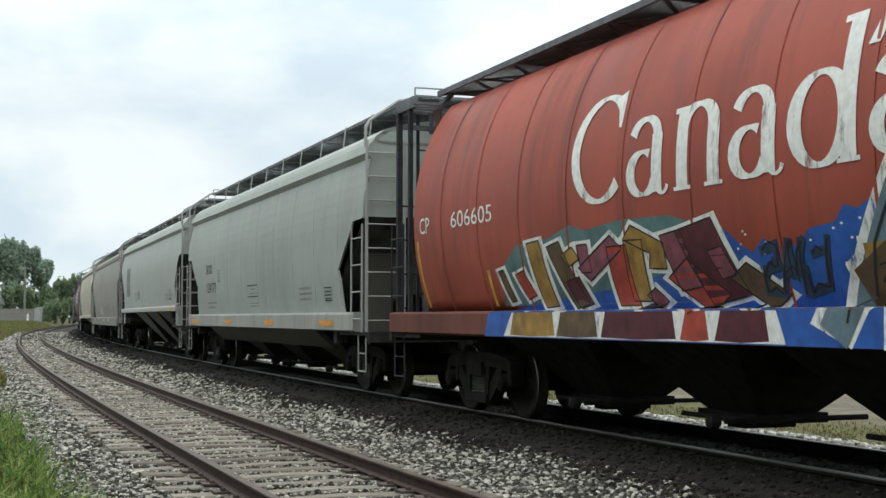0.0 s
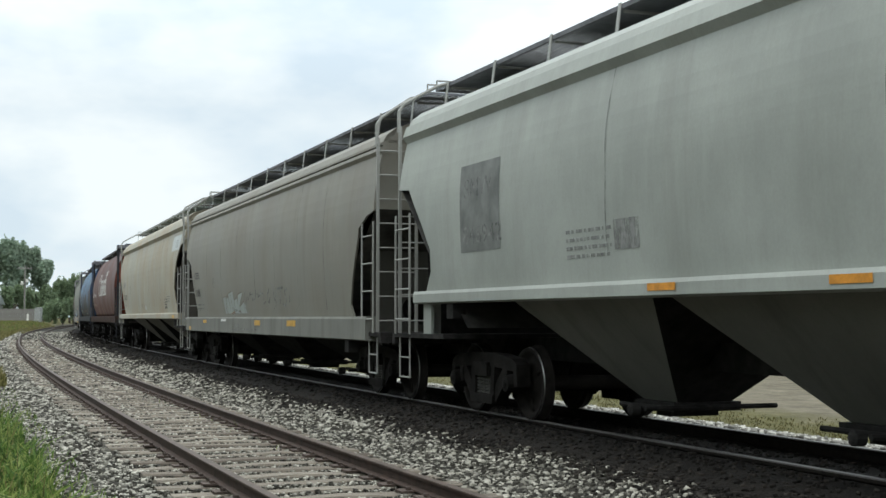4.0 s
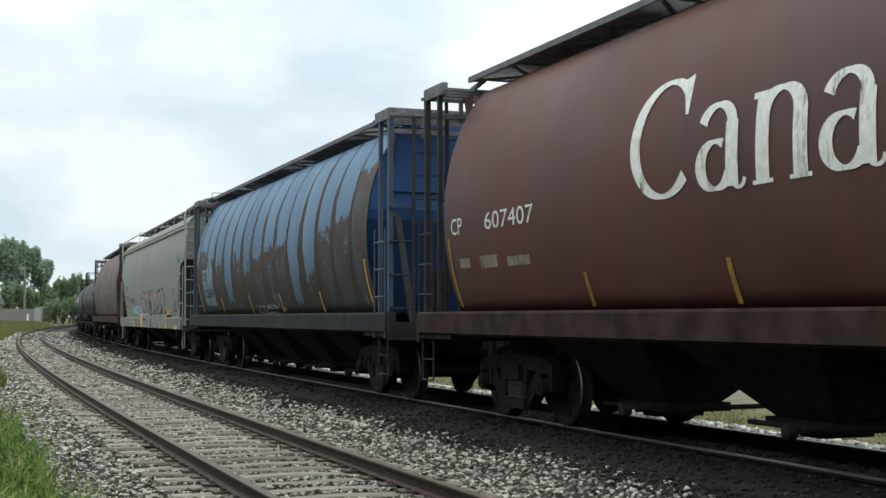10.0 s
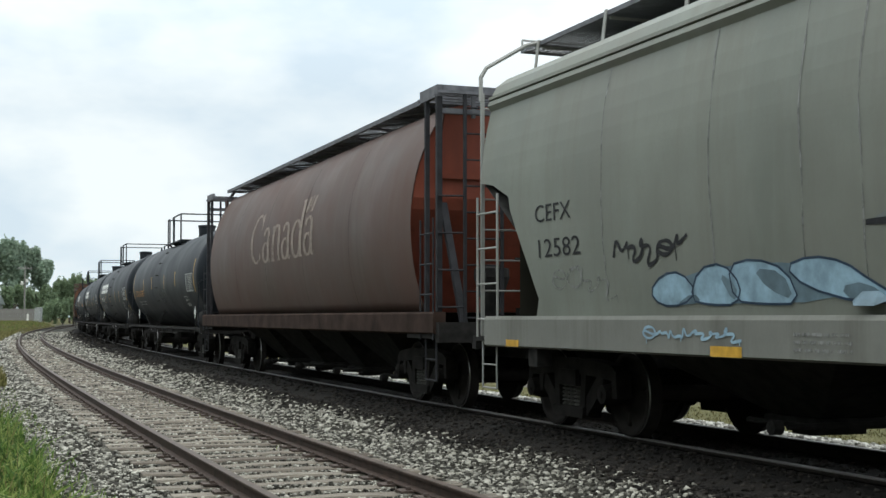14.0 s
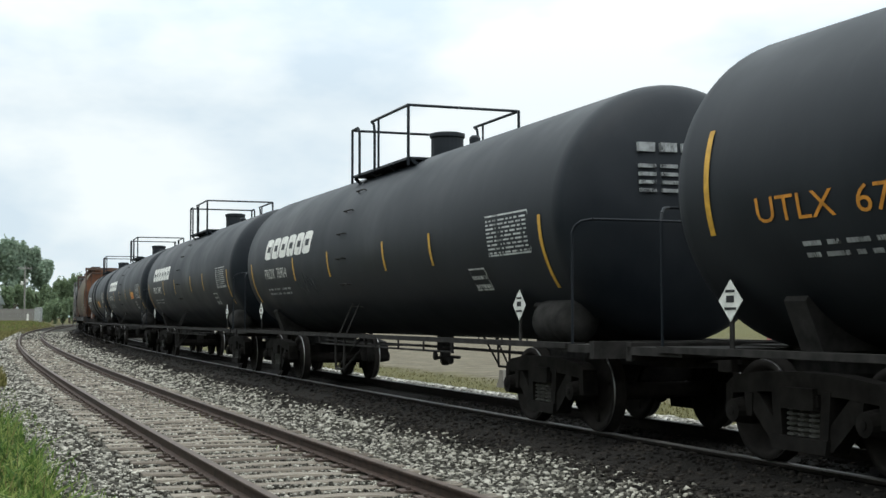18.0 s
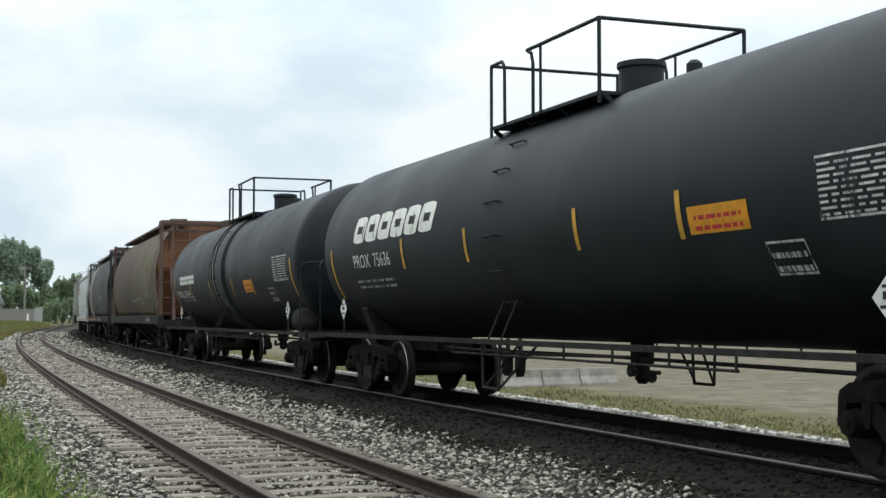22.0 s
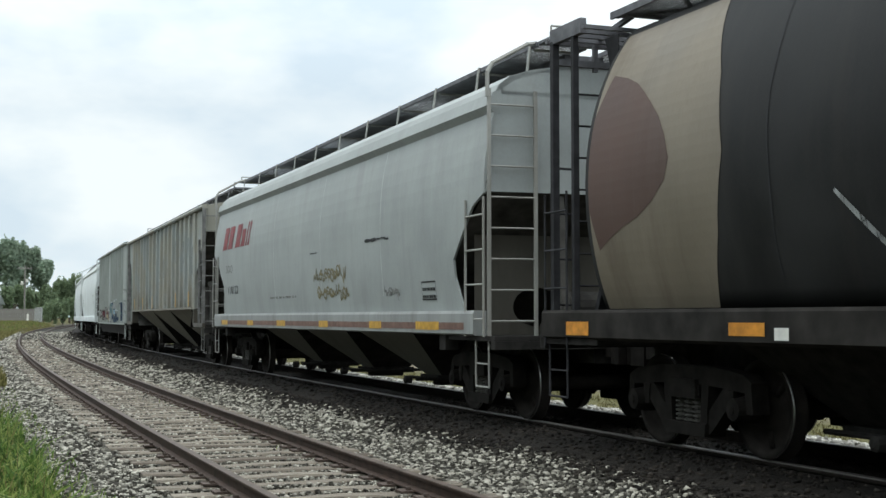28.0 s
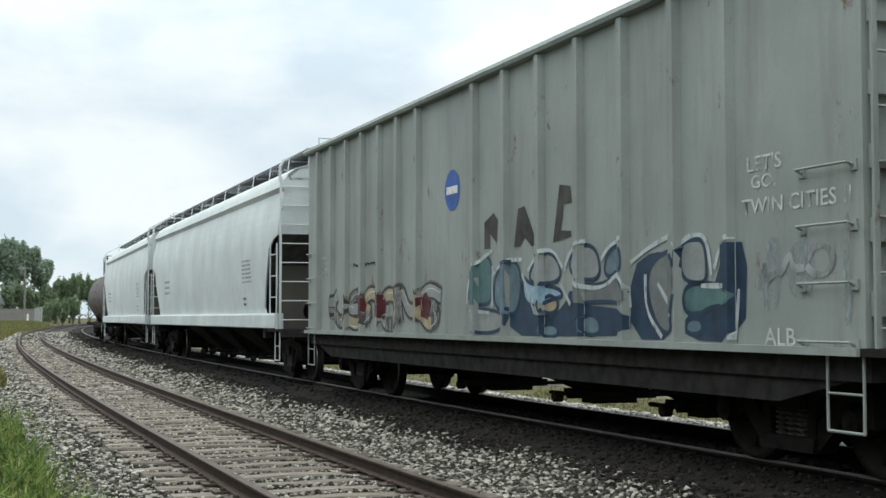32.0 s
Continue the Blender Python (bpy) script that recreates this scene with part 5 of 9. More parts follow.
def lay_grass():
    rng = np.random.default_rng(8)

    def spots(s0, s1, d0, d1, per):
        return strip(rng, s0, s1, d0, d1, per, 0, 0)[:, :3]
    near = np.concatenate((spots(9, 20, -9.5, -6.8, 230), spots(16, 30, -9.5, -7.1, 90)))
    clump = np.array([noise.noise(Vector((x * 1.3, y * 0.8, 0))) for x, y, _ in near])
    near = near[clump > -0.18]
    grass("tall_weeds", "tall green weeds at the edge of the gravel", M["blade"], near, 0.40, 0.012, 1, 1.1)
    here = spots(-14, 9, -11, -6.9, 45)
    grass("rough_grass", "rough green grass on the near side of the siding", M["blade"], here, 0.16, 0.012, 15, 1.0)
    stalks = spots(9, 22, -9.5, -6.9, 22)
    grass("dry_stalks", "thin dry yellow stalks among the weeds", M["dry"], stalks, 0.52, 0.006, 12, 0.5)
    leafy = np.concatenate((spots(8, 15, -9.0, -6.9, 260), spots(15, 24, -9.0, -7.1, 120)))
    clump = np.array([noise.noise(Vector((x * 1.1 + 7, y * 0.9, 0))) for x, y, _ in leafy])
    grass("leafy_weeds", "broad-leaved bright green weeds beside the gravel", M["blade"], leafy[clump > -0.05], 0.34, 0.030, 9, 1.6)
    edge = np.concatenate((spots(9, 30, -7.1, -6.4, 40), spots(14, 24, -4.2, -3.6, 3)))
    grass("stray_weeds", "stray weeds in the gravel", M["blade"], edge, 0.14, 0.008, 2, 0.9)
    far = np.concatenate((spots(30, 60, -12, -6.5, 60), spots(60, 130, -16, -6.6, 14), spots(130, 215, -16, -6.0, 7)))
    grass("trackside_grass", "yellow-green rough grass beside the siding", M["dry"], far, 0.40, 0.03, 3)
    green = np.concatenate((spots(30, 60, -12, -6.7, 30), spots(60, 130, -20, -8, 8), spots(130, 215, -16, -7.0, 4)))
    grass("trackside_grass", "green rough grass beside the siding", M["blade"], green, 0.34, 0.035, 6)
    back = np.concatenate((spots(6, 30, 4.9, 7.3, 70), spots(30, 60, 4.7, 7.6, 25)))
    clump = np.array([noise.noise(Vector((x * 0.7, y * 0.5, 3))) for x, y, _ in back])
    back = back[clump > -0.12]
    grass("verge_grass", "short olive-brown verge grass beyond the main line", M["verge"], back, 0.07, 0.010, 4, 1.4)
    back = np.concatenate((spots(6, 30, 5.0, 6.6, 25), spots(30, 60, 4.8, 7.2, 10)))
    grass("verge_grass", "short green verge grass beyond the main line", M["verge"], back, 0.08, 0.012, 5, 1.4)


lay_grass()


def seen_at(px, depth):
    """A place on the ground at a bearing, given as the tangent off the camera's axis, and a depth along it."""
    u = px
    return (math.sin(0.37721) + u * math.cos(0.37721)) * depth, (math.cos(0.37721) - u * math.sin(0.37721)) * depth


def tree(name, label, x, y, z, height, spread, seed, leaves, mat, low=0.25, size=0.35, category="tree"):
    """Trunk and forking limbs, and a crown of many leaf clumps in uneven lobes."""
    rnd = random.Random(seed)
    t = thing(name, label, category)
    t.location = (x, y, z)
    bm = bm_new()
    lobes = []

    def limb(p, d, length, r, level):
        q = p + d * length
        seg = [(p, r), (p.lerp(q, 0.5) + Vector((rnd.uniform(-1, 1), rnd.uniform(-1, 1), 0)) * length * 0.06, r * 0.8), (q, r * 0.55)]
        for (a, ra), (b, rb) in zip(seg, seg[1:]):
            turn = (b - a).to_track_quat("Z", "Y")
            ring = [[bm.verts.new(c + turn @ Vector((rr * math.cos(k * math.tau / 6), rr * math.sin(k * math.tau / 6), 0))) for k in range(6)] for c, rr in ((a, ra), (b, rb))]
            for k in range(6):
                bm.faces.new((ring[0][k], ring[0][(k + 1) % 6], ring[1][(k + 1) % 6], ring[1][k]))
        if level == 0:
            lobes.append((q, length))
            return
        for k in range(rnd.choice((3, 4))):
            a = rnd.uniform(0, math.tau)
            e = (d * rnd.uniform(0.5, 1.0) + Vector((math.cos(a), math.sin(a), rnd.uniform(-0.1, 0.5))) * spread / height * 1.2).normalized()
            limb(q, e, length * rnd.uniform(0.55, 0.8), r * 0.5, level - 1)
        lobes.append((q, length * 0.6))

    limb(Vector((0, 0, -0.2)), Vector((rnd.uniform(-0.1, 0.1), rnd.uniform(-0.1, 0.1), 1)).normalized(), height * low + 0.2, height * 0.032, 3)
    part("trunk", bm, M["bark"], t)
    rng = np.random.default_rng(seed)
    k = rng.integers(0, len(lobes), leaves)
    c = np.array([tuple(q) for q, _ in lobes])[k]
    r = np.array([max(0.5, l) for _, l in lobes])[k]
    v = rng.normal(0, 1, (leaves, 3))
    v /= np.linalg.norm(v, axis=1)[:, None]
    c = c + v * (r * rng.uniform(0.25, 0.85, leaves))[:, None]
    zmax = np.percentile(c[:, 2], 99)
    c *= np.array([1, 1, height / zmax])
    a, b = rng.normal(0, 1, (leaves, 3)), rng.normal(0, 1, (leaves, 3))
    a /= np.linalg.norm(a, axis=1)[:, None]
    b -= a * (a * b).sum(1)[:, None]
    b /= np.linalg.norm(b, axis=1)[:, None]
    s = rng.uniform(0.5, 1.2, (leaves, 1)) * size
    ob = new("crown", quads_mesh("crown", np.stack((c - a * s, c - b * s * 0.6, c + a * s, c + b * s * 0.6), 1), mat))
    ob.parent = t
    return t


def bearing(px):
    return (px - 784) / 2337.5


for px, depth, h, w, seed, leaves in ((-60, 228, 14.5, 14, 1, 9000), (8, 236, 14.3, 13, 2, 12000), (52, 240, 13.6, 11, 3, 11000), (-130, 240, 13.0, 13, 4, 5000), (30, 246, 12.0, 12, 21, 9000), (76, 242, 11.5, 8, 22, 7000), (-20, 240, 13.0, 12, 23, 9000), (24, 234, 14.2, 10, 24, 9000)):
    x, y = seen_at(bearing(px), depth)
    tree("tree", "broad hazy green leafy tree behind the far fence", x, y, 0.4, h, w, seed, leaves, M["leaf"], 0.14, 0.34)
for px, depth, h, w, seed in ((92, 262, 7.0, 7, 5), (108, 266, 8.6, 8, 6), (124, 268, 9.2, 8, 7), (142, 272, 9.4, 8, 8), (160, 276, 9.2, 8, 9), (178, 280, 9.0, 8, 18), (80, 250, 5.0, 6, 10), (-8, 226, 6.2, 7, 11), (14, 228, 6.0, 7, 12), (38, 230, 6.4, 7, 13), (60, 231, 5.6, 7, 19), (76, 240, 6.4, 7, 20), (84, 224, 3.4, 5, 14), (98, 226, 3.8, 5, 15), (112, 230, 4.0, 5, 16), (130, 240, 4.4, 5, 17)):
    x, y = seen_at(bearing(px), depth)
    tree("bush", "leafy green bush beside the far curve", x, y, 0.2, h, w, seed, 5000, M["bush"], 0.10, 0.30, "bush")


def shade_belt():
    """Unseen trees on the near side, behind the camera, added to darken car sides."""
    rng = np.random.default_rng(44)
    n = 26000
    y = rng.uniform(-70, 60, n)
    tops = 7.2 + 2.0 * np.sin(y * 0.55) + 1.3 * np.sin(y * 1.7 + 1)
    c = np.stack((-8.5 - np.abs(rng.normal(0, 1.6, n)) - np.maximum(0, y - 10) * 0.10, y, rng.random(n) ** 0.8 * tops - 0.4), -1)
    a, b = rng.normal(0, 1, (n, 3)), rng.normal(0, 1, (n, 3))
    a /= np.linalg.norm(a, axis=1)[:, None]
    b -= a * (a * b).sum(1)[:, None]
    b /= np.linalg.norm(b, axis=1)[:, None]
    s = rng.uniform(0.25, 0.55, (n, 1))
    ob = new("lineside_woods", quads_mesh("lineside_woods", np.stack((c - a * s, c - b * s * 0.7, c + a * s, c + b * s * 0.7), 1), M["leaf"]))
    tagged(ob, "unseen belt of leafy green trees that shades the near side", "woods", kind="stuff")


shade_belt()


def utility_pole(px, depth, top):
    x, y = seen_at(bearing(px), depth)
    t = thing("utility_pole", "grey wooden utility pole with a cross-arm", "pole")
    t.matrix_basis = pose(x, y, 0.45, 0, 0, 20)
    bm = bm_new()
    lathe(bm, [(-0.8, 0.16), (top * 0.5, 0.13), (top, 0.10)], "z", 10)
    part("pole", bm, M["greywood"], t)
    bm = bm_new()
    box(bm, -1.2, 1.2, -0.06, 0.06, top - 0.55, top - 0.38)
    part("cross_arm", bm, M["greywood"], t)
    for k in (-1.05, -0.5, 0.5, 1.05):
        bm = bm_new()
        lathe(bm, [(top - 0.40, 0.03), (top - 0.3, 0.06), (top - 0.22, 0.03)], "z", 8, (k, 0, 0))
        part("insulator", bm, M["galv"], t)
    for z, w in ((top * 0.70, 0.35), (top * 0.66, -0.5)):
        bm = bm_new()
        lathe(bm, [(z, 0.10), (z + 0.1, 0.2), (z + 0.5, 0.2), (z + 0.6, 0.05)], "z", 10, (w, 0, 0))
        box(bm, *sorted((0.05 if w > 0 else -0.05, w)), -0.03, 0.03, z + 0.2, z + 0.27)
        part("lamp_box", bm, M["white"], t, "white box on the pole")


M["greywood"] = plain("weathered_grey_wood", (0.19, 0.18, 0.165), 0.9, 0, 0.3, 5)
M["concrete"] = plain("weathered_concrete", (0.24, 0.225, 0.20), 0.9, 0, 0.3, 3)
utility_pole(44, 214, 9.3)


def small_far_things():
    x, y = seen_at(bearing(50), 205)                         # marker post
    bm = bm_new()
    prism(bm, [(-0.16, -0.3), (0.16, -0.3), (0.16, 1.2), (0.1, 1.28), (-0.1, 1.28), (-0.16, 1.2)], -0.05, 0.05, 0, "xz")
    ob = part("marker_post", bm, M["white"])
    ob.matrix_basis = pose(x, y, 0.62)
    tagged(ob, "small white marker post beside the siding", "post")
    x, y = seen_at(bearing(69), 212)                         # relay cabinet
    t = thing("relay_cabinet", "pale grey metal relay cabinet at the curve", "cabinet")
    t.matrix_basis = pose(x, y, 0.55, 0, 0, -20)
    bm = bm_new()
    box(bm, -0.5, 0.5, -0.5, 0.5, 0, 2.3)
    part("body", bm, M["galv"], t)
    bm = bm_new()
    prism(bm, [(-0.56, 2.3), (0.56, 2.3), (0.56, 2.34), (0, 2.44), (-0.56, 2.34)], -0.56, 0.56, 0, "xz")
    part("lid", bm, M["galv"], t)
    bm = bm_new()
    box(bm, -0.44, 0.44, -0.53, -0.50, 0.1, 2.2)
    part("door", bm, M["galv"], t)
    bm = bm_new()
    box(bm, -0.6, 0.6, -0.6, 0.6, -0.8, 0.0)
    part("footing", bm, M["concrete"], t)
    t = thing("board_fence", "weathered grey board fence behind the siding", "fence")   # fence
    x0, y0 = seen_at(bearing(-70), 214)
    x1, y1 = seen_at(bearing(62), 218)
    n = 30
    rnd = random.Random(4)
    for k in range(n):
        f = (k + 0.5) / n
        bm = bm_new()
        w = math.hypot(x1 - x0, y1 - y0) / n / 2 - 0.006
        box(bm, -w, w, -0.02, 0.02, -0.5, 2.25 + rnd.uniform(-0.04, 0.04))
        ob = part("board", bm, M["greywood"], t)
        ob.matrix_basis = pose(x0 + (x1 - x0) * f, y0 + (y1 - y0) * f, 0.5, 0, 0, math.degrees(math.atan2(y1 - y0, x1 - x0)))
    t = thing("house", "low house with a dull green-grey roof behind the fence", "house")   # house end
    x, y = seen_at(bearing(-40), 222)
    t.matrix_basis = pose(x, y, 0.5, 0, 0, -15)
    bm = bm_new()
    box(bm, -4, 3.6, -3, 3, -0.5, 3.0)
    part("wall", bm, M["galv"], t)
    bm = bm_new()
    prism(bm, [(-3.5, 3.0), (3.5, 3.0), (0, 4.6)], -4.3, 3.9, 0, "yz")
    part("roof", bm, plain("grey_green_shingles", (0.17, 0.19, 0.18), 0.9, 0, 0.3, 3), t)


small_far_things()


def lot_things():
    """Beyond the main line: a low concrete wall, and a white shed with a red base."""
    t = thing("concrete_barrier", "low pale concrete barrier in the gravel lot", "barrier")
    x0, y0 = seen_at(bearing(885), 35)
    x1, y1 = seen_at(bearing(1085), 37)
    head = math.degrees(math.atan2(y1 - y0, x1 - x0))
    length = math.hypot(x1 - x0, y1 - y0)
    for k in range(3):
        bm = bm_new()
        a, b = length * k / 3 + 0.02, length * (k + 1) / 3 - 0.02
        prism(bm, [(-0.22, -0.1), (0.22, -0.1), (0.2, 0.12), (0.1, 0.3), (0.08, 0.52), (-0.08, 0.52), (-0.1, 0.3), (-0.2, 0.12)], a, b, 0, "yz")
        part("barrier_block", bm, M["concrete"], t)
    t.matrix_basis = pose(x0, y0, -0.62, 0, 0, head)
    t = thing("industrial_building", "white metal-clad industrial building with a red base", "building")
    x, y = seen_at(bearing(1560), 95)
    t.matrix_basis = pose(x, y, -0.65, 0, 0, -32)
    white = plain("white_metal_cladding", (0.72, 0.73, 0.72), 0.5, 0.1, 0.1, 2)
    red = plain("dull_red_brick", (0.30, 0.10, 0.08), 0.9, 0, 0.25, 4)
    bm = bm_new()
    box(bm, -7, 24, 0, 18, 2.6, 7.5)
    part("wall", bm, white, t)
    bm = bm_new()
    box(bm, -7.02, 24.02, -0.03, 18, -0.2, 2.6)
    part("base_wall", bm, red, t)
    bm = bm_new()
    prism(bm, [(-0.4, 7.5), (18.4, 7.5), (18.4, 7.8), (9, 9.4), (-0.4, 7.8)], -7.4, 24.4, 0, "yz")
    part("roof", bm, M["galv"], t)
    for k in range(4, 11):
        bm = bm_new()
        box(bm, -22 + k * 4.2, -20 + k * 4.2, -0.06, 0.02, 3.6, 4.6)
        w = part("window", bm, M["galv"], t)
        bm = bm_new()
        box(bm, -21.9 + k * 4.2, -20.1 + k * 4.2, -0.08, -0.06, 3.7, 4.5)
        part("pane", bm, M["glass"], w)
    for k in range(4):
        bm = bm_new()
        box(bm, -7.1, 24.1, -0.08, -0.03, 5.2 + k * 0.6, 5.26 + k * 0.6)
        part("cladding_rib", bm, white, t)


kg = Nodes("dark_window_glass")
M["glass"] = kg.done((0.03, 0.035, 0.04), 0.08, 0)
lot_things()
lay_ties(SIDE, TRACKS["siding_track"], SIDE_Z, M["tie"], 3.0 - 34 * 0.53, 214, 0.53)
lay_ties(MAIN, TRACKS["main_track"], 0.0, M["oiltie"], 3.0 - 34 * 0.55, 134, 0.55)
# ---------------------------------------------------------------- paint of the cars
RED = paint("faded_red_paint", (0.32, 0.058, 0.032), dirt=(0.07, 0.03, 0.022), amount=0.75, seed=1, blot=(0.20, 0.042, 0.026))
GREY = paint("light_grey_paint", (0.285, 0.305, 0.275), amount=0.2, seed=2)
GREY2 = paint("pale_grey_paint", (0.30, 0.315, 0.285), amount=0.2, seed=5)
GREY3 = paint("dull_grey_paint", (0.172, 0.184, 0.156), dirt=(0.12, 0.095, 0.07), amount=0.4, seed=31, blot=(0.165, 0.16, 0.135))
BEIGE = paint("dusty_beige_grey_paint", (0.195, 0.188, 0.158), dirt=(0.13, 0.10, 0.077), amount=0.5, seed=3, blot=(0.17, 0.15, 0.12))
CREAM = paint("cream_paint", (0.315, 0.303, 0.247), dirt=(0.24, 0.178, 0.107), amount=0.6, seed=4, blot=(0.29, 0.215, 0.12), share=0.75)
BROWN = paint("faded_brown_paint", (0.058, 0.021, 0.0155), dirt=(0.04, 0.025, 0.02), amount=0.5, seed=6, blot=(0.10, 0.024, 0.015), share=0.7, gloss=0.34)
BROWN2 = paint("pinkish_brown_paint", (0.064, 0.036, 0.028), amount=0.4, seed=8, blot=(0.085, 0.038, 0.026), gloss=0.24)
RUSTY = paint("orange_rust_paint", (0.224, 0.052, 0.027), dirt=(0.05, 0.02, 0.015), amount=0.6, seed=9)
RUSTDARK = paint("dark_rust_plate_paint", (0.06, 0.019, 0.012), dirt=(0.03, 0.015, 0.012), amount=0.6, seed=36)
COAL = paint("sooty_black_paint", (0.0125, 0.013, 0.0135), dirt=(0.05, 0.045, 0.04), amount=0.3, seed=11, gloss=0.12)
TANK = paint("black_tank_paint", (0.0065, 0.0095, 0.0135), dirt=(0.024, 0.027, 0.03), amount=0.3, rough=0.52, seed=12, gloss=0.165)
WHITE = paint("white_hopper_paint", (0.302, 0.325, 0.32), amount=0.18, seed=13)
WHITE2 = paint("clean_white_hopper_paint", (0.56, 0.60, 0.595), amount=0.08, seed=16)
def patched_tan():
    """Tan-grey paint repainted blue-grey in places, with rust stains and long grimy runs."""
    k = Nodes("weathered_greige_paint")
    tone = k.noise(0.55, k.coord((1, 1.1, 0.8), loc=(0, 6, 1)), 4, 0.6)
    col = k.mix(k.grey(tone, 0.44, 0.56), (0.285, 0.278, 0.235), (0.272, 0.298, 0.29))
    runs = k.noise(1.0, k.coord((1, 3.2, 0.2), loc=(3, 0, 0)), 6, 0.7)
    col = k.mix(k.grey(runs, 0.5, 0.74, 0, 0.55), col, (0.115, 0.10, 0.076))
    foot = k.math("MULTIPLY", k.grey(k.axis(2), 1.5, 2.5, 1, 0), k.grey(k.noise(1.6, k.coord((1, 2.4, 0.5), loc=(7, 0, 0)), 6, 0.7), 0.4, 0.62))
    col = k.mix(k.math("MULTIPLY", foot, 0.8), col, (0.085, 0.07, 0.05))
    spot = k.grey(k.noise(2.2, k.coord((1, 1, 0.6)), 7, 0.75), 0.62, 0.69, 0, 0.7)
    col = k.mix(spot, col, (0.085, 0.05, 0.032))
    fade = k.grey(k.noise(7, None, 5), 0.3, 0.7, 0, 0.2)
    col = k.mix(fade, col, (0.30, 0.30, 0.28))
    return k.done(col, 0.65, 0, runs, 0.12, 0.01, 0.25)


TAN = patched_tan()
STEEL = paint("blue_grey_paint", (0.255, 0.282, 0.265), amount=0.5, seed=15, rust=0.3)
GUMMY = paint("brown_stained_tank_paint", (0.05, 0.035, 0.03), amount=0.3, seed=17)
BAYGREY = paint("grimy_grey_bay_paint", (0.165, 0.16, 0.142), dirt=(0.05, 0.045, 0.038), amount=0.5, seed=18)
BAYCREAM = paint("grimy_cream_bay_paint", (0.14, 0.13, 0.105), dirt=(0.04, 0.035, 0.03), amount=0.5, seed=19)
SILLGREY = paint("scuffed_grey_sill_paint", (0.165, 0.165, 0.145), dirt=(0.065, 0.06, 0.045), amount=0.6, rough=0.85, seed=24)
SILLPALE = paint("stained_pale_sill_paint", (0.29, 0.29, 0.265), dirt=(0.12, 0.09, 0.06), amount=0.5, rough=0.85, seed=25)
SILLBLUE = paint("dull_slate_sill_paint", (0.025, 0.027, 0.027), dirt=(0.014, 0.011, 0.009), amount=0.7, rough=0.9, seed=37, gloss=0.12)
BLUEPOST = paint("faded_blue_post_paint", (0.045, 0.062, 0.098), dirt=(0.03, 0.026, 0.024), amount=0.6, seed=38)
SILLRED = paint("grimy_red_sill_paint", (0.13, 0.038, 0.025), dirt=(0.045, 0.024, 0.02), amount=0.8, rough=0.85, seed=26)
LADDER = paint("worn_grey_ladder_paint", (0.30, 0.30, 0.28), dirt=(0.10, 0.075, 0.05), amount=0.5, seed=27)
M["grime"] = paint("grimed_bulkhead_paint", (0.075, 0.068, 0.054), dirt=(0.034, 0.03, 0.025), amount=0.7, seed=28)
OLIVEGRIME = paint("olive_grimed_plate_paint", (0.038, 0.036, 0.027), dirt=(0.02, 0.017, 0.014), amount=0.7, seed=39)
BAYDUST = paint("dust_brown_bay_paint", (0.085, 0.076, 0.064), dirt=(0.03, 0.027, 0.023), amount=0.6, seed=35)
BAYTAN = paint("grimy_tan_bay_paint", (0.17, 0.157, 0.125), dirt=(0.05, 0.042, 0.034), amount=0.8, seed=23)
M["ladder"] = plain("scuffed_grey_ladder_paint", (0.16, 0.16, 0.155), 0.7, 0, 0.4)
M["weldred"] = plain("dark_weld_line", (0.12, 0.035, 0.025), 0.8, 0, 0.4, 6)


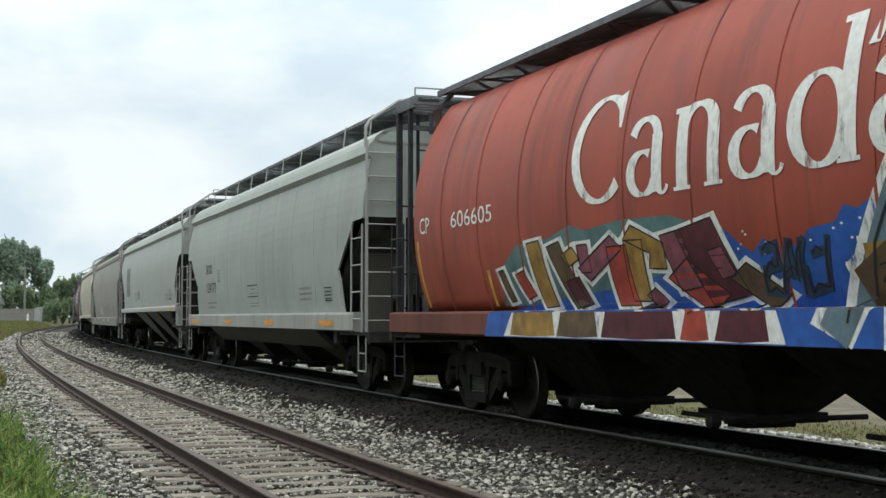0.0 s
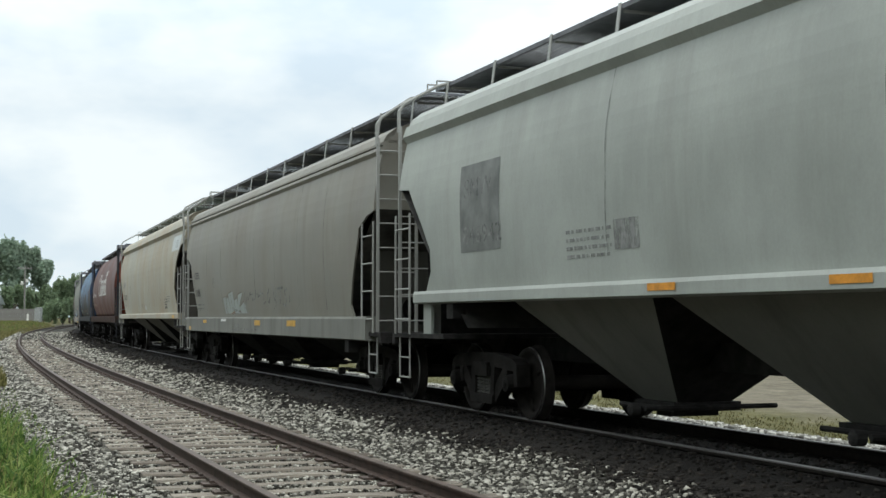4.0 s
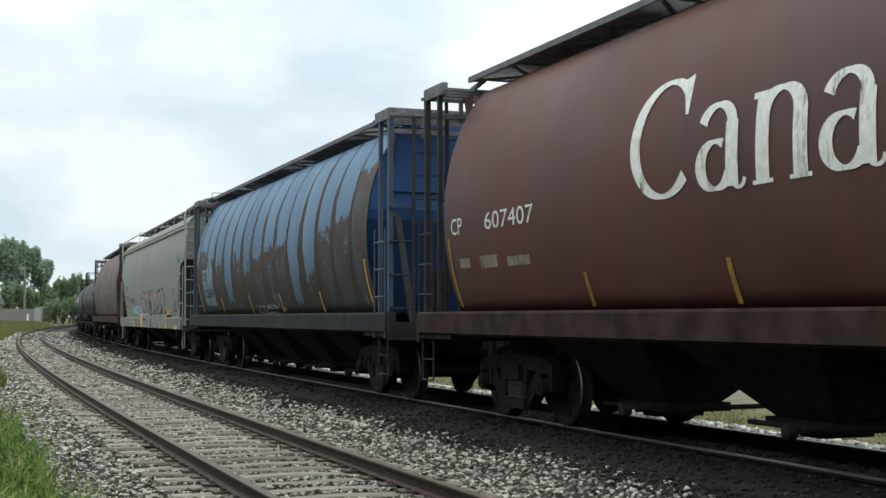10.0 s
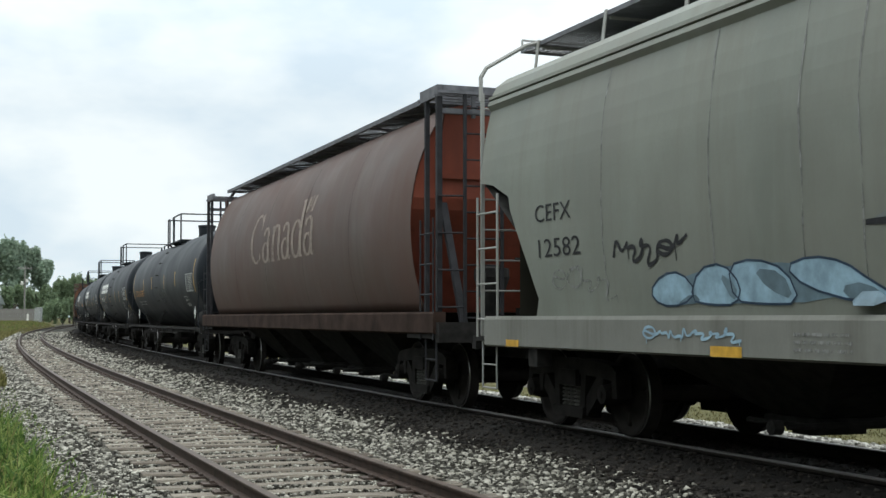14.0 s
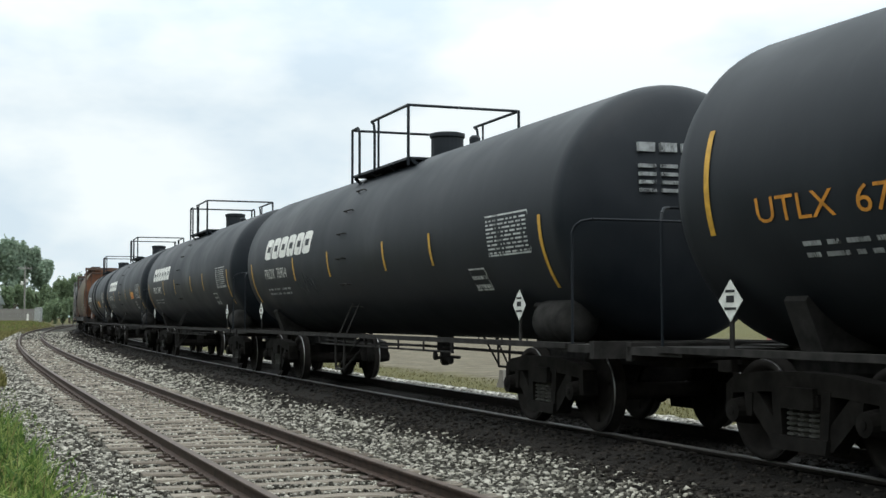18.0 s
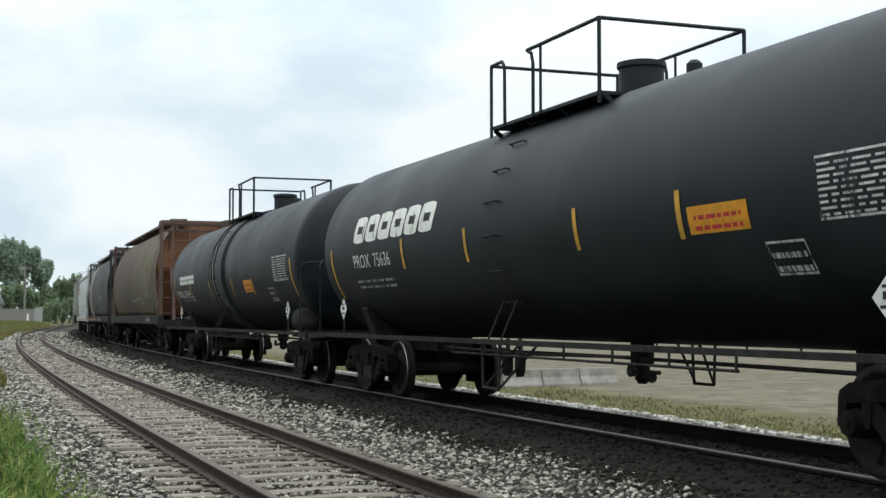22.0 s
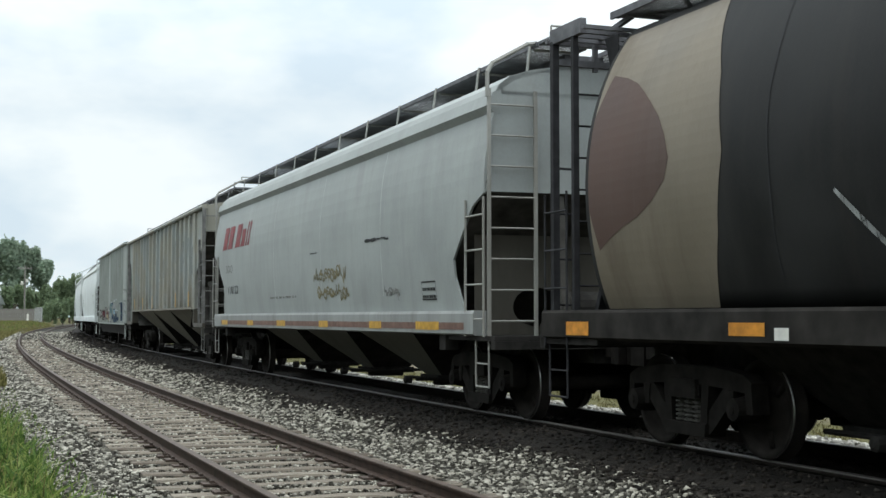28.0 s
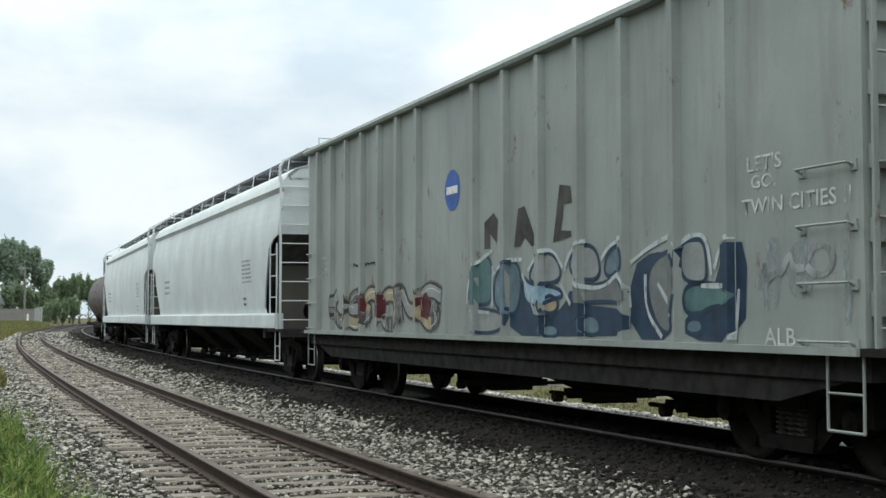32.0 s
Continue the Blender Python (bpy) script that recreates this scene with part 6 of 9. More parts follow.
def peeling_blue():
    """Blue top coat that has come off along the weld bands and, panel by panel, below an uneven line, down to brown."""
    k = Nodes("peeling_blue_paint")
    z, p = k.axis(2), k.math("MULTIPLY", k.axis(1), -1.0)
    rag = k.noise(2.2, k.coord((1, 1.3, 1.0), loc=(0, 3, 0)), 8, 0.68)
    fine = k.noise(9, None, 5, 0.65)
    heights = (2.95, 2.80, 2.52, 1.62, 2.66, 2.28, 2.5, 2.70, 2.72, 1.55, 2.05, 2.81, 2.86, 3.7, 3.7)
    steps_at = [(0.0, (0.6,) * 3)] + [((-7.45 + 1.10 * i + 8) / 16, ((h - 1) / 3,) * 3) for i, h in enumerate(heights)]
    step = k.n.new("ShaderNodeValToRGB")
    step.color_ramp.interpolation = "CONSTANT"
    e = step.color_ramp.elements
    while len(e) < len(steps_at):
        e.new(0.5)
    for stop, (at, c) in zip(e, steps_at):
        stop.position, stop.color = at, (*c, 1)
    k.l.new(k.grey(p, -8, 8), step.inputs["Fac"])
    line = k.math("ADD", k.grey(step.outputs["Color"], 0, 1, 1, 4), k.grey(rag, 0.3, 0.7, -0.22, 0.22))
    below = k.grey(k.math("SUBTRACT", line, z), -0.01, 0.015)
    left = k.grey(k.noise(1.6, k.coord((1, 1.2, 1.4), loc=(4, 9, 2)), 7, 0.7), 0.36, 0.40)
    wander = k.math("ADD", k.math("ADD", p, 7.45), k.grey(k.noise(1.9, k.coord((1, 0.4, 1.0)), 5, 0.65), 0.3, 0.7, -0.07, 0.07))
    wide = k.math("MULTIPLY", k.grey(z, 1.5, 4.2, 0.24, 0.05), k.grey(k.noise(0.9, k.coord((1, 1.1, 0.6), loc=(6, 1, 5)), 5, 0.6), 0.32, 0.62, 0.25, 1.5))
    band = k.grey(k.math("SUBTRACT", wide, k.math("PINGPONG", wander, 0.55)), 0.0, 0.02)
    under_line = k.math("SUBTRACT", line, z)
    flake = k.math("MULTIPLY", k.grey(k.noise(3.4, k.coord((1, 1.0, 1.7), loc=(5, 2, 8)), 7, 0.72), 0.60, 0.62), k.grey(under_line, 0.75, 0.25))
    lost = k.math("MAXIMUM", k.math("MULTIPLY", k.math("MULTIPLY", below, left), k.math("SUBTRACT", 1.0, flake)), band)
    film_patch = k.grey(k.noise(1.2, k.coord((1, 1.5, 0.55), loc=(3, 1, 4)), 7, 0.7), 0.44, 0.54, 0, 0.9)
    film_patch = k.math("MULTIPLY", k.math("MULTIPLY", film_patch, k.grey(under_line, 0.30, 0.52)), k.math("SUBTRACT", 1.0, band))
    lost = k.math("MAXIMUM", lost, k.grey(fine, 0.72, 0.74))
    fade = k.noise(0.6, k.coord((1, 0.7, 0.5)), 4)
    top = k.mix(k.grey(fade, 0.35, 0.65), (0.058, 0.130, 0.225), (0.105, 0.185, 0.265))
    rusty = k.mix(k.grey(k.noise(2.5, None, 6), 0.3, 0.7), (0.022, 0.013, 0.010), (0.048, 0.025, 0.018))
    grime = k.grey(k.noise(1, k.coord((1, 6, 0.4)), 5, 0.65), 0.5, 0.75, 0, 0.35)
    # grey-green tone, stronger towards the bottom and broken up by noise
    low_tone = k.math("MULTIPLY", k.grey(k.math("ADD", z, k.grey(rag, 0.3, 0.7, -0.3, 0.3)), 1.6, 2.5, 0.8, 0.0), k.grey(k.noise(0.9, k.coord((1, 0.9, 0.9), loc=(2, 0, 7)), 5, 0.6), 0.3, 0.6, 0.35, 1.0))
    brown = k.mix(film_patch, rusty, (0.040, 0.052, 0.056))
    col = k.mix(grime, k.mix(lost, top, brown), (0.05, 0.042, 0.034))
    col = k.mix(k.math("MULTIPLY", low_tone, 0.8), col, (0.024, 0.027, 0.025))
    return k.done(col, 0.6, 0, k.math("SUBTRACT", 1.0, lost), 0.3, 0.006, 0.3)


def stained_olive():
    """Brown paint under long grain and algae runs, with faded emblem colours near one end."""
    k = Nodes("grain_stained_brown_paint")
    runs = k.noise(1.0, k.coord((1, 2.6, 0.22)), 6, 0.7)
    patch = k.noise(0.5, k.coord((1, 0.7, 0.9)), 3)
    col = k.mix(k.grey(patch, 0.4, 0.65), (0.046, 0.033, 0.023), (0.076, 0.053, 0.034))
    col = k.mix(k.grey(runs, 0.5, 0.72, 0, 0.6), col, (0.078, 0.060, 0.036))
    red = k.grey(k.noise(0.8, k.coord((1, 0.9, 0.5), loc=(8, 2, 0)), 6, 0.65), 0.54, 0.7, 0, 0.5)
    col = k.mix(red, col, (0.075, 0.028, 0.02))
    col = k.mix(k.grey(k.noise(1.3, k.coord((1, 4, 0.3), loc=(5, 0, 0)), 5, 0.7), 0.55, 0.7, 0, 0.7), col, (0.03, 0.025, 0.02))
    thin = k.noise(1.0, k.coord((1, 9.0, 0.5), loc=(1, 4, 0)), 7, 0.75)
    col = k.mix(k.grey(thin, 0.52, 0.66, 0, 0.6), col, (0.105, 0.062, 0.032))
    col = k.mix(k.grey(k.noise(1.8, k.coord((1, 3.0, 0.6), loc=(9, 4, 2)), 7, 0.75), 0.52, 0.68, 0, 0.7), col, (0.022, 0.018, 0.014))
    tint = k.math("MULTIPLY", k.grey(k.axis(1), 1.0, -6.0), k.grey(k.noise(0.9, k.coord((1, 1.4, 0.6), loc=(0, 1, 2)), 6, 0.65), 0.45, 0.6, 0, 0.85))
    col = k.mix(tint, col, (0.13, 0.115, 0.055))
    return k.done(col, 0.65, 0, runs, 0.1, 0.01, 0.16)


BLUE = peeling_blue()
BLUE_END = paint("deep_blue_end_paint", (0.02, 0.08, 0.215), dirt=(0.02, 0.03, 0.05), amount=0.6, seed=7)
OLIVE = stained_olive()
CLAY = paint("dusty_clay_orange_paint", (0.215, 0.088, 0.043), dirt=(0.045, 0.028, 0.022), amount=0.85, seed=29)
SILLCOAL = plain("grimy_black_sill_paint", (0.027, 0.025, 0.023), 0.92, 0, 0.5, 2.5)
SILLBROWN = plain("grimy_brown_sill_paint", (0.038, 0.024, 0.019), 0.92, 0, 0.5, 2.5)
RUSTPOST = paint("rust_brown_post_paint", (0.10, 0.058, 0.042), dirt=(0.04, 0.028, 0.024), amount=0.7, seed=33)
SILLWHITE = paint("road_stained_white_sill_paint", (0.27, 0.28, 0.275), dirt=(0.08, 0.075, 0.065), amount=0.5, rough=0.85, seed=34)
TANPANEL = paint("tan_repaint", (0.165, 0.138, 0.10), dirt=(0.07, 0.045, 0.03), amount=0.7, seed=20, gloss=0.45)
UMBER = paint("umber_repaint", (0.072, 0.038, 0.029), amount=0.3, seed=21)
SADDLE = paint("grey_scuffed_band", (0.05, 0.053, 0.056), amount=0.3, seed=22)

# ---------------------------------------------------------------- the train
NEW_CUT = ((2.92, 0.0), (2.86, 0.37), (2.69, 0.82), (2.52, 0.87), (1.89, 1.27), (1.49, 1.49), (1.28, 1.37))
ROUND_CUT = ((3.47, 0.0), (3.43, 0.42), (3.21, 0.81), (2.96, 1.13), (2.59, 1.40), (2.17, 1.62), (1.87, 1.55), (1.41, 1.33))
RIBS = [-7.0 + 0.87 * k for k in range(7)] + [0.33 + 0.965 * k for k in range(6)] + [6.02]
CARS = [
    (-148.05, cylinder_hopper("hopper_car", "red cylindrical grain hopper with white lettering and graffiti", RED, RUSTY, SILLRED, M["grating"], first=-6.77, gap=1.235)),
    (-129.4, bowed_hopper("hopper_car", "light grey covered hopper with black lettering", GREY, M["grating"], post_mat=LADDER, sill_mat=SILLPALE, bay_mat=BAYDUST, skirt=0.74, board=0.80, half=8.45, cut=((2.85, 0.0), (2.83, 0.55), (2.70, 0.67), (2.08, 1.5), (1.9, 1.4), (1.36, 1.32)))),
    (-110.65, bowed_hopper("hopper_car", "pale grey covered hopper with a thin raised sill", GREY2, M["grating"], post_mat=LADDER, sill=(1.47, 1.62), bay_mat=BAYGREY, bulk_mat=M["under"], half=8.8, cut=((3.12, 0.0), (3.08, 0.43), (2.89, 0.63), (2.57, 0.96), (2.2, 1.27), (1.9, 1.25), (1.6, 0.98)))),
    (-91.8, bowed_hopper("hopper_car", "dusty beige covered hopper with a deep side sill", BEIGE, M["grating"], post_mat=LADDER, sill_mat=SILLGREY, bulk_mat=OLIVEGRIME, sill=(0.92, 1.28), flat_eave=False, bay_reach=6.5, cut=NEW_CUT, top=3.92, board=0.80, half=8.9, sill_half=8.6)),
    (-72.9, bowed_hopper("hopper_car", "cream covered hopper with black lettering", CREAM, M["galv"], post_mat=SILLPALE, sill=(1.24, 1.41), bay_mat=BAYCREAM, bay_reach=6.5, cut=ROUND_CUT, rear_cut=((3.1, 0.0), (2.76, 0.34), (2.11, 1.06), (1.73, 1.46), (1.41, 1.66)), end_low=3.2, top=4.02, half=9.05, sill_half=8.75)),
    (-52.9, cylinder_hopper("hopper_car", "brown cylindrical grain hopper with white lettering", BROWN, RUSTY, SILLBROWN, M["grating"], bands=False)),
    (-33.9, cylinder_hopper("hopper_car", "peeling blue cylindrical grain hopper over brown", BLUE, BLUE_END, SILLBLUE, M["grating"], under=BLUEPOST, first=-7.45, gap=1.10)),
    (-14.8, bowed_hopper("hopper_car", "grey covered hopper with grey and orange graffiti", GREY3, M["grating"], post_mat=LADDER, sill_mat=SILLGREY, bulk_mat=OLIVEGRIME, sill=(0.94, 1.28), flat_eave=False, bay_reach=6.5, cut=NEW_CUT, top=3.94, board=0.76, half=8.9, sill_half=8.7)),
    (4.5, cylinder_hopper("hopper_car", "faded brown cylindrical grain hopper with a red end", BROWN2, RUSTY, SILLBROWN, M["grating"], bands=False)),
    (23.6, tank_car("tank_car", "black tank car with worn orange lettering", TANK, rungs=(0.45, 0.05))),
    (42.2, tank_car("tank_car", "black tank car with white lettering and a scraped patch", TANK, ahead=0.22)),
    (60.3, tank_car("tank_car", "black tank car with white lettering and yellow stripes", TANK, ahead=0.20)),
    (78.52, tank_car("tank_car", "black tank car with an orange placard", TANK, ahead=0.12)),
    (96.7, tank_car("tank_car", "black tank car with a raised band round its shell", TANK, ahead=0.28, rungs=(0.45, 0.05), band=[(-0.75, 1.15, 0.035, SADDLE), (1.0, 1.2, 0.045, TANK), (-0.8, -0.45, 0.05, TANK)])),
    (115.4, cylinder_hopper("hopper_car", "stained brown cylindrical grain hopper with an orange end", OLIVE, CLAY, SILLCOAL, M["rustwalk"], bands=False, end_mat=RUSTPOST)),
    (134.9, cylinder_hopper("hopper_car", "sooty black cylindrical grain hopper with a tan panel", COAL, COAL, SILLCOAL, M["grating"], bands=False)),
    (154.22, bowed_hopper("hopper_car", "white covered hopper with red lettering and a striped sill", WHITE, M["grating"], sill_mat=SILLWHITE, post_mat=LADDER, bay_mat=BAYGREY, half=8.85, sill_half=8.6, cut=((2.80, 0.0), (2.66, 0.38), (2.03, 1.1), (1.8, 1.08), (1.36, 0.85)))),
    (173.92, ribbed_car("hopper_car", "weathered ribbed covered hopper with tan stains", TAN, 9.15, 1.54, 4.12, True, M["ladder"], [-7.33] + [-6.69 + 0.865 * k for k in range(6)] + [-1.36 + 0.98 * k for k in range(4)] + [2.51 + 0.86 * k for k in range(6)], BAYTAN)),
    (192.4, ribbed_car("freight_car", "blue-grey ribbed freight car covered in graffiti", STEEL, 7.75, 1.03, 4.22, False, STEEL, RIBS)),
    (211.9, bowed_hopper("hopper_car", "clean white covered hopper", WHITE2, M["grating"], cut=NEW_CUT, half=9.55, sill_half=9.5)),
    (232.6, bowed_hopper("hopper_car", "clean white covered hopper", WHITE2, M["grating"], cut=NEW_CUT, half=9.55, sill_half=9.5)),
    (252.0, tank_car("tank_car", "dark brown stained tank car", GUMMY)),
]
# ---------------------------------------------------------------- lettering and sprayed paint on the cars
def skin_of(side, sill_top=0.0, sill_face=1.642):
    """Half width of a car's side with its sill."""
    return lambda z, p=0.0: side(z) if z > sill_top else sill_face


def over_ribs(z, p=0.0):
    """Side of the ribbed freight car, over its posts."""
    return 1.617 if min(abs(p - r) for r in RIBS) < 0.055 else 1.545


ROUND = skin_of(round_side, 1.36, 1.622)
BOWED = skin_of(bowed_side, 1.37, 1.642)
FLAT = skin_of(flat_side)
SHELL = skin_of(tank_side)


def lay(bm, quads, face, lift):
    """Ribbons and patches given as corner lists of (p, z), laid on a car's near side; p runs from its rear to its front."""
    for q in quads:
        vs = [bm.verts.new((-face(z, p) - lift, -p, z)) for p, z in q]
        try:
            bm.faces.new(vs)
        except ValueError:
            pass


def ribbon(path, widths, close=False):
    """Quads of a stroke along a path, with a width at each point."""
    n = len(path)
    out, sides = [], []
    for i in range(n):
        a, b = path[i - 1 if close or i else 0], path[(i + 1) % n if close or i < n - 1 else n - 1]
        dx, dz = b[0] - a[0], b[1] - a[1]
        k = math.hypot(dx, dz) or 1
        w = widths if isinstance(widths, float) else widths[i]
        sides.append(((path[i][0] - dz / k * w / 2, path[i][1] + dx / k * w / 2), (path[i][0] + dz / k * w / 2, path[i][1] - dx / k * w / 2)))
    for i in range(n if close else n - 1):
        (a, b), (c, d) = sides[i], sides[(i + 1) % n]
        out.append((a, c, d, b))
    return out


def finer(path, step=0.12, close=False):
    out = []
    ends = list(zip(path, path[1:] + (path[:1] if close else [])))
    for (a, b), (c, d) in ends:
        n = max(1, int(math.hypot(c - a, d - b) / step))
        out += [(a + (c - a) * k / n, b + (d - b) * k / n) for k in range(n)]
    return out if close else out + [path[-1]]


def patch(bm, poly, face, lift):
    """A filled outline of (p, z), cut along its height so that it bends with the side."""
    flat = bm_new()
    f = flat.faces.new([flat.verts.new((p, z, 0)) for p, z in poly])
    f.normal_update()
    bmesh.ops.triangulate(flat, faces=[f])
    lo, hi = min(z for _, z in poly), max(z for _, z in poly)
    cuts = [lo + 0.11 * k for k in range(1, int((hi - lo) / 0.11) + 1)] + [1.355, 1.365]
    for c in cuts:
        bmesh.ops.bisect_plane(flat, geom=flat.verts[:] + flat.edges[:] + flat.faces[:], plane_co=(0, c, 0), plane_no=(0, 1, 0))
    if face is over_ribs:
        for c in [r + o for r in RIBS for o in (-0.08, -0.054, 0.054, 0.08)]:
            bmesh.ops.bisect_plane(flat, geom=flat.verts[:] + flat.edges[:] + flat.faces[:], plane_co=(c, 0, 0), plane_no=(1, 0, 0))
    back = {v: bm.verts.new((-face(v.co.y, v.co.x) - lift, -v.co.x, v.co.y)) for v in flat.verts}
    for f in flat.faces:
        bm.faces.new([back[v] for v in f.verts][::-1])
    flat.free()


def sprayed(car, name, mat, face, quads=(), polys=(), lift=0.006, label=""):
    bm = bm_new()
    lay(bm, quads, face, lift)
    for q in polys:
        patch(bm, q, face, lift)
    return part(name, bm, mat, car, label)


def rect(p0, p1, z0, z1, slant=0.0):
    return [(p0, z0), (p1, z0), (p1 + slant, z1), (p0 + slant, z1)]


def words(car, text, mat, face, p0, p1, z0, z1, slant=0.0, label="", lift=0.007, bold=0.0):
    """Text in the built-in font, fitted into a box on a car's side."""
    cu = bpy.data.curves.new("text", "FONT")
    cu.body, cu.offset, cu.resolution_u = text, bold, 3
    ob = bpy.data.objects.new("text", cu)
    scene.collection.objects.link(ob)
    me = bpy.data.meshes.new_from_object(ob.evaluated_get(bpy.context.evaluated_depsgraph_get()))
    bpy.data.objects.remove(ob)
    bm = bm_new()
    bm.from_mesh(me)
    bpy.data.meshes.remove(me)
    xs, ys = [v.co.x for v in bm.verts], [v.co.y for v in bm.verts]
    x0, x1, y0, y1 = min(xs), max(xs), min(ys), max(ys)
    for v in bm.verts:
        f = (v.co.y - y0) / (y1 - y0)
        v.co = (p0 + (p1 - p0) * (v.co.x - x0) / (x1 - x0) + slant * f, z0 + (z1 - z0) * f, 0)
    n = max(1, int((z1 - z0) / 0.1))
    for k in range(1, n):
        bmesh.ops.bisect_plane(bm, geom=bm.verts[:] + bm.edges[:] + bm.faces[:], plane_co=(0, z0 + (z1 - z0) * k / n, 0), plane_no=(0, 1, 0))
    for v in bm.verts:
        p, z = v.co.x, v.co.y
        v.co = (-face(z, p) - lift, -p, z)
    bmesh.ops.reverse_faces(bm, faces=bm.faces[:])
    return part("lettering", bm, mat, car, label)


def small_print(car, mat, face, p0, p1, z0, z1, rows, seed=0, label="", frame_line=False):
    """Stencilled lines too small to read, as bars."""
    rnd = random.Random(seed)
    quads = []
    h = (z1 - z0) / (rows * 2.4)
    for r in range(rows):
        z, p = z1 - (r + 0.8) * (z1 - z0) / rows, p0
        while p < p1 - 0.02:
            w = min(rnd.uniform(0.04, 0.20) * (p1 - p0), p1 - p)
            quads.append(rect(p, p + w, z - h / 2, z + h / 2))
            p += w + 0.04 * (p1 - p0)
    if frame_line:
        quads += ribbon([(p0 - 0.03, z0 - 0.02), (p1 + 0.03, z0 - 0.02), (p1 + 0.03, z1 + 0.02), (p0 - 0.03, z1 + 0.02)], 0.022, True)
    return sprayed(car, "stencil", mat, face, quads, lift=0.007, label=label)


def arc(cx, cz, rx, rz, a0, a1, thick, thin, n=22):
    """A stroke on an ellipse, thick at its sides and thin at top and foot, as in a roman letter."""
    path, widths = [], []
    for k in range(n + 1):
        a = radians(a0 + (a1 - a0) * k / n)
        path.append((cx + rx * math.cos(a), cz + rz * math.sin(a)))
        widths.append(thin + (thick - thin) * abs(math.cos(a)) ** 1.3)
    return ribbon(path, widths)


def stem(x, z0, z1, w, foot=0.05):
    n = max(2, int((z1 - z0) / 0.1))
    up = ribbon([(x, z0 + (z1 - z0) * k / n) for k in range(n + 1)], w)
    return up + ([rect(x - w / 2 - foot, x + w / 2 + foot, z0 - 0.005, z0 + 0.03)] if foot else [])


def roman_word(car, mat, face, p0, width, base, height, label, flag=True):
    """The word Canada in roman letters: thick stems, thin joins, feet; with a small flag of slanted bars."""
    xh = height * 0.68
    w = width / 5.26
    q, x = [], p0
    t = 0.175 * w
    q += arc(x + 0.56 * w, base + height * 0.5, 0.50 * w, height * 0.48, 48, 316, t, 0.045, 34)
    q += [[(x + 0.78 * w, base + height * 0.955), (x + 0.90 * w, base + height * 0.66), (x + 0.94 * w, base + height * 0.66), (x + 0.94 * w, base + height * 0.995)]]
    x += 1.10 * w
    for ch in "anada":
        if ch == "a":
            q += arc(x + 0.30 * w, base + xh * 0.29, 0.22 * w, xh * 0.27, 60, 330, t * 0.9, 0.035)
            q += arc(x + 0.32 * w, base + xh * 0.72, 0.22 * w, xh * 0.26, 0, 165, t * 0.8, 0.05)
            q += stem(x + 0.54 * w, base + 0.02, base + xh * 0.76, t, 0)
            q += arc(x + 0.63 * w, base + xh * 0.12, 0.09 * w, xh * 0.12, 180, 350, 0.05, 0.03, 8)
            x += 0.78 * w
        elif ch == "n":
            q += stem(x + 0.18 * w, base, base + xh, t) + stem(x + 0.66 * w, base, base + xh * 0.72, t)
            q += arc(x + 0.42 * w, base + xh * 0.70, 0.24 * w, xh * 0.29, 0, 165, t, 0.045)
            q += [rect(x + 0.04 * w, x + 0.2 * w, base + xh * 0.93, base + xh)]
            x += 0.88 * w
        else:
            q += arc(x + 0.38 * w, base + xh * 0.49, 0.30 * w, xh * 0.48, 0, 360, t, 0.04, 30)
            q += stem(x + 0.70 * w, base, base + height * 1.02, t, 0.04)
            q += [rect(x + 0.54 * w, x + 0.72 * w, base + height * 0.97, base + height * 1.02)]
            x += 0.92 * w
    ob = sprayed(car, "lettering", mat, face, q, lift=0.007, label=label)
    if flag:
        x = p0 + width * 0.835
        bars = [rect(x, x + 0.13, base + height * 0.76, base + height * 1.03, 0.14), rect(x + 0.19, x + 0.30, base + height * 0.80, base + height * 0.98, 0.10), rect(x + 0.30, x + 0.36, base + height * 0.84, base + height * 1.05, 0.06), rect(x + 0.38, x + 0.53, base + height * 0.76, base + height * 1.03, 0.14)]
        sprayed(car, "flag_emblem", mat, face, bars, lift=0.007)
    return ob


def maker_mark(car, mat, face, p0, p1, z0, z1, count, slant, label, gaps=()):
    """A trade mark as plain slanted blocks with slots."""
    w = (p1 - p0 - slant) / count
    for k in range(count):
        if k in gaps:
            continue
        a, b = p0 + k * w + 0.045 * w, p0 + (k + 1) * w - 0.045 * w
        t = min(0.24 * w, 0.2)
        path = finer([(a + t / 2, z0 + t / 2), (b - t / 2, z0 + t / 2), (b - t / 2, z1 - t / 2), (a + t / 2, z1 - t / 2)], 0.08, True)
        path = [(p + slant * (z - z0) / (z1 - z0), z) for p, z in path]
        sprayed(car, "mark_block", mat, face, ribbon(path, t, True), lift=0.007, label=label)


SHAPES = (
    ((0, 0, .12, 1), (.12, 1, .45, .35), (.45, .35, .8, 1), (.8, 1, 1, 0)),
    ((.1, .95, 1, 1), (.5, 1, .35, 0), (.35, 0, .85, .1)),
    ((.9, .95, .2, .9), (.2, .9, 0, .15), (0, .15, .9, 0), (.45, .5, .95, .5)),
    ((0, 0, .1, 1), (1, 1, .85, 0), (.1, .52, .9, .48)),
    ((.1, 1, 0, .1), (0, .1, .95, 0), (.95, 0, 1, .45)),
    ((.05, 0, .4, 1), (.4, 1, .95, 0), (.2, .4, .75, .4)),
    ((1, .9, .3, 1), (.3, 1, .15, .55), (.15, .55, .9, .5), (.9, .5, .8, .05), (.8, .05, 0, 0)),
)


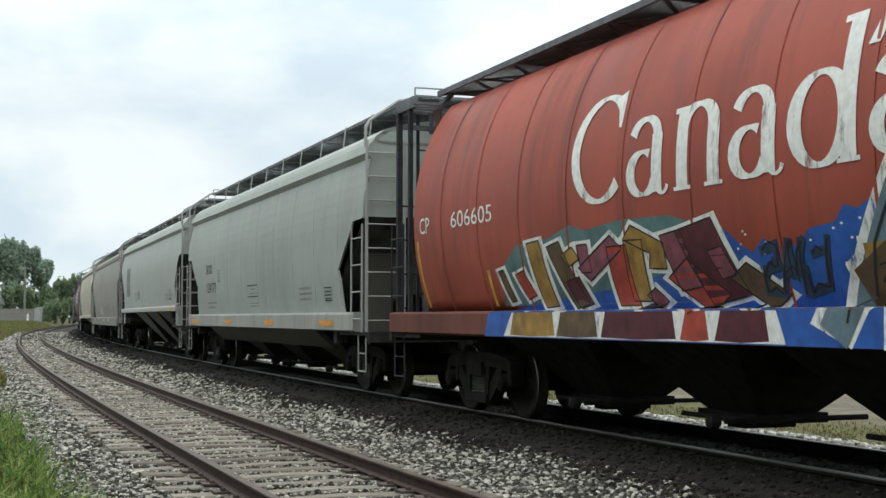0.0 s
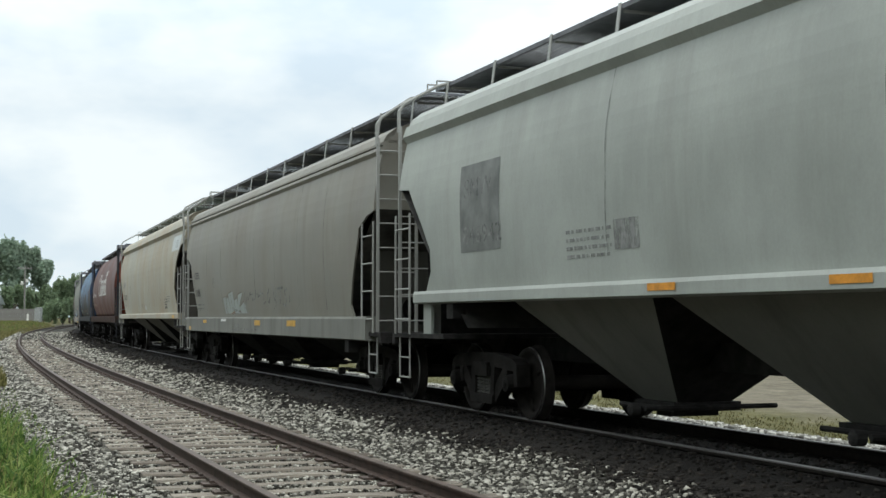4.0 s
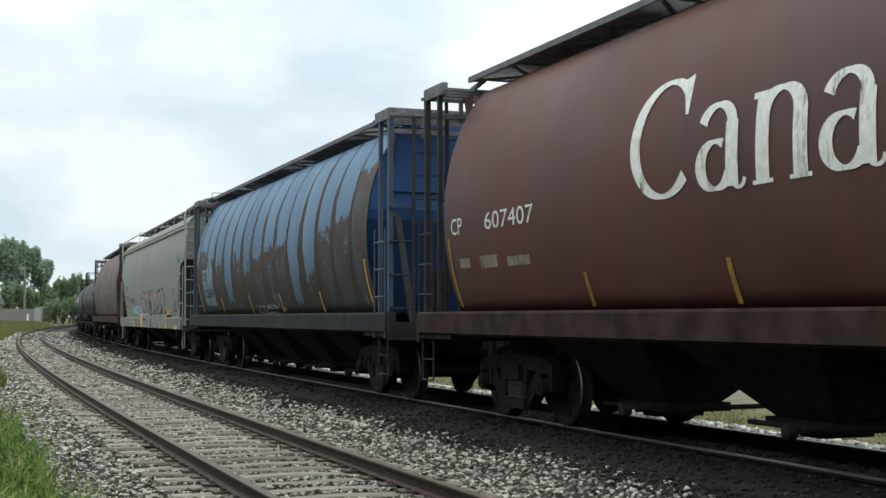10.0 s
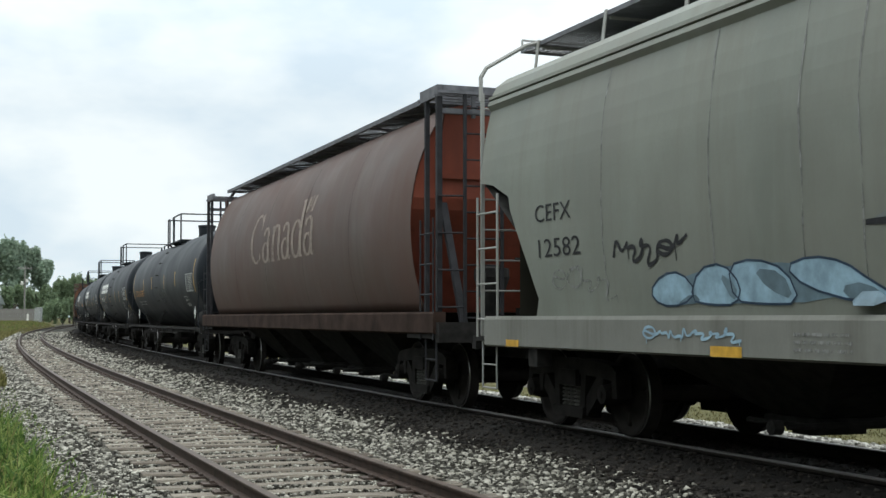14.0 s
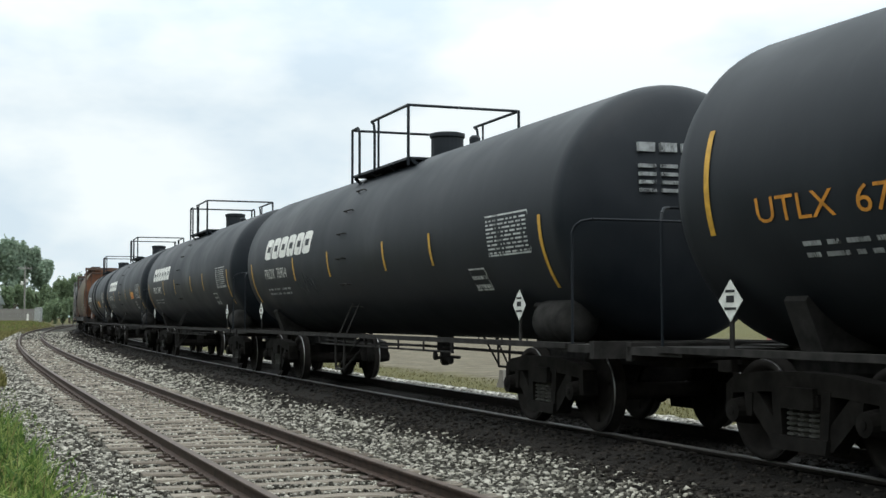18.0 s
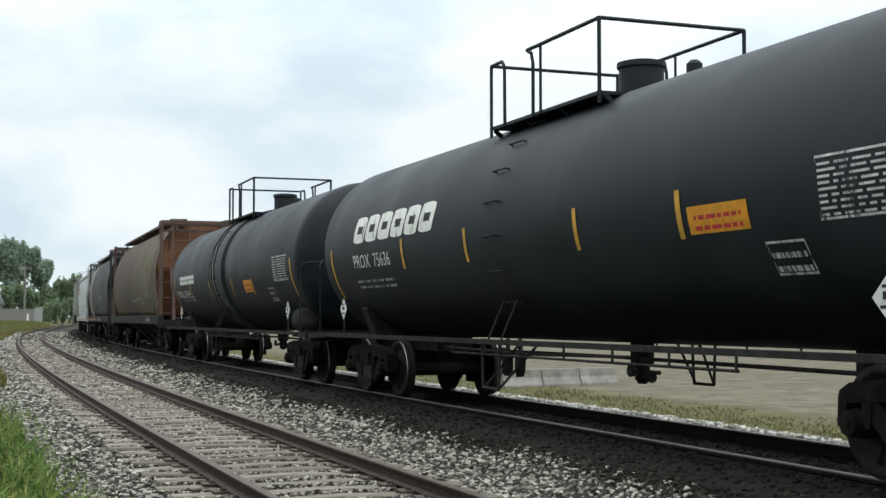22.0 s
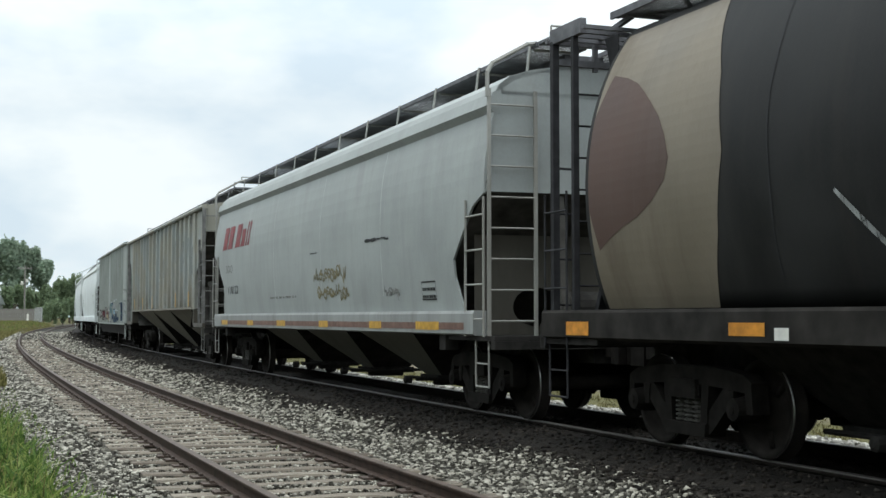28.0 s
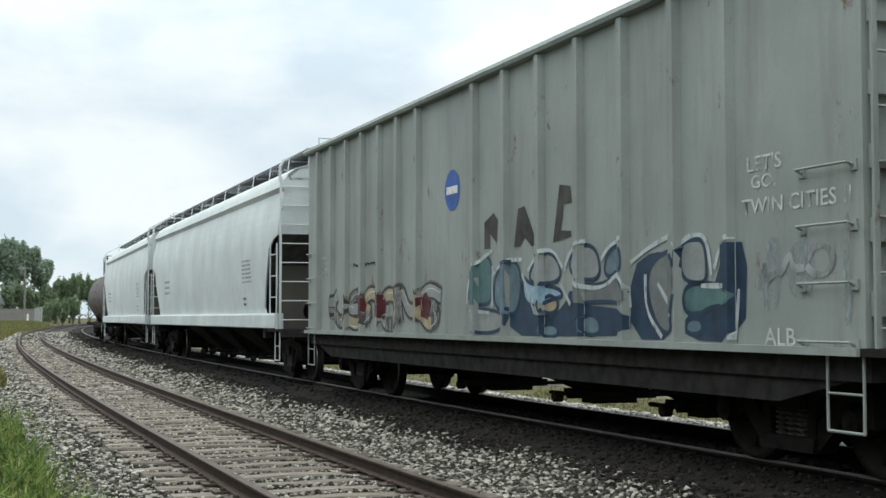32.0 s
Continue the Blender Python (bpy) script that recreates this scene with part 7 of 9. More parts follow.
def stroke_graffiti(car, face, p0, p1, z0, z1, order, seed, fills, outline, thick, line, slant=0.2, facet=None, label="sprayed letter shape"):
    """Sprayed shapes of thick, kinked strokes, each with a contour, two colours and inner lines; they spell nothing."""
    rnd = random.Random(seed)
    n = len(order)
    w = (p1 - p0 - slant) / n

    def slab(a, b, c, d, half):
        k = math.hypot(c - a, d - b) or 1
        ux, uz = (c - a) / k, (d - b) / k
        a, b, c, d = a - ux * half * 0.8, b - uz * half * 0.8, c + ux * half * 0.8, d + uz * half * 0.8
        t = rnd.uniform(0.85, 1.2)
        return [(a - uz * half, max(z0 - 0.02, b + ux * half)), (a + uz * half, max(z0 - 0.02, b - ux * half)), (c + uz * half * t, max(z0 - 0.02, d - ux * half * t)), (c - uz * half * t, max(z0 - 0.02, d + ux * half * t))]
    for i, which in enumerate(order):
        drop, size = rnd.uniform(-0.06, 0.06), rnd.uniform(0.92, 1.12)
        segs = []
        kinks = [(1 - a, b, 1 - c, d) for a, b, c, d in SHAPES[which]] + [(rnd.uniform(0, 0.4), rnd.uniform(0.2, 0.8), rnd.uniform(0.6, 1), rnd.uniform(0.2, 0.9))]
        for a, b, c, d in kinks:
            pts = []
            for u, v in ((a, b), (c, d)):
                v = max(0.0, v * size + drop)
                pts += [p0 + (i + 0.10 + 0.86 * u) * w + slant * v + rnd.uniform(-0.09, 0.09) * w, z0 + thick / 2 + v * (z1 - z0 - thick)]
            segs.append(pts)
        body = None
        for name, half, lift, mat_of in (("graffiti", thick / 2 + line, 0.0045, lambda k: outline), ("graffiti_fill", thick / 2, 0.0085, lambda k: fills[(i + k) % len(fills)])):
            groups = {}
            for k, q in enumerate(segs):
                groups.setdefault(mat_of(k), []).append((k, slab(*q, half)))
            for mat, slabs in groups.items():
                bm = bm_new()
                for k, poly in slabs:
                    patch(bm, poly, face, lift + 0.0006 * k + 0.0001 * (i % 2))
                ob = part(name, bm, mat, body or car, label if body is None else "")
            body = body or ob
        q = []
        for a, b, c, d in segs:
            off = rnd.uniform(-0.3, 0.3) * thick
            q += ribbon(finer([(a + off, b), ((a + c) / 2 + off, (b + d) / 2 + 0.05), (c - off, d)], 0.1), rnd.uniform(0.012, 0.03))
        sprayed(body, "graffiti_line", facet or outline, face, q, lift=0.0125)


LOOPS = [[(0.12, 1.0), (0.05, 0.3), (0.4, -0.05), (0.85, 0.2), (0.9, 0.8), (0.7, 1.0)],
         [(0.9, 0.9), (0.5, 1.05), (0.1, 0.8), (0.2, 0.5), (0.75, 0.55), (0.95, 0.25), (0.6, -0.04), (0.1, 0.0)],
         [(0.08, -0.02), (0.0, 0.7), (0.3, 1.05), (0.75, 0.95), (0.95, 0.65), (0.5, 0.45), (0.85, 0.2), (0.95, -0.02)],
         [(0.95, 0.75), (0.6, 1.06), (0.1, 0.85), (0.0, 0.3), (0.3, -0.06), (0.8, 0.05), (0.95, 0.35), (0.55, 0.45)],
         [(0.1, 0.0), (0.05, 0.9), (0.2, 1.0), (0.5, 0.45), (0.8, 0.5), (0.9, 1.05), (0.95, 0.0)],
         [(0.0, 0.85), (0.5, 1.08), (0.95, 0.8), (0.85, 0.2), (0.45, -0.05), (0.1, 0.25), (0.35, 0.55)]]


def round_graffiti(car, face, p0, p1, z0, z1, seed, fills, outline, haze, thick, line=0.05):
    """Sprayed shapes of thick rounded strokes: a pale haze, a dark contour, two fill colours and thin highlights; they spell nothing."""
    rnd = random.Random(seed)
    n = len(LOOPS)
    w = (p1 - p0) / n

    def band(path, half, lift, mat, parent, name, label=""):
        quads = ribbon(path, half * 2.0)
        poly = [q[0] for q in quads] + [quads[-1][1], quads[-1][2]] + [q[3] for q in quads[::-1]]
        return sprayed(parent, name, mat, face, (), [[(a, max(z0 - 0.05, b)) for a, b in poly]], lift, label)
    for i, shape in enumerate(LOOPS):
        flip = i % 3 != 1
        pts = [(p0 + (i - 0.04 + 1.04 * (1 - a if flip else a) + rnd.uniform(-0.03, 0.03)) * w, z0 + thick * 0.5 + (b + rnd.uniform(-0.08, 0.10)) * (z1 - z0 - thick)) for a, b in shape]
        for _ in range(2):
            pts = [pts[0]] + [((a * 3 + c) / 4, (b * 3 + d) / 4) if e == 0 else ((a + c * 3) / 4, (b + d * 3) / 4) for (a, b), (c, d) in zip(pts, pts[1:]) for e in (0, 1)] + [pts[-1]]
        body = band(pts, thick / 2 + line * 1.7, 0.0052 + 0.0003 * (i % 2), haze, car, "graffiti", "sprayed letter shape with a pale haze")
        band(pts, thick / 2 + line, 0.0070 + 0.0003 * (i % 2), outline, body, "graffiti_contour")
        m = len(pts)
        for k in range(3):
            band(pts[m * k // 3:min(m, m * (k + 1) // 3 + 1)], thick / 2 - line * 0.3, 0.0086 + 0.0004 * k, fills[(i + k) % len(fills)], body, "graffiti_fill")
        q = ribbon([(a + thick * 0.2, b + 0.03) for a, b in pts[2:m // 2]], line * 0.32) + ribbon([(a - thick * 0.1, b - 0.05) for a, b in pts[m * 2 // 3:m - 2]], line * 0.3)
        sprayed(body, "graffiti_line", M["white"], face, q, lift=0.0115)


def scribble(car, mat, face, p0, p1, z0, z1, loops, seed, width=0.035, label="thin sprayed scribble"):
    """A hand-drawn flourish: one unbroken line of kinks and loops of uneven height, with runs; it spells nothing."""
    rnd = random.Random(seed * 7 + loops)
    step = (p1 - p0) / loops
    pts = []
    for k in range(loops):
        p, hi, lo = p0 + k * step, rnd.uniform(0.6, 1.0), rnd.uniform(0.0, 0.35)
        turn = rnd.random()
        if turn < 0.4:
            pts += [(p, lo), (p + rnd.uniform(0.1, 0.5) * step, hi), (p + rnd.uniform(0.2, 0.6) * step, lo + 0.1), (p + 0.9 * step, rnd.uniform(0.3, 0.7))]
        elif turn < 0.75:
            pts += [(p + 0.5 * step + 0.55 * step * math.cos(a), (hi + lo) / 2 + (hi - lo) * 0.45 * math.sin(a)) for a in (3.4, 2.2, 1.0, -0.2, -1.4, -2.6, -3.6)]
        else:
            pts += [(p + 0.1 * step, hi), (p - 0.2 * step, 0.5), (p + 0.7 * step, 0.55), (p + 0.2 * step, lo), (p + step, lo + 0.15)]
    for _ in range(2):
        pts = [pts[0]] + [((a * 3 + c) / 4, (b * 3 + d) / 4) if i == 0 else ((a + c * 3) / 4, (b + d * 3) / 4) for (a, b), (c, d) in zip(pts, pts[1:]) for i in (0, 1)] + [pts[-1]]
    pts = [(a, z0 + (z1 - z0) * b) for a, b in pts]
    q = ribbon(pts, [width * (0.65 + 0.5 * abs(math.sin(i * 0.37 + seed))) for i in range(len(pts))])
    for _ in range(loops // 2):
        a, b = pts[rnd.randrange(len(pts))]
        q += ribbon([(a, b), (a + 0.01, b - rnd.uniform(0.1, 0.45) * (z1 - z0))], width * 0.4)
    return sprayed(car, "scribble", mat, face, q, lift=0.008, label=label)


def reflectors(car, mat, spots, face=lambda z, p=0.0: 1.642, label="orange reflector"):
    for p0, p1, z0, z1 in spots:
        sprayed(car, "reflector", mat, face, [rect(p0, p1, z0, z1)], lift=0.005, label=label)


def seams(car, face, ps, z0, z1, seed, mat=None):
    """Dirt that has gathered along the weld seams and runs down from them."""
    rnd = random.Random(seed)
    for p in ps:
        top, low = z1 + 0.05, z0 + rnd.uniform(-0.06, 0.25)
        n = 14
        path = [(p + 0.012 * math.sin(k * 0.9 + seed + p), top + (low - top) * k / n) for k in range(n + 1)]
        sprayed(car, "seam_stain", mat or M["seamdirt"], face, ribbon(path, [rnd.uniform(0.012, 0.026) for _ in path]), lift=0.0045)


def eased(path, times=2, ring=False):
    """Cuts the corners of a path, or of a closed outline."""
    if ring:
        for _ in range(times):
            path = [((a * 3 + c) / 4, (b * 3 + d) / 4) if i == 0 else ((a + c * 3) / 4, (b + d * 3) / 4) for (a, b), (c, d) in zip(path, path[1:] + path[:1]) for i in (0, 1)]
        return path
    for _ in range(times):
        path = [path[0]] + [((a * 3 + c) / 4, (b * 3 + d) / 4) if i == 0 else ((a + c * 3) / 4, (b + d * 3) / 4) for (a, b), (c, d) in zip(path, path[1:]) for i in (0, 1)] + [path[-1]]
    return path


def grown(poly, by=1.16):
    """An outline made larger about its middle."""
    cp, cz = sum(p for p, _ in poly) / len(poly), sum(z for _, z in poly) / len(poly)
    return [(cp + (p - cp) * by, max(1.39, cz + (z - cz) * by)) for p, z in poly]


def line_work(car, mat, face, paths, width, label="thin sprayed line", lift=0.008, ease=2):
    """Hand-sprayed lines, each a part; uneven in width."""
    for k, path in enumerate(paths):
        pts = eased(path, ease) if ease else finer(path, 0.1)
        sprayed(car, "spray_line", mat, face, ribbon(pts, [width * (0.75 + 0.35 * abs(math.sin(i * 0.43 + k))) for i in range(len(pts))]), lift=lift, label=label)


def fat_strokes(car, face, strokes, outline, line, rim=None, label="sprayed letter shape", low=1.07, wide=2.0):
    """Bulky strokes (path, width, paint), broader along the car than high, each over a contour and edged with a thin rim."""
    def shape(path, w):
        quads = ribbon([(p / wide, z) for p, z in path], w)
        poly = [q[0] for q in quads] + [quads[-1][1], quads[-1][2]] + [q[3] for q in quads[::-1]]
        return [(p * wide, max(low, z)) for p, z in poly]
    for k, (path, w, mat) in enumerate(strokes):
        (a, b), (c, d) = path[0], path[1]
        n = math.hypot((c - a) / wide, d - b) or 1
        longer = [(a - (c - a) / n * line, b - (d - b) / n * line)] + path[1:]
        (a, b), (c, d) = path[-1], path[-2]
        n = math.hypot((c - a) / wide, d - b) or 1
        longer[-1] = (a - (c - a) / n * line, b - (d - b) / n * line)
        body = sprayed(car, "graffiti", outline, face, (), [shape(longer, w + 2 * line)], 0.0045 + 0.00004 * k, label)
        inner = shape(path, w)
        sprayed(body, "graffiti_fill", mat, face, (), [inner], 0.0085 + 0.00008 * k)
        if rim:
            sprayed(body, "graffiti_rim", rim, face, ribbon(finer(inner, 0.1, True), 0.016, True), lift=0.0112)


PLACARDS = ((6.82, 1.43, 0.185), (-7.27, 1.43, 0.185))                               # along the car, height, half diagonal


def decorate():
    car = [c for _, c in CARS]
    # red hopper
    roman_word(car[0], M["white"], ROUND, -2.89, 5.58, 2.43, 1.10, "worn white lettering")
    words(car[0], "CP", M["white"], ROUND, -7.55, -7.18, 2.42, 2.64)
    words(car[0], "606605", M["white"], ROUND, -6.38, -5.04, 2.44, 2.65)
    blue = [(-5.2, 1.06), (4.6, 1.06), (4.5, 2.45), (3.2, 2.62), (2.6, 2.40), (1.98, 2.23), (1.65, 2.08), (1.5, 2.12), (1.36, 2.0), (1.04, 1.97), (0.9, 1.86), (0.68, 1.83), (0.43, 1.93), (0.25, 1.82), (0.12, 1.88), (-0.13, 2.05), (-0.5, 1.8), (-1.9, 1.6), (-4.6, 1.40), (-5.1, 1.33)]
    sprayed(car[0], "graffiti", M["blue"], ROUND, (), [blue], 0.0040, "blue sprayed ground of the graffiti")
    sprayed(car[0], "graffiti", M["teal"], ROUND, (), [[(-5.1, 1.42), (-0.2, 1.42), (-0.1, 2.02), (-1.0, 2.22), (-1.9, 2.24), (-2.7, 2.18), (-3.0, 2.26), (-3.6, 2.14), (-4.4, 2.12), (-4.95, 1.85)]], 0.0036, "blue-green sprayed haze of the graffiti")
    fat_strokes(car[0], ROUND, [
        ([(-4.95, 1.84), (-4.78, 1.47)], 0.08, M["umber"]), ([(-4.44, 1.80), (-4.23, 1.51)], 0.13, M["scarlet"]), ([(-3.95, 2.13), (-3.79, 1.40)], 0.17, M["ochre"]),
        ([(-3.45, 2.08), (-3.05, 1.40)], 0.17, M["umber"]), ([(-3.14, 1.99), (-3.00, 1.86)], 0.16, M["ochre"]), ([(-3.12, 1.69), (-2.95, 1.40)], 0.17, M["maroon"]),
        ([(-2.77, 2.04), (-2.76, 1.75)], 0.12, M["plum"]), ([(-2.82, 1.73), (-2.03, 2.03)], 0.18, M["plum"]), ([(-2.04, 1.99), (-2.03, 1.40)], 0.20, M["scarlet"])], M["white"], 0.042, M["black"])
    fat_strokes(car[0], ROUND, [
        ([(-1.70, 2.03), (-1.75, 1.44)], 0.18, M["ochre"]), ([(-1.79, 2.11), (-1.27, 1.93), (-1.31, 1.74)], 0.16, M["ochre"]), ([(-1.55, 1.53), (-1.37, 1.40)], 0.12, M["plum"]),
        ([(-0.98, 1.73), (-0.40, 1.40)], 0.25, M["scarlet"]), ([(-1.00, 2.06), (-0.80, 1.54)], 0.19, M["plum"]), ([(-0.60, 2.11), (-0.22, 1.43)], 0.32, M["maroon"]),
        ([(-0.31, 1.88), (-0.16, 1.63)], 0.12, M["plum"]), ([(-0.01, 1.68), (0.50, 1.40)], 0.19, M["umber"])], M["white"], 0.042, M["black"])
    sprayed(car[0], "graffiti", M["white"], ROUND, (), [[(-4.62, 1.07), (0.85, 1.07), (0.72, 1.34), (-4.4, 1.34)]], 0.0048, "white sprayed band on the sill")
    for p0, p1, mat in ((-4.40, -3.30, M["ochre"]), (-3.18, -2.32, M["umber"]), (-2.18, -0.82, M["maroon"]), (-0.68, -0.28, M["scarlet"]), (-0.12, 0.60, M["maroon"])):
        sprayed(car[0], "graffiti", mat, ROUND, (), [[(p0 - 0.04, 1.085), ((p0 + p1) / 2, 1.072), (p1 + 0.03, 1.09), (p1 - 0.03, 1.34), (p0 + 0.05, 1.34)]], 0.0056, "sprayed letter foot on the sill")
    rnd = random.Random(17)
    for _ in range(60):
        p, z = rnd.uniform(-0.2, 4.4), rnd.uniform(1.4, 2.0)
        sprayed(car[0], "spray_dot", M["white"], ROUND, [rect(p, p + 0.03, z, z + 0.018)], lift=0.006)
    stroke_graffiti(car[0], ROUND, 0.25, 1.25, 1.42, 1.86, (6, 0, 4), 6, [M["navy"]], M["navy"], 0.07, 0.004, 0.1, M["black"])
    stroke_graffiti(car[0], ROUND, 1.35, 4.6, 1.07, 2.42, (5, 6, 0), 12, [M["umber"], M["slate"], M["ochre"]], M["white"], 0.34, 0.08, 0.2, M["black"])
    for p, z0, z1 in ((-7.66, 1.42, 2.33), (-5.33, 1.42, 1.86), (7.6, 1.42, 2.2)):
        sprayed(car[0], "reflector", M["yellow"], ROUND, ribbon(finer([(p, z0), (p, z1)]), 0.075), lift=0.006, label="yellow reflector stripe")
    seams(car[0], ROUND, [-6.77 + 1.235 * k for k in range(12)], 1.5, 4.1, 1, M["weldred"])
    # light grey hopper
    words(car[1], "SOO", M["black"], BOWED, -5.6, -4.76, 2.38, 2.62)
    words(car[1], "124177", M["black"], BOWED, -5.57, -4.28, 1.91, 2.15)
    small_print(car[1], M["smoke"], BOWED, -3.99, -3.71, 2.18, 2.41, 3, 1, "small boxed stencil", True)
    small_print(car[1], M["smoke"], BOWED, -5.48, -4.35, 1.52, 1.74, 2, 2)
    sprayed(car[1], "stencil_box", M["black"], BOWED, ribbon([(-0.52, 1.74), (0.55, 1.74), (0.55, 1.98), (-0.52, 1.98)], 0.022, True), lift=0.007, label="black stencilled box")
    small_print(car[1], M["black"], BOWED, -0.2, 0.25, 1.89, 1.93, 1, 3)
    small_print(car[1], M["smoke"], BOWED, -0.38, 0.42, 1.79, 1.85, 1, 13)
    small_print(car[1], M["smoke"], BOWED, -0.37, 0.56, 1.52, 1.64, 2, 4)
    small_print(car[1], M["black"], BOWED, 6.02, 6.44, 1.60, 1.78, 3, 5, "black consolidated stencil", True)
    small_print(car[1], M["smoke"], BOWED, 4.2, 5.1, 1.6, 1.9, 3, 6)
    reflectors(car[1], M["orange"], [(-7.47, -6.5, 1.14, 1.24), (-2.88, -1.9, 1.14, 1.24), (1.5, 2.4, 1.14, 1.24), (5.95, 6.9, 1.14, 1.24)])
    seams(car[1], BOWED, [-4.4 + 1.63 * k for k in range(8)], 1.5, 3.8, 2, M["smoke"])
    # pale grey hopper
    words(car[2], "SMW", M["smoke"], BOWED, -6.25, -5.35, 2.78, 3.02)
    sprayed(car[2], "repaint_patch", M["dullpatch"], BOWED, (), [rect(-6.4, -5.15, 2.1, 3.2)], 0.004, "darkened square repaint patch")
    words(car[2], "846942", M["smoke"], BOWED, -6.3, -5.1, 2.2, 2.42)
    small_print(car[2], M["smoke"], BOWED, -3.4, -2.4, 1.9, 2.25, 4, 7)
    sprayed(car[2], "stencil_block", M["smoke"], BOWED, [rect(-2.35, -1.85, 1.95, 2.25)])
    small_print(car[2], M["black"], BOWED, 6.3, 6.7, 1.86, 2.1, 3, 8, "black consolidated stencil", True)
    small_print(car[2], M["smoke"], BOWED, 5.35, 6.1, 1.83, 2.05, 3, 9)
    small_print(car[2], M["smoke"], BOWED, 6.8, 7.1, 1.95, 2.06, 1, 10)
    reflectors(car[2], M["orange"], [(-1.6, -1.1, 1.53, 1.60), (1.08, 1.57, 1.53, 1.60), (3.98, 4.55, 1.53, 1.60), (6.5, 7.5, 1.52, 1.60)])
    seams(car[2], BOWED, [-2.5, 1.7, 4.4], 1.9, 3.8, 3, M["smoke"])
    # beige hopper
    words(car[3], "CEFX", M["black"], BOWED, -7.45, -6.78, 2.30, 2.48)
    words(car[3], "11081", M["black"], BOWED, -7.39, -6.72, 1.84, 2.03)
    small_print(car[3], M["smoke"], BOWED, -7.3, -6.3, 1.5, 1.7, 2, 11)
    words(car[3], "F", M["smoke"], BOWED, -4.82, -4.68, 2.10, 2.20)
    sprayed(car[3], "boxed_stencil", M["smoke"], BOWED, ribbon([(-4.9, 2.04), (-4.6, 2.04), (-4.6, 2.25), (-4.9, 2.25)], 0.02, True))
    sprayed(car[3], "graffiti", M["palesilver"], BOWED, (), [[(-3.60, 1.75), (-3.29, 1.79), (-3.23, 1.73), (-2.90, 1.76), (-2.97, 1.84), (-2.35, 1.90), (-2.26, 1.69), (-1.90, 1.73), (-1.78, 1.81), (-1.50, 1.83), (-1.18, 1.87), (-1.68, 1.52), (-1.12, 1.65), (-0.80, 1.38), (-3.39, 1.38)]], 0.006, "pale silver sprayed letters")
    for poly in ([(-3.18, 1.77), (-3.01, 1.84), (-2.91, 1.77)], [(-1.85, 1.43), (-1.63, 1.45), (-1.51, 1.38)], [(-1.97, 1.58), (-1.78, 1.81), (-1.82, 1.68)]):
        sprayed(car[3], "graffiti", M["umber"], BOWED, (), [poly], 0.0075, "red-brown sprayed shade")
    line_work(car[3], M["umber"], BOWED, [[(-3.43, 1.38), (-3.66, 1.56), (-3.62, 1.75), (-3.29, 1.80)], [(-3.29, 1.79), (-3.18, 1.60), (-3.08, 1.47)], [(-3.33, 1.53), (-3.06, 1.38)], [(-3.01, 1.84), (-2.35, 1.91), (-2.26, 1.71), (-2.17, 1.50)], [(-2.91, 1.78), (-2.83, 1.64), (-2.73, 1.47)], [(-2.62, 1.82), (-2.60, 1.68), (-2.50, 1.51), (-2.21, 1.38)], [(-2.27, 1.69), (-1.90, 1.73), (-1.78, 1.81), (-1.50, 1.84), (-1.18, 1.87), (-1.42, 1.71), (-1.69, 1.52), (-1.12, 1.65), (-1.02, 1.50), (-0.80, 1.38)]], 0.022, ease=0, lift=0.009)
    line_work(car[3], M["smoke"], BOWED, [[(-2.34, 1.48), (-1.95, 1.45)], [(-2.35, 1.44), (-2.07, 1.43)], [(-2.32, 1.39), (-2.08, 1.38)], [(-0.89, 1.88), (-0.99, 1.60)], [(-1.12, 1.67), (-1.04, 1.79), (-0.89, 1.88)], [(-0.86, 1.64), (-0.95, 1.47)], [(-0.86, 1.73), (-0.77, 1.72)]], 0.022, ease=0)
    for p in (-6.95, -6.55, -5.95):
        line_work(car[3], M["seamdirt"], BOWED, [[(p, 2.1), (p + 0.05, 1.8), (p + 0.02, 1.45)]], 0.02, "thin brown drip")
    line_work(car[3], M["smoke"], BOWED, [[(1.88, 1.92), (1.95, 1.54), (2.16, 1.84)], [(2.27, 1.72), (2.25, 1.56)], [(2.21, 1.86), (2.75, 1.87)], [(2.52, 1.97), (2.44, 1.55)], [(3.07, 1.84), (2.82, 1.81), (3.01, 1.65), (2.88, 1.5), (2.66, 1.55)], [(3.3, 1.76), (3.22, 1.58)], [(1.52, 1.87), (1.27, 1.73), (1.42, 1.55), (1.54, 1.7)]], 0.045)
    scribble(car[3], M["smoke"], BOWED, -0.9, 1.2, 1.55, 2.0, 4, 4, 0.03)
    reflectors(car[3], M["yellow"], [(-8.05, -7.75, 0.95, 1.05), (-5.86, -5.35, 1.15, 1.23), (0.45, 1.0, 1.12, 1.23), (3.4, 4.1, 1.12, 1.23)], lambda z, p=0.0: 1.642, "yellow reflector")
    sprayed(car[3], "sill_label", M["white"], BOWED, [rect(-3.38, -2.75, 1.20, 1.25)])
    small_print(car[3], M["smoke"], BOWED, -1.06, 0.75, 1.02, 1.07, 1, 12)
    small_print(car[3], M["smoke"], BOWED, -2.0, -1.2, 1.0, 1.18, 3, 13)
    seams(car[3], BOWED, [-7.62 + 1.935 * k for k in range(8)], 1.4, 3.9, 4)
    # cream hopper
    words(car[4], "CEFX", M["navy"], BOWED, -7.75, -6.85, 2.48, 2.67)
    words(car[4], "13530", M["black"], BOWED, -7.65, -6.42, 1.98, 2.18)
    small_print(car[4], M["smoke"], BOWED, -7.75, -6.3, 1.76, 1.84, 1, 14)
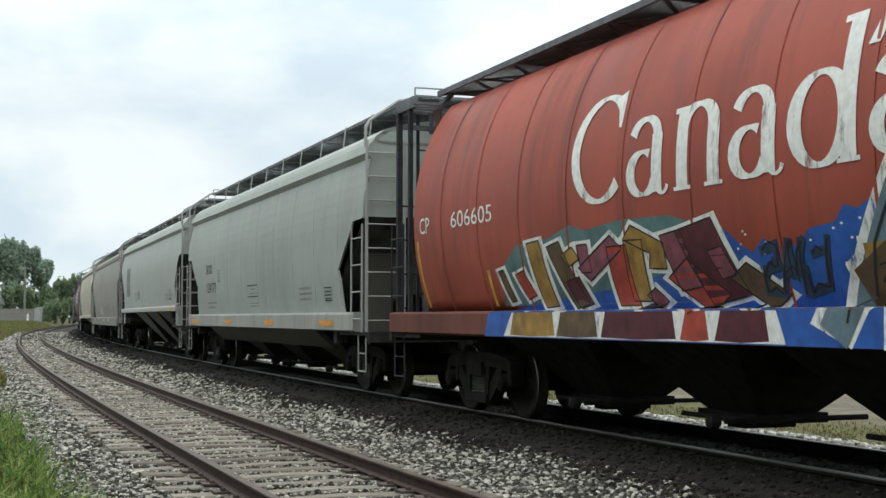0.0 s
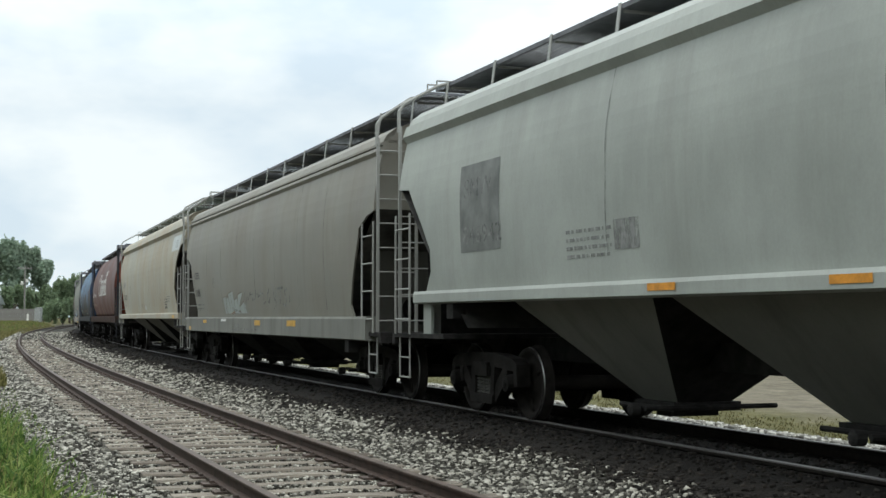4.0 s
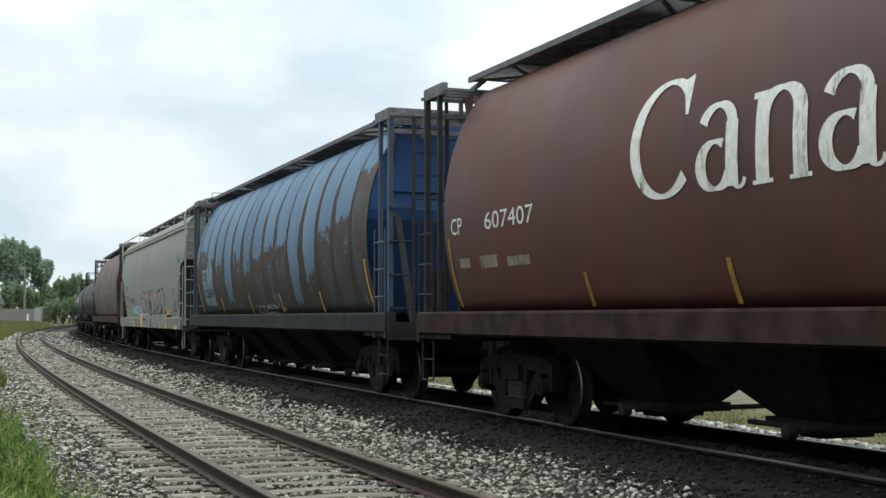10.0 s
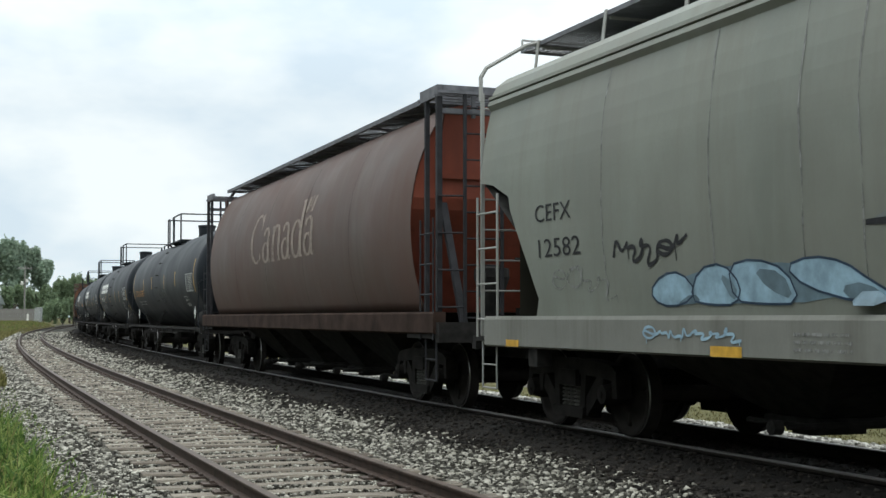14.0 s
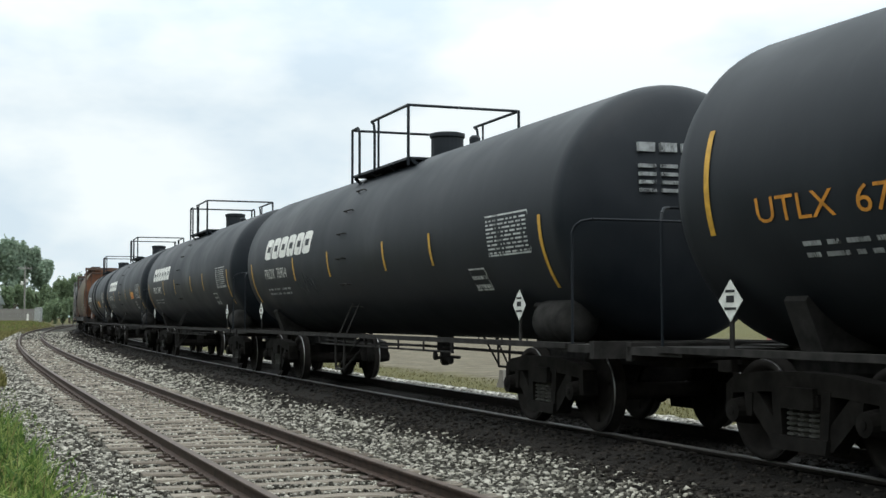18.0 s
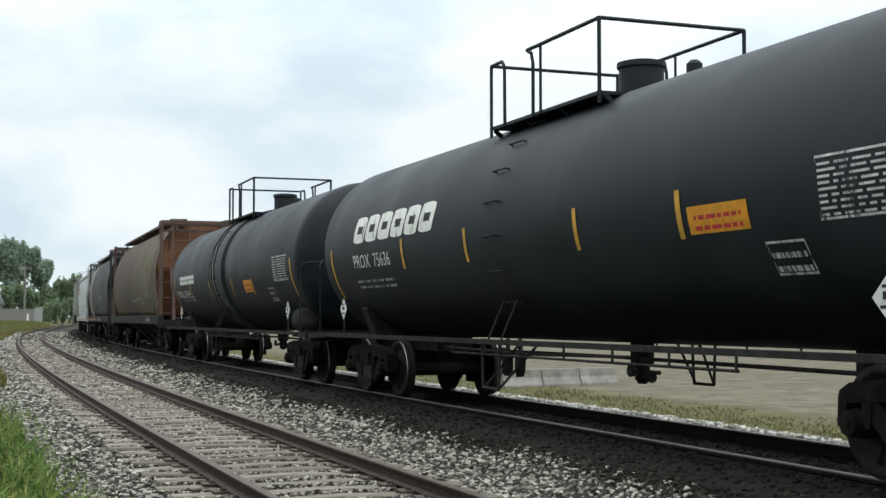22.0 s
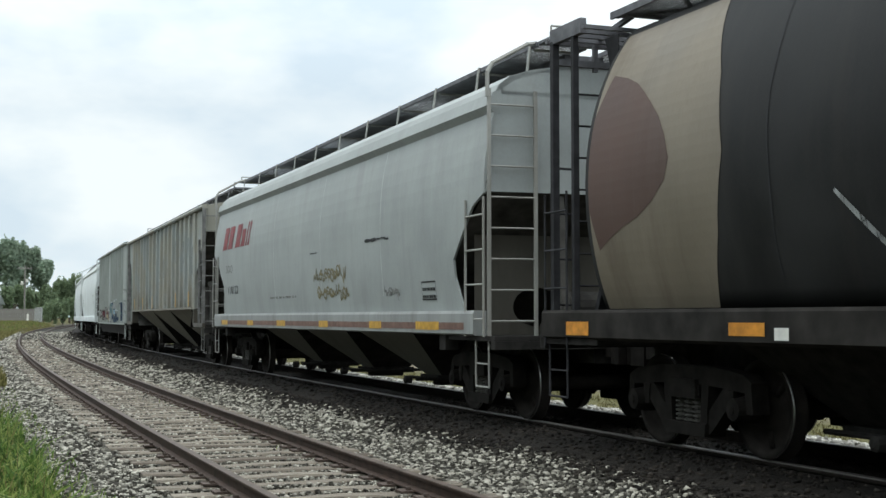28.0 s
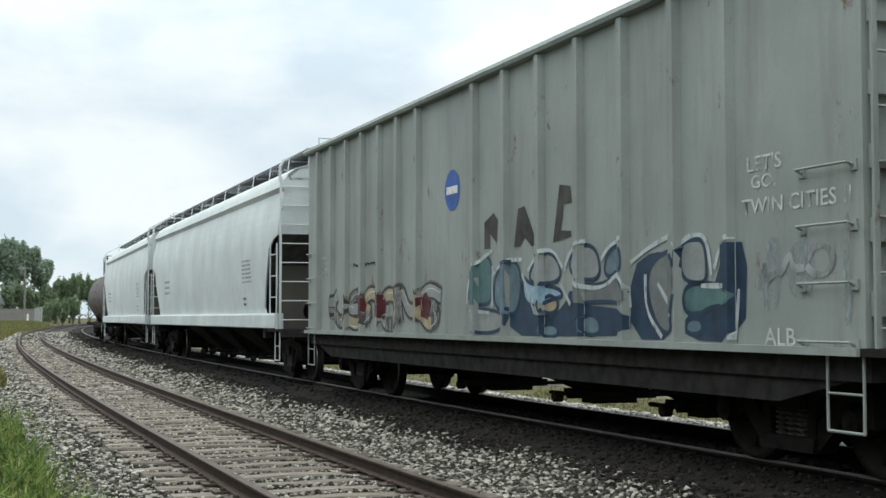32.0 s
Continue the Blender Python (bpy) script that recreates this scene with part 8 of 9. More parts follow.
    words(car[4], "F", M["smoke"], BOWED, -5.03, -4.93, 2.30, 2.40)
    sprayed(car[4], "boxed_stencil", M["smoke"], BOWED, ribbon([(-5.13, 2.24), (-4.82, 2.24), (-4.82, 2.47), (-5.13, 2.47)], 0.02, True))
    small_print(car[4], M["smoke"], BOWED, -1.38, -0.9, 1.62, 1.80, 4, 15)
    sprayed(car[4], "stencil_block", M["patch"], BOWED, [rect(-0.24, 0.03, 1.57, 1.70)])
    sprayed(car[4], "repaint_patch", M["patch"], BOWED, (), [rect(6.7, 8.35, 3.28, 3.72)], 0.005, "pale square repaint patch")
    small_print(car[4], M["smoke"], BOWED, 7.5, 7.95, 3.36, 3.62, 4, 16)
    small_print(car[4], M["black"], BOWED, 5.15, 5.65, 1.60, 1.84, 3, 17, "black consolidated stencil", True)
    small_print(car[4], M["smoke"], BOWED, 5.75, 6.4, 1.78, 1.98, 3, 18)
    reflectors(car[4], M["yellow"], [(7.5, 7.95, 1.27, 1.36)], lambda z, p=0.0: 1.642, "yellow reflector")
    seams(car[4], BOWED, [-6.87 + 1.565 * k for k in range(10)], 1.5, 3.8, 5, M["smoke"])
    # brown hopper
    roman_word(car[5], M["white"], ROUND, -2.82, 5.50, 2.37, 1.11, "white lettering")
    words(car[5], "CP", M["white"], ROUND, -7.55, -7.18, 2.34, 2.55)
    words(car[5], "607407", M["white"], ROUND, -6.44, -5.05, 2.35, 2.56)
    for p0, p1, z0, z1 in ((-7.37, -7.04, 1.91, 2.03), (-6.7, -6.17, 1.89, 2.04), (-5.89, -5.27, 1.89, 2)):
        sprayed(car[5], "painted_out_bar", M["ghost"], ROUND, (), [rect(p0, p1, z0, z1)], 0.006, "grey-brown painted-out bar")
    for p, z0, z1 in ((-7.66, 1.42, 2.3), (7.6, 1.4, 2.22), (4.6, 1.4, 1.76), (-4.0, 1.4, 1.76), (-1.32, 1.4, 1.80)):
        sprayed(car[5], "reflector", M["ochre"], ROUND, ribbon(finer([(p, z0), (p, z1)]), 0.075), lift=0.006, label="yellow reflector stripe")
    sprayed(car[5], "repaint_patch", M["ghost"], ROUND, [rect(6.2, 6.5, 1.5, 1.68)], lift=0.006)
    # blue hopper
    sprayed(car[6], "repaint_patch", M["skyfade"], ROUND, (), [[(-6.98, 1.60), (-5.56, 1.58), (-5.58, 2.06), (-5.52, 2.50), (-5.62, 2.60), (-5.70, 2.74), (-6.22, 2.70), (-6.28, 2.52), (-6.62, 2.50), (-6.98, 2.52), (-7.02, 2.2), (-7.0, 1.9)]], 0.012, "dull pale blue repaint patch")
    words(car[6], "SOO", M["black"], ROUND, -6.97, -6.36, 2.22, 2.44, lift=0.016, bold=0.006)
    words(car[6], "125054", M["black"], ROUND, -6.93, -5.66, 1.79, 2.01, lift=0.016, bold=0.006)
    for p, z0, z1 in ((-4.86, 1.38, 1.76), (-1.55, 1.38, 1.78), (1.4, 1.38, 1.78), (7.6, 1.45, 2.2), (4.55, 1.38, 1.74), (-7.7, 1.42, 2.2)):
        sprayed(car[6], "reflector", M["yellow"], ROUND, ribbon(finer([(p, z0), (p, z1)]), 0.075), lift=0.006, label="yellow reflector stripe")
    scribble(car[6], M["chalk"], ROUND, -1.0, 1.0, 1.37, 1.66, 6, 3, 0.022)
    line_work(car[6], M["chalk"], ROUND, [[(0.9, 1.86), (1.02, 1.55), (1.16, 1.45), (1.27, 1.84), (1.42, 1.5), (1.62, 1.40), (1.78, 1.62)], [(-0.95, 1.42), (-0.4, 1.37), (0.4, 1.39), (1.2, 1.37)]], 0.022)
    line_work(car[6], M["chalk"], ROUND, [[(-1.30, 2.58), (-1.32, 3.06), (-1.08, 3.04), (-1.05, 2.88), (-1.30, 2.84)], [(-0.88, 2.98), (-0.86, 2.62)], [(-0.66, 2.94), (-0.63, 2.56)], [(-0.45, 2.92), (-0.42, 2.58)], [(-0.14, 2.86), (-0.30, 2.82), (-0.16, 2.70), (-0.30, 2.58)], [(0.02, 2.60), (0.04, 2.86), (0.20, 2.62), (0.24, 2.86)], [(0.38, 2.60), (0.42, 2.88), (0.58, 2.84), (0.60, 2.62)]], 0.02)
    seams(car[6], ROUND, [-7.45, -5.25] + [-4.15 + 1.10 * k for k in range(11)], 1.5, 4.1, 7, M["weldbrown"])
    # grey hopper with graffiti
    words(car[7], "CEFX", M["black"], BOWED, -7.35, -6.48, 2.33, 2.52)
    words(car[7], "12582", M["black"], BOWED, -7.3, -6.3, 1.94, 2.14)
    scribble(car[7], M["black"], BOWED, -5.6, -4.2, 1.75, 2.15, 5, 5, 0.04)
    scribble(car[7], M["smoke"], BOWED, -7.0, -5.6, 1.4, 1.9, 4, 7, 0.02)
    sprayed(car[7], "graffiti", M["slate"], BOWED, (), [eased([(-4.75, 1.40), (-1.9, 1.40), (-2.2, 1.66), (-3.1, 1.74), (-4.0, 1.70), (-4.5, 1.62)], 1, True)], 0.0052, "slate blue sprayed ground")
    leaf = sprayed(car[7], "graffiti", M["sky"], BOWED, (), [eased(grown([(-4.75, 1.34), (-4.91, 1.52), (-4.69, 1.66), (-4.4, 1.67), (-4.2, 1.51), (-4.42, 1.39)]), 1, True)], 0.006, "pale blue sprayed leaf shape")
    sprayed(leaf, "graffiti_shade", M["slate"], BOWED, (), [eased([(-4.54, 1.39), (-4.2, 1.51), (-4.07, 1.41)], 1, True)], 0.0085)
    sprayed(leaf, "graffiti_rim", M["navy"], BOWED, ribbon(eased(grown([(-4.75, 1.34), (-4.91, 1.52), (-4.69, 1.66), (-4.4, 1.67), (-4.2, 1.51), (-4.42, 1.39)]), 1, True), 0.02, True), lift=0.0095)
    leaf = sprayed(car[7], "graffiti", M["sky"], BOWED, (), [eased(grown([(-4.21, 1.45), (-4.05, 1.69), (-3.71, 1.72), (-3.5, 1.55), (-3.58, 1.39), (-3.92, 1.41)]), 1, True)], 0.0064, "pale blue sprayed leaf shape")
    sprayed(leaf, "graffiti_shade", M["slate"], BOWED, (), [eased([(-3.79, 1.68), (-3.5, 1.55), (-3.58, 1.39)], 1, True)], 0.0085)
    sprayed(leaf, "graffiti_rim", M["navy"], BOWED, ribbon(eased(grown([(-4.21, 1.45), (-4.05, 1.69), (-3.71, 1.72), (-3.5, 1.55), (-3.58, 1.39), (-3.92, 1.41)]), 1, True), 0.02, True), lift=0.0095)
    leaf = sprayed(car[7], "graffiti", M["sky"], BOWED, (), [eased(grown([(-3.52, 1.44), (-3.56, 1.7), (-3.23, 1.74), (-2.86, 1.65), (-2.74, 1.41), (-3.17, 1.38)]), 1, True)], 0.0068, "pale blue sprayed leaf shape")
    sprayed(leaf, "graffiti_shade", M["slate"], BOWED, (), [eased([(-3.27, 1.69), (-2.86, 1.65), (-2.74, 1.41), (-3.08, 1.51)], 1, True)], 0.0085)
    sprayed(leaf, "graffiti_rim", M["navy"], BOWED, ribbon(eased(grown([(-3.52, 1.44), (-3.56, 1.7), (-3.23, 1.74), (-2.86, 1.65), (-2.74, 1.41), (-3.17, 1.38)]), 1, True), 0.02, True), lift=0.0095)
    leaf = sprayed(car[7], "graffiti", M["sky"], BOWED, (), [eased(grown([(-2.74, 1.67), (-2.44, 1.73), (-2.11, 1.68), (-1.87, 1.55), (-1.55, 1.36), (-2, 1.37), (-2.53, 1.52)]), 1, True)], 0.0072, "pale blue sprayed leaf shape")
    sprayed(leaf, "graffiti_shade", M["slate"], BOWED, (), [eased([(-2.19, 1.51), (-1.87, 1.55), (-1.55, 1.36), (-2, 1.37)], 1, True)], 0.0085)
    sprayed(leaf, "graffiti_rim", M["navy"], BOWED, ribbon(eased(grown([(-2.74, 1.67), (-2.44, 1.73), (-2.11, 1.68), (-1.87, 1.55), (-1.55, 1.36), (-2, 1.37), (-2.53, 1.52)]), 1, True), 0.02, True), lift=0.0095)
    scribble(car[7], M["sky"], lambda z, p=0.0: 1.642, -4.9, -3.3, 1.06, 1.22, 7, 9, 0.025)
    small_print(car[7], M["smoke"], lambda z, p=0.0: 1.642, -2.6, -1.9, 1.02, 1.2, 3, 61)
    for poly in ([(-1.52, 1.86), (-1.21, 1.87), (-0.97, 1.61), (-0.87, 0.96), (-1.45, 0.96)], [(-0.47, 2.08), (-0.03, 2.07), (-0.2, 1.81), (-0.4, 1.9)], [(1.66, 2.13), (2.51, 2.05), (2.12, 1.70)], [(3.45, 2.1), (3.95, 2.16), (3.35, 1.70)], [(4.55, 1.78), (4.9, 1.55), (5.81, 1.36), (5.75, 0.95), (4.8, 0.95), (4.3, 1.5)]):
        sprayed(car[7], "graffiti", M["ochrebright"], BOWED, (), [poly], 0.0042, "orange sprayed ground of the graffiti")
    silver = [(-1.76, 1.98), (-1.27, 2.17), (-0.6, 2.15), (-0.41, 1.86), (0.06, 2.13), (0.48, 2.24), (0.84, 2.12), (1.39, 2.23), (1.64, 2.14), (2.11, 1.68), (2.59, 2.0), (3.0, 2.19), (3.49, 2.18), (3.32, 1.66), (3.88, 2.18), (4.42, 2.21), (4.33, 1.96), (4.73, 2.01), (4.31, 1.58), (5.22, 1.31), (5.27, 1.12), (5.01, 0.96), (-0.95, 0.95), (-0.87, 1.32), (-0.95, 1.62), (-1.21, 1.84)]
    sprayed(car[7], "graffiti", M["silver"], BOWED, (), [silver], 0.0050, "flat silver sprayed letters")
    line_work(car[7], M["black"], BOWED, [
        [(-1.82, 1.97), (-1.24, 1.97), (-1.27, 2.18), (-0.62, 2.16), (-0.54, 1.91), (-0.34, 1.77), (-0.13, 1.85), (0.06, 2.11), (0.43, 2.23), (0.55, 2.16)], [(-0.34, 1.77), (0.35, 1.44)], [(-1.0, 1.95), (-0.8, 1.74), (-0.94, 1.5), (-1.4, 1.46)], [(-1.48, 1.76), (-1.4, 1.46)],
        [(0.55, 2.16), (0.83, 2.02), (1.39, 2.23), (1.64, 2.14), (2.11, 1.68)], [(2.11, 1.68), (2.58, 1.99), (2.9, 2.15), (3.51, 2.18)], [(2.08, 1.67), (2.77, 1.31)], [(0.8, 2.04), (0.37, 1.76), (1.11, 1.34)]], 0.055, "black sprayed contour", 0.0072, 1)
    line_work(car[7], M["black"], BOWED, [
        [(3.51, 2.18), (3.28, 1.82), (3.34, 1.63), (4.0, 1.28), (4.35, 1.30)], [(3.32, 1.66), (3.88, 2.18), (4.42, 2.21), (4.33, 1.96), (4.73, 2.01), (4.31, 1.58), (5.22, 1.31)], [(5.22, 1.31), (5.32, 1.12), (5.01, 0.96)], [(2.55, 1.33), (2.45, 1.0)], [(0.35, 1.3), (0.42, 1.0)]], 0.055, "black sprayed contour", 0.0072, 1)
    for poly in ([(0.37, 1.76), (0.8, 2.02), (0.8, 1.83), (1.09, 1.8), (0.81, 1.44)], [(1.32, 1.35), (1.76, 1.59), (2.24, 1.35)], [(2.56, 1.63), (2.95, 1.73), (2.95, 1.59), (2.6, 1.51)], [(2.57, 1.5), (3.1, 1.41), (3.16, 1.36), (2.8, 1.36)], [(-0.78, 1.17), (-0.45, 1.26), (0.15, 1.25), (0.51, 1.14), (-0.19, 1.19)], [(1.59, 1.26), (1.72, 1.26), (1.87, 0.98), (1.48, 0.97)], [(3.5, 1.45), (3.9, 1.5), (3.75, 1.75)], [(2.9, 2.16), (3.51, 2.19), (3.47, 2.10), (3.0, 2.10)]):
        sprayed(car[7], "graffiti", M["black"], BOWED, (), [poly], 0.0068, "black sprayed shade")
    line_work(car[7], M["black"], BOWED, [[(-1.28, 2.91), (-0.95, 2.90)], [(-0.62, 2.90), (-0.42, 2.88)], [(0.58, 2.90), (1.25, 2.90)], [(1.5, 2.98), (1.47, 2.86)]], 0.03, "short black scrape", ease=0)
    small_print(car[7], M["smoke"], BOWED, 6.4, 7.05, 1.97, 2.19, 3, 20)
    small_print(car[7], M["black"], BOWED, 6.56, 7.2, 1.50, 1.72, 3, 21, "black consolidated stencil", True)
    scribble(car[7], M["greentag"], BOWED, 7.55, 8.35, 2.80, 3.25, 5, 2, 0.045, "green sprayed tag")
    reflectors(car[7], M["yellow"], [(-8.05, -7.7, 0.95, 1.03), (-3.77, -3.3, 0.95, 1.04), (0.0, 0.45, 0.95, 1.03), (3.2, 3.9, 0.95, 1.06), (7.2, 8.05, 0.95, 1.04)], lambda z, p=0.0: 1.642, "yellow reflector")
    sprayed(car[7], "sill_label", M["red"], BOWED, [rect(5.55, 5.68, 1.1, 1.22)])
    seams(car[7], BOWED, [-5.8, -3.83, -2.55, -1.84, -0.16, 2.0, 3.73, 5.64, 7.14], 1.5, 3.8, 8, M["smoke"])
    # faded brown hopper
    roman_word(car[8], M["ghost"], ROUND, -2.95, 5.45, 2.42, 1.05, "faded grey lettering")
    seams(car[8], ROUND, [-4.65, -1.55, 1.55, 4.65], 1.5, 4.0, 9, M["weldbrown"])
    # tank cars
    for k, tank in enumerate(car[9:14]):
        rows = ((-3.6, 2.0, 2.44), (-1.1, 2.0, 2.44), (2.08, 2.0, 2.45), (4.2, 2.0, 2.45)) if k != 4 else ((-4.5, 1.78, 2.2), (-1.42, 1.78, 2.22), (1.65, 1.78, 2.22), (4.0, 1.8, 2.15))
        if k == 0:
            rows = ((-4.14, 2.25, 2.65), (-1.72, 2.24, 2.68), (1.54, 2.21, 2.67), (4.1, 2.23, 2.68))
        for p, z0, z1 in rows:
            sprayed(tank, "reflector", M["yellow"], SHELL, ribbon(finer([(p, z0), (p, z1)], 0.08), 0.085), lift=0.007, label="yellow reflector stripe")
        for p in (-7.3, 7.86):
            sprayed(tank, "reflector", M["yellow"], SHELL, ribbon(finer([(p, 1.62), (p, 2.44)] if k else [(p, 2.0), (p, 2.93)], 0.08), 0.08), lift=0.007, label="yellow reflector stripe")
        small_print(tank, M["thinwhite"], SHELL, 6.28, 7.5, 2.06, 2.5, 9, 30 + k, "white data panel", True)
        small_print(tank, M["thinwhite"], SHELL, 5.47, 5.93, 1.66, 1.88, 2, 40 + k, "small boxed stencil", True)
        for P, Z, R in PLACARDS:
            bm = bm_new()                                        # placard in an upright holder below the shell
            prism(bm, [(-P - R, Z), (-P, Z - R), (-P + R, Z), (-P, Z + R)], -1.27, -1.262)
            placard = part("placard", bm, M["white"], tank, "white diamond placard")
            bm = bm_new()
            box(bm, -1.26, -1.245, -P - 0.03, -P + 0.03, 1.0, Z + R)
            part("placard_holder", bm, M["under"], placard)
            for z, w in ((Z + 0.085, 0.07), (Z - 0.07, 0.09), (Z + 0.015, 0.06)):
                bm = bm_new()
                box(bm, -1.2735, -1.271, -P - w, -P + w, z - (0.03 if w == 0.06 else 0.012), z + (0.03 if w == 0.06 else 0.012))
                part("placard_bar", bm, M["black"], placard)
        small_print(tank, M["chalk"], SHELL, -6.1, -4.2, 1.76, 1.94, 2, 50 + k)
        for r in range(5):
            for q in range(3):
                x, z = -0.66 + q * 0.26, (3.10, 2.92, 2.83, 2.74, 2.65)[r]
                ratio = math.hypot(x + 0.12, z - 2.46) / 1.48
                dish = 0.55 * (1 - (1 - ratio ** 2.5) ** 0.4)
                bm = bm_new()
                box(bm, x, x + 0.2, -8.72 + dish - 0.03, -8.72 + dish + 0.05, z, z + (0.10 if r == 0 else 0.04))
                part("head_stencil", bm, M["chalk"], tank)
    scribble(car[9], M["chalkthin"], SHELL, 0.5, 2.0, 2.0, 2.38, 9, 3, 0.02, "thin grey scratched lines")
    scribble(car[9], M["chalkthin"], SHELL, 0.2, 1.9, 1.8, 2.1, 9, 8, 0.018, "thin grey scratched lines")
    scribble(car[9], M["smear"], SHELL, 0.0, 2.0, 1.6, 2.2, 14, 3, 0.09, "grey scraped smear")
    words(car[9], "UTLX  672921", M["orange"], SHELL, -6.6, -4.2, 2.06, 2.27)
    for k, tag in ((10, "PROX  76914"), (11, "PROX  74947"), (12, "PROX  75636")):
        maker_mark(car[k], M["white"], SHELL, -6.05, -2.15, 2.48, 2.90, 6, 0.14, "white trade mark blocks")
        words(car[k], tag, M["white"], SHELL, -6.05, -4.2, 2.08, 2.29)
    maker_mark(car[13], M["white"], SHELL, -6.3, -3.7, 2.22, 2.47, 6, 0.05, "white trade mark blocks")
    words(car[13], "PROX  74344", M["white"], SHELL, -7.0, -4.75, 1.88, 2.06)
    for k, (p0, p1) in enumerate(((-3.5, -2.2), (-3.3, -2.0), (-3.1, -1.9))):
        scribble(car[10], M["smear"], SHELL, p0, p1, 1.66 + 0.08 * k, 2.12 + 0.04 * k, 7, 5 + k, 0.07, "scraped grey smear")
    for c, p0, p1, z0, z1 in ((12, 4.35, 5.3, 2.03, 2.28), (13, 3.05, 3.9, 1.86, 2.13)):
        sprayed(car[c], "placard", M["placard"], SHELL, (), [rect(p0, p1, z0, z1)], 0.007, "orange placard")
        small_print(car[c], M["red"], SHELL, p0 + 0.1, p1 - 0.1, z0 + 0.03, z1 - 0.03, 2, 60 + c)
    # stained hopper
    line_work(car[14], M["chalk"], ROUND, [[(-0.07, 2.06), (-0.1, 1.79), (0.5, 2.0), (0.89, 1.8), (1.2, 2.0), (1.68, 1.79), (1.33, 2.05), (2.2, 1.9), (3.0, 2.03)], [(3.11, 1.83), (3.88, 1.88), (3.06, 1.6), (3.58, 1.49)], [(3.3, 2.0), (3.5, 1.75), (3.8, 2.0)], [(4.17, 1.59), (4.46, 2.07), (5.21, 2.14), (5.42, 2.03), (4.61, 2.0), (5.25, 1.42)]], 0.03)
    line_work(car[14], M["chalk"], ROUND, [[(4.9, 2.1), (4.8, 1.6), (5.3, 1.5)], [(5.53, 2.09), (5.4, 1.56), (5.78, 1.43)], [(5.7, 2.12), (5.75, 1.6), (6.1, 1.7)], [(6.43, 2.17), (6.86, 1.97), (6.27, 1.8), (7.07, 1.69), (6.72, 1.48), (6.46, 1.73)], [(6.2, 2.1), (6.2, 1.7)]], 0.035)
    scribble(car[14], M["chalk"], ROUND, 5.07, 6.4, 1.10, 1.33, 5, 71, 0.03)
    sprayed(car[14], "reflector", M["ochre"], ROUND, ribbon(finer([(7.66, 1.4), (7.66, 2.25)]), 0.08), lift=0.006, label="yellow reflector stripe")
    for k, (p, z0, z1) in enumerate(((5.0, 2.5, 3.5), (5.5, 2.2, 3.8), (6.1, 2.5, 3.9), (6.6, 2.3, 3.4), (6.95, 2.9, 4.0), (7.2, 2.0, 3.1))):
        run = [(p + 0.10 * math.sin(a * 0.6 + k * 1.7) + 0.05 * a * (k % 3 - 1), z0 + (z1 - z0) * a / 9) for a in range(10)]
        sprayed(car[14], "grain_streak", M["strawrun"], ROUND, ribbon(run, [0.03 + 0.035 * math.sin(math.pi * a / 9) for a in range(10)]), lift=0.005, label="faded straw-coloured streak")
    # black hopper
    sprayed(car[15], "repaint_panel", TANPANEL, ROUND, (), [[(-7.72, 1.37), (-5.7, 1.37), (-5.45, 2.0), (-5.3, 2.7), (-5.45, 3.4), (-5.85, 4.2), (-7.72, 4.2)]], 0.005, "tan repainted panel")
    sprayed(car[15], "repaint_panel", UMBER, ROUND, (), [eased([(-7.72, 1.9), (-7.2, 2.13), (-6.6, 2.28), (-6.12, 2.63), (-6.3, 3.07), (-6.7, 3.4), (-7.06, 3.62), (-7.72, 3.78)], 1, True)], 0.008, "umber repainted patch")
    line_work(car[15], M["chalk"], ROUND, [
        [(-3.84, 2.24), (-2.87, 1.38)], [(-3.23, 2.26), (-3.09, 1.85), (-3.04, 1.39)], [(-2.87, 2.27), (-2.96, 1.7), (-2.42, 1.71), (-2.6, 2.28), (-2.46, 1.53), (-2.2, 1.4)], [(-2.16, 2.22), (-1.97, 1.53), (-1.84, 1.38)],
        [(-1.85, 2.23), (-1.51, 1.96), (-1.44, 1.63), (-1.09, 1.67), (-0.7, 1.4)], [(-1.54, 2.27), (-0.95, 2.2), (-0.81, 1.82), (-0.76, 1.38)], [(-0.79, 2.21), (-0.41, 2.11), (0.09, 1.69), (0.42, 1.58), (-0.07, 1.74), (0.27, 1.92)]], 0.045)
    line_work(car[15], M["chalk"], ROUND, [
        [(0.52, 1.92), (0.5, 2.24), (0.87, 2.40), (1.16, 2.23), (1.23, 1.92), (0.95, 1.59), (0.65, 1.81), (0.48, 1.91), (0.75, 1.38)], [(1.21, 2.28), (1.44, 2.45), (1.61, 2.15), (1.72, 1.7)], [(1.55, 2.2), (1.88, 2.42), (2.1, 2.05)], [(1.5, 1.86), (1.85, 1.38)],
        [(1.93, 1.96), (2.23, 2.14), (1.86, 1.92), (2.32, 1.81), (2.6, 1.5)], [(2.11, 2.15), (2.27, 2.45), (2.7, 2.5), (2.9, 2.1), (2.6, 1.4)], [(3.2, 2.4), (3.3, 1.5), (3.9, 1.6), (3.9, 2.5)], [(4.4, 2.5), (4.3, 1.9), (4.9, 2.0), (4.8, 1.4)]], 0.045)
    for k, p in enumerate((-2.94, -2.6, -2.25, -1.7, -1.3, -0.75, -0.33, 0.2, 0.89, 1.4, 1.7, 1.93, 2.4)):
        sprayed(car[15], "spray_line", M["chalk"], ROUND, ribbon([(p, 1.33), (p + 0.06, 1.2), (p + 0.02 + 0.02 * (k % 3), 1.10)], 0.03), lift=0.008, label="paint run on the sill")
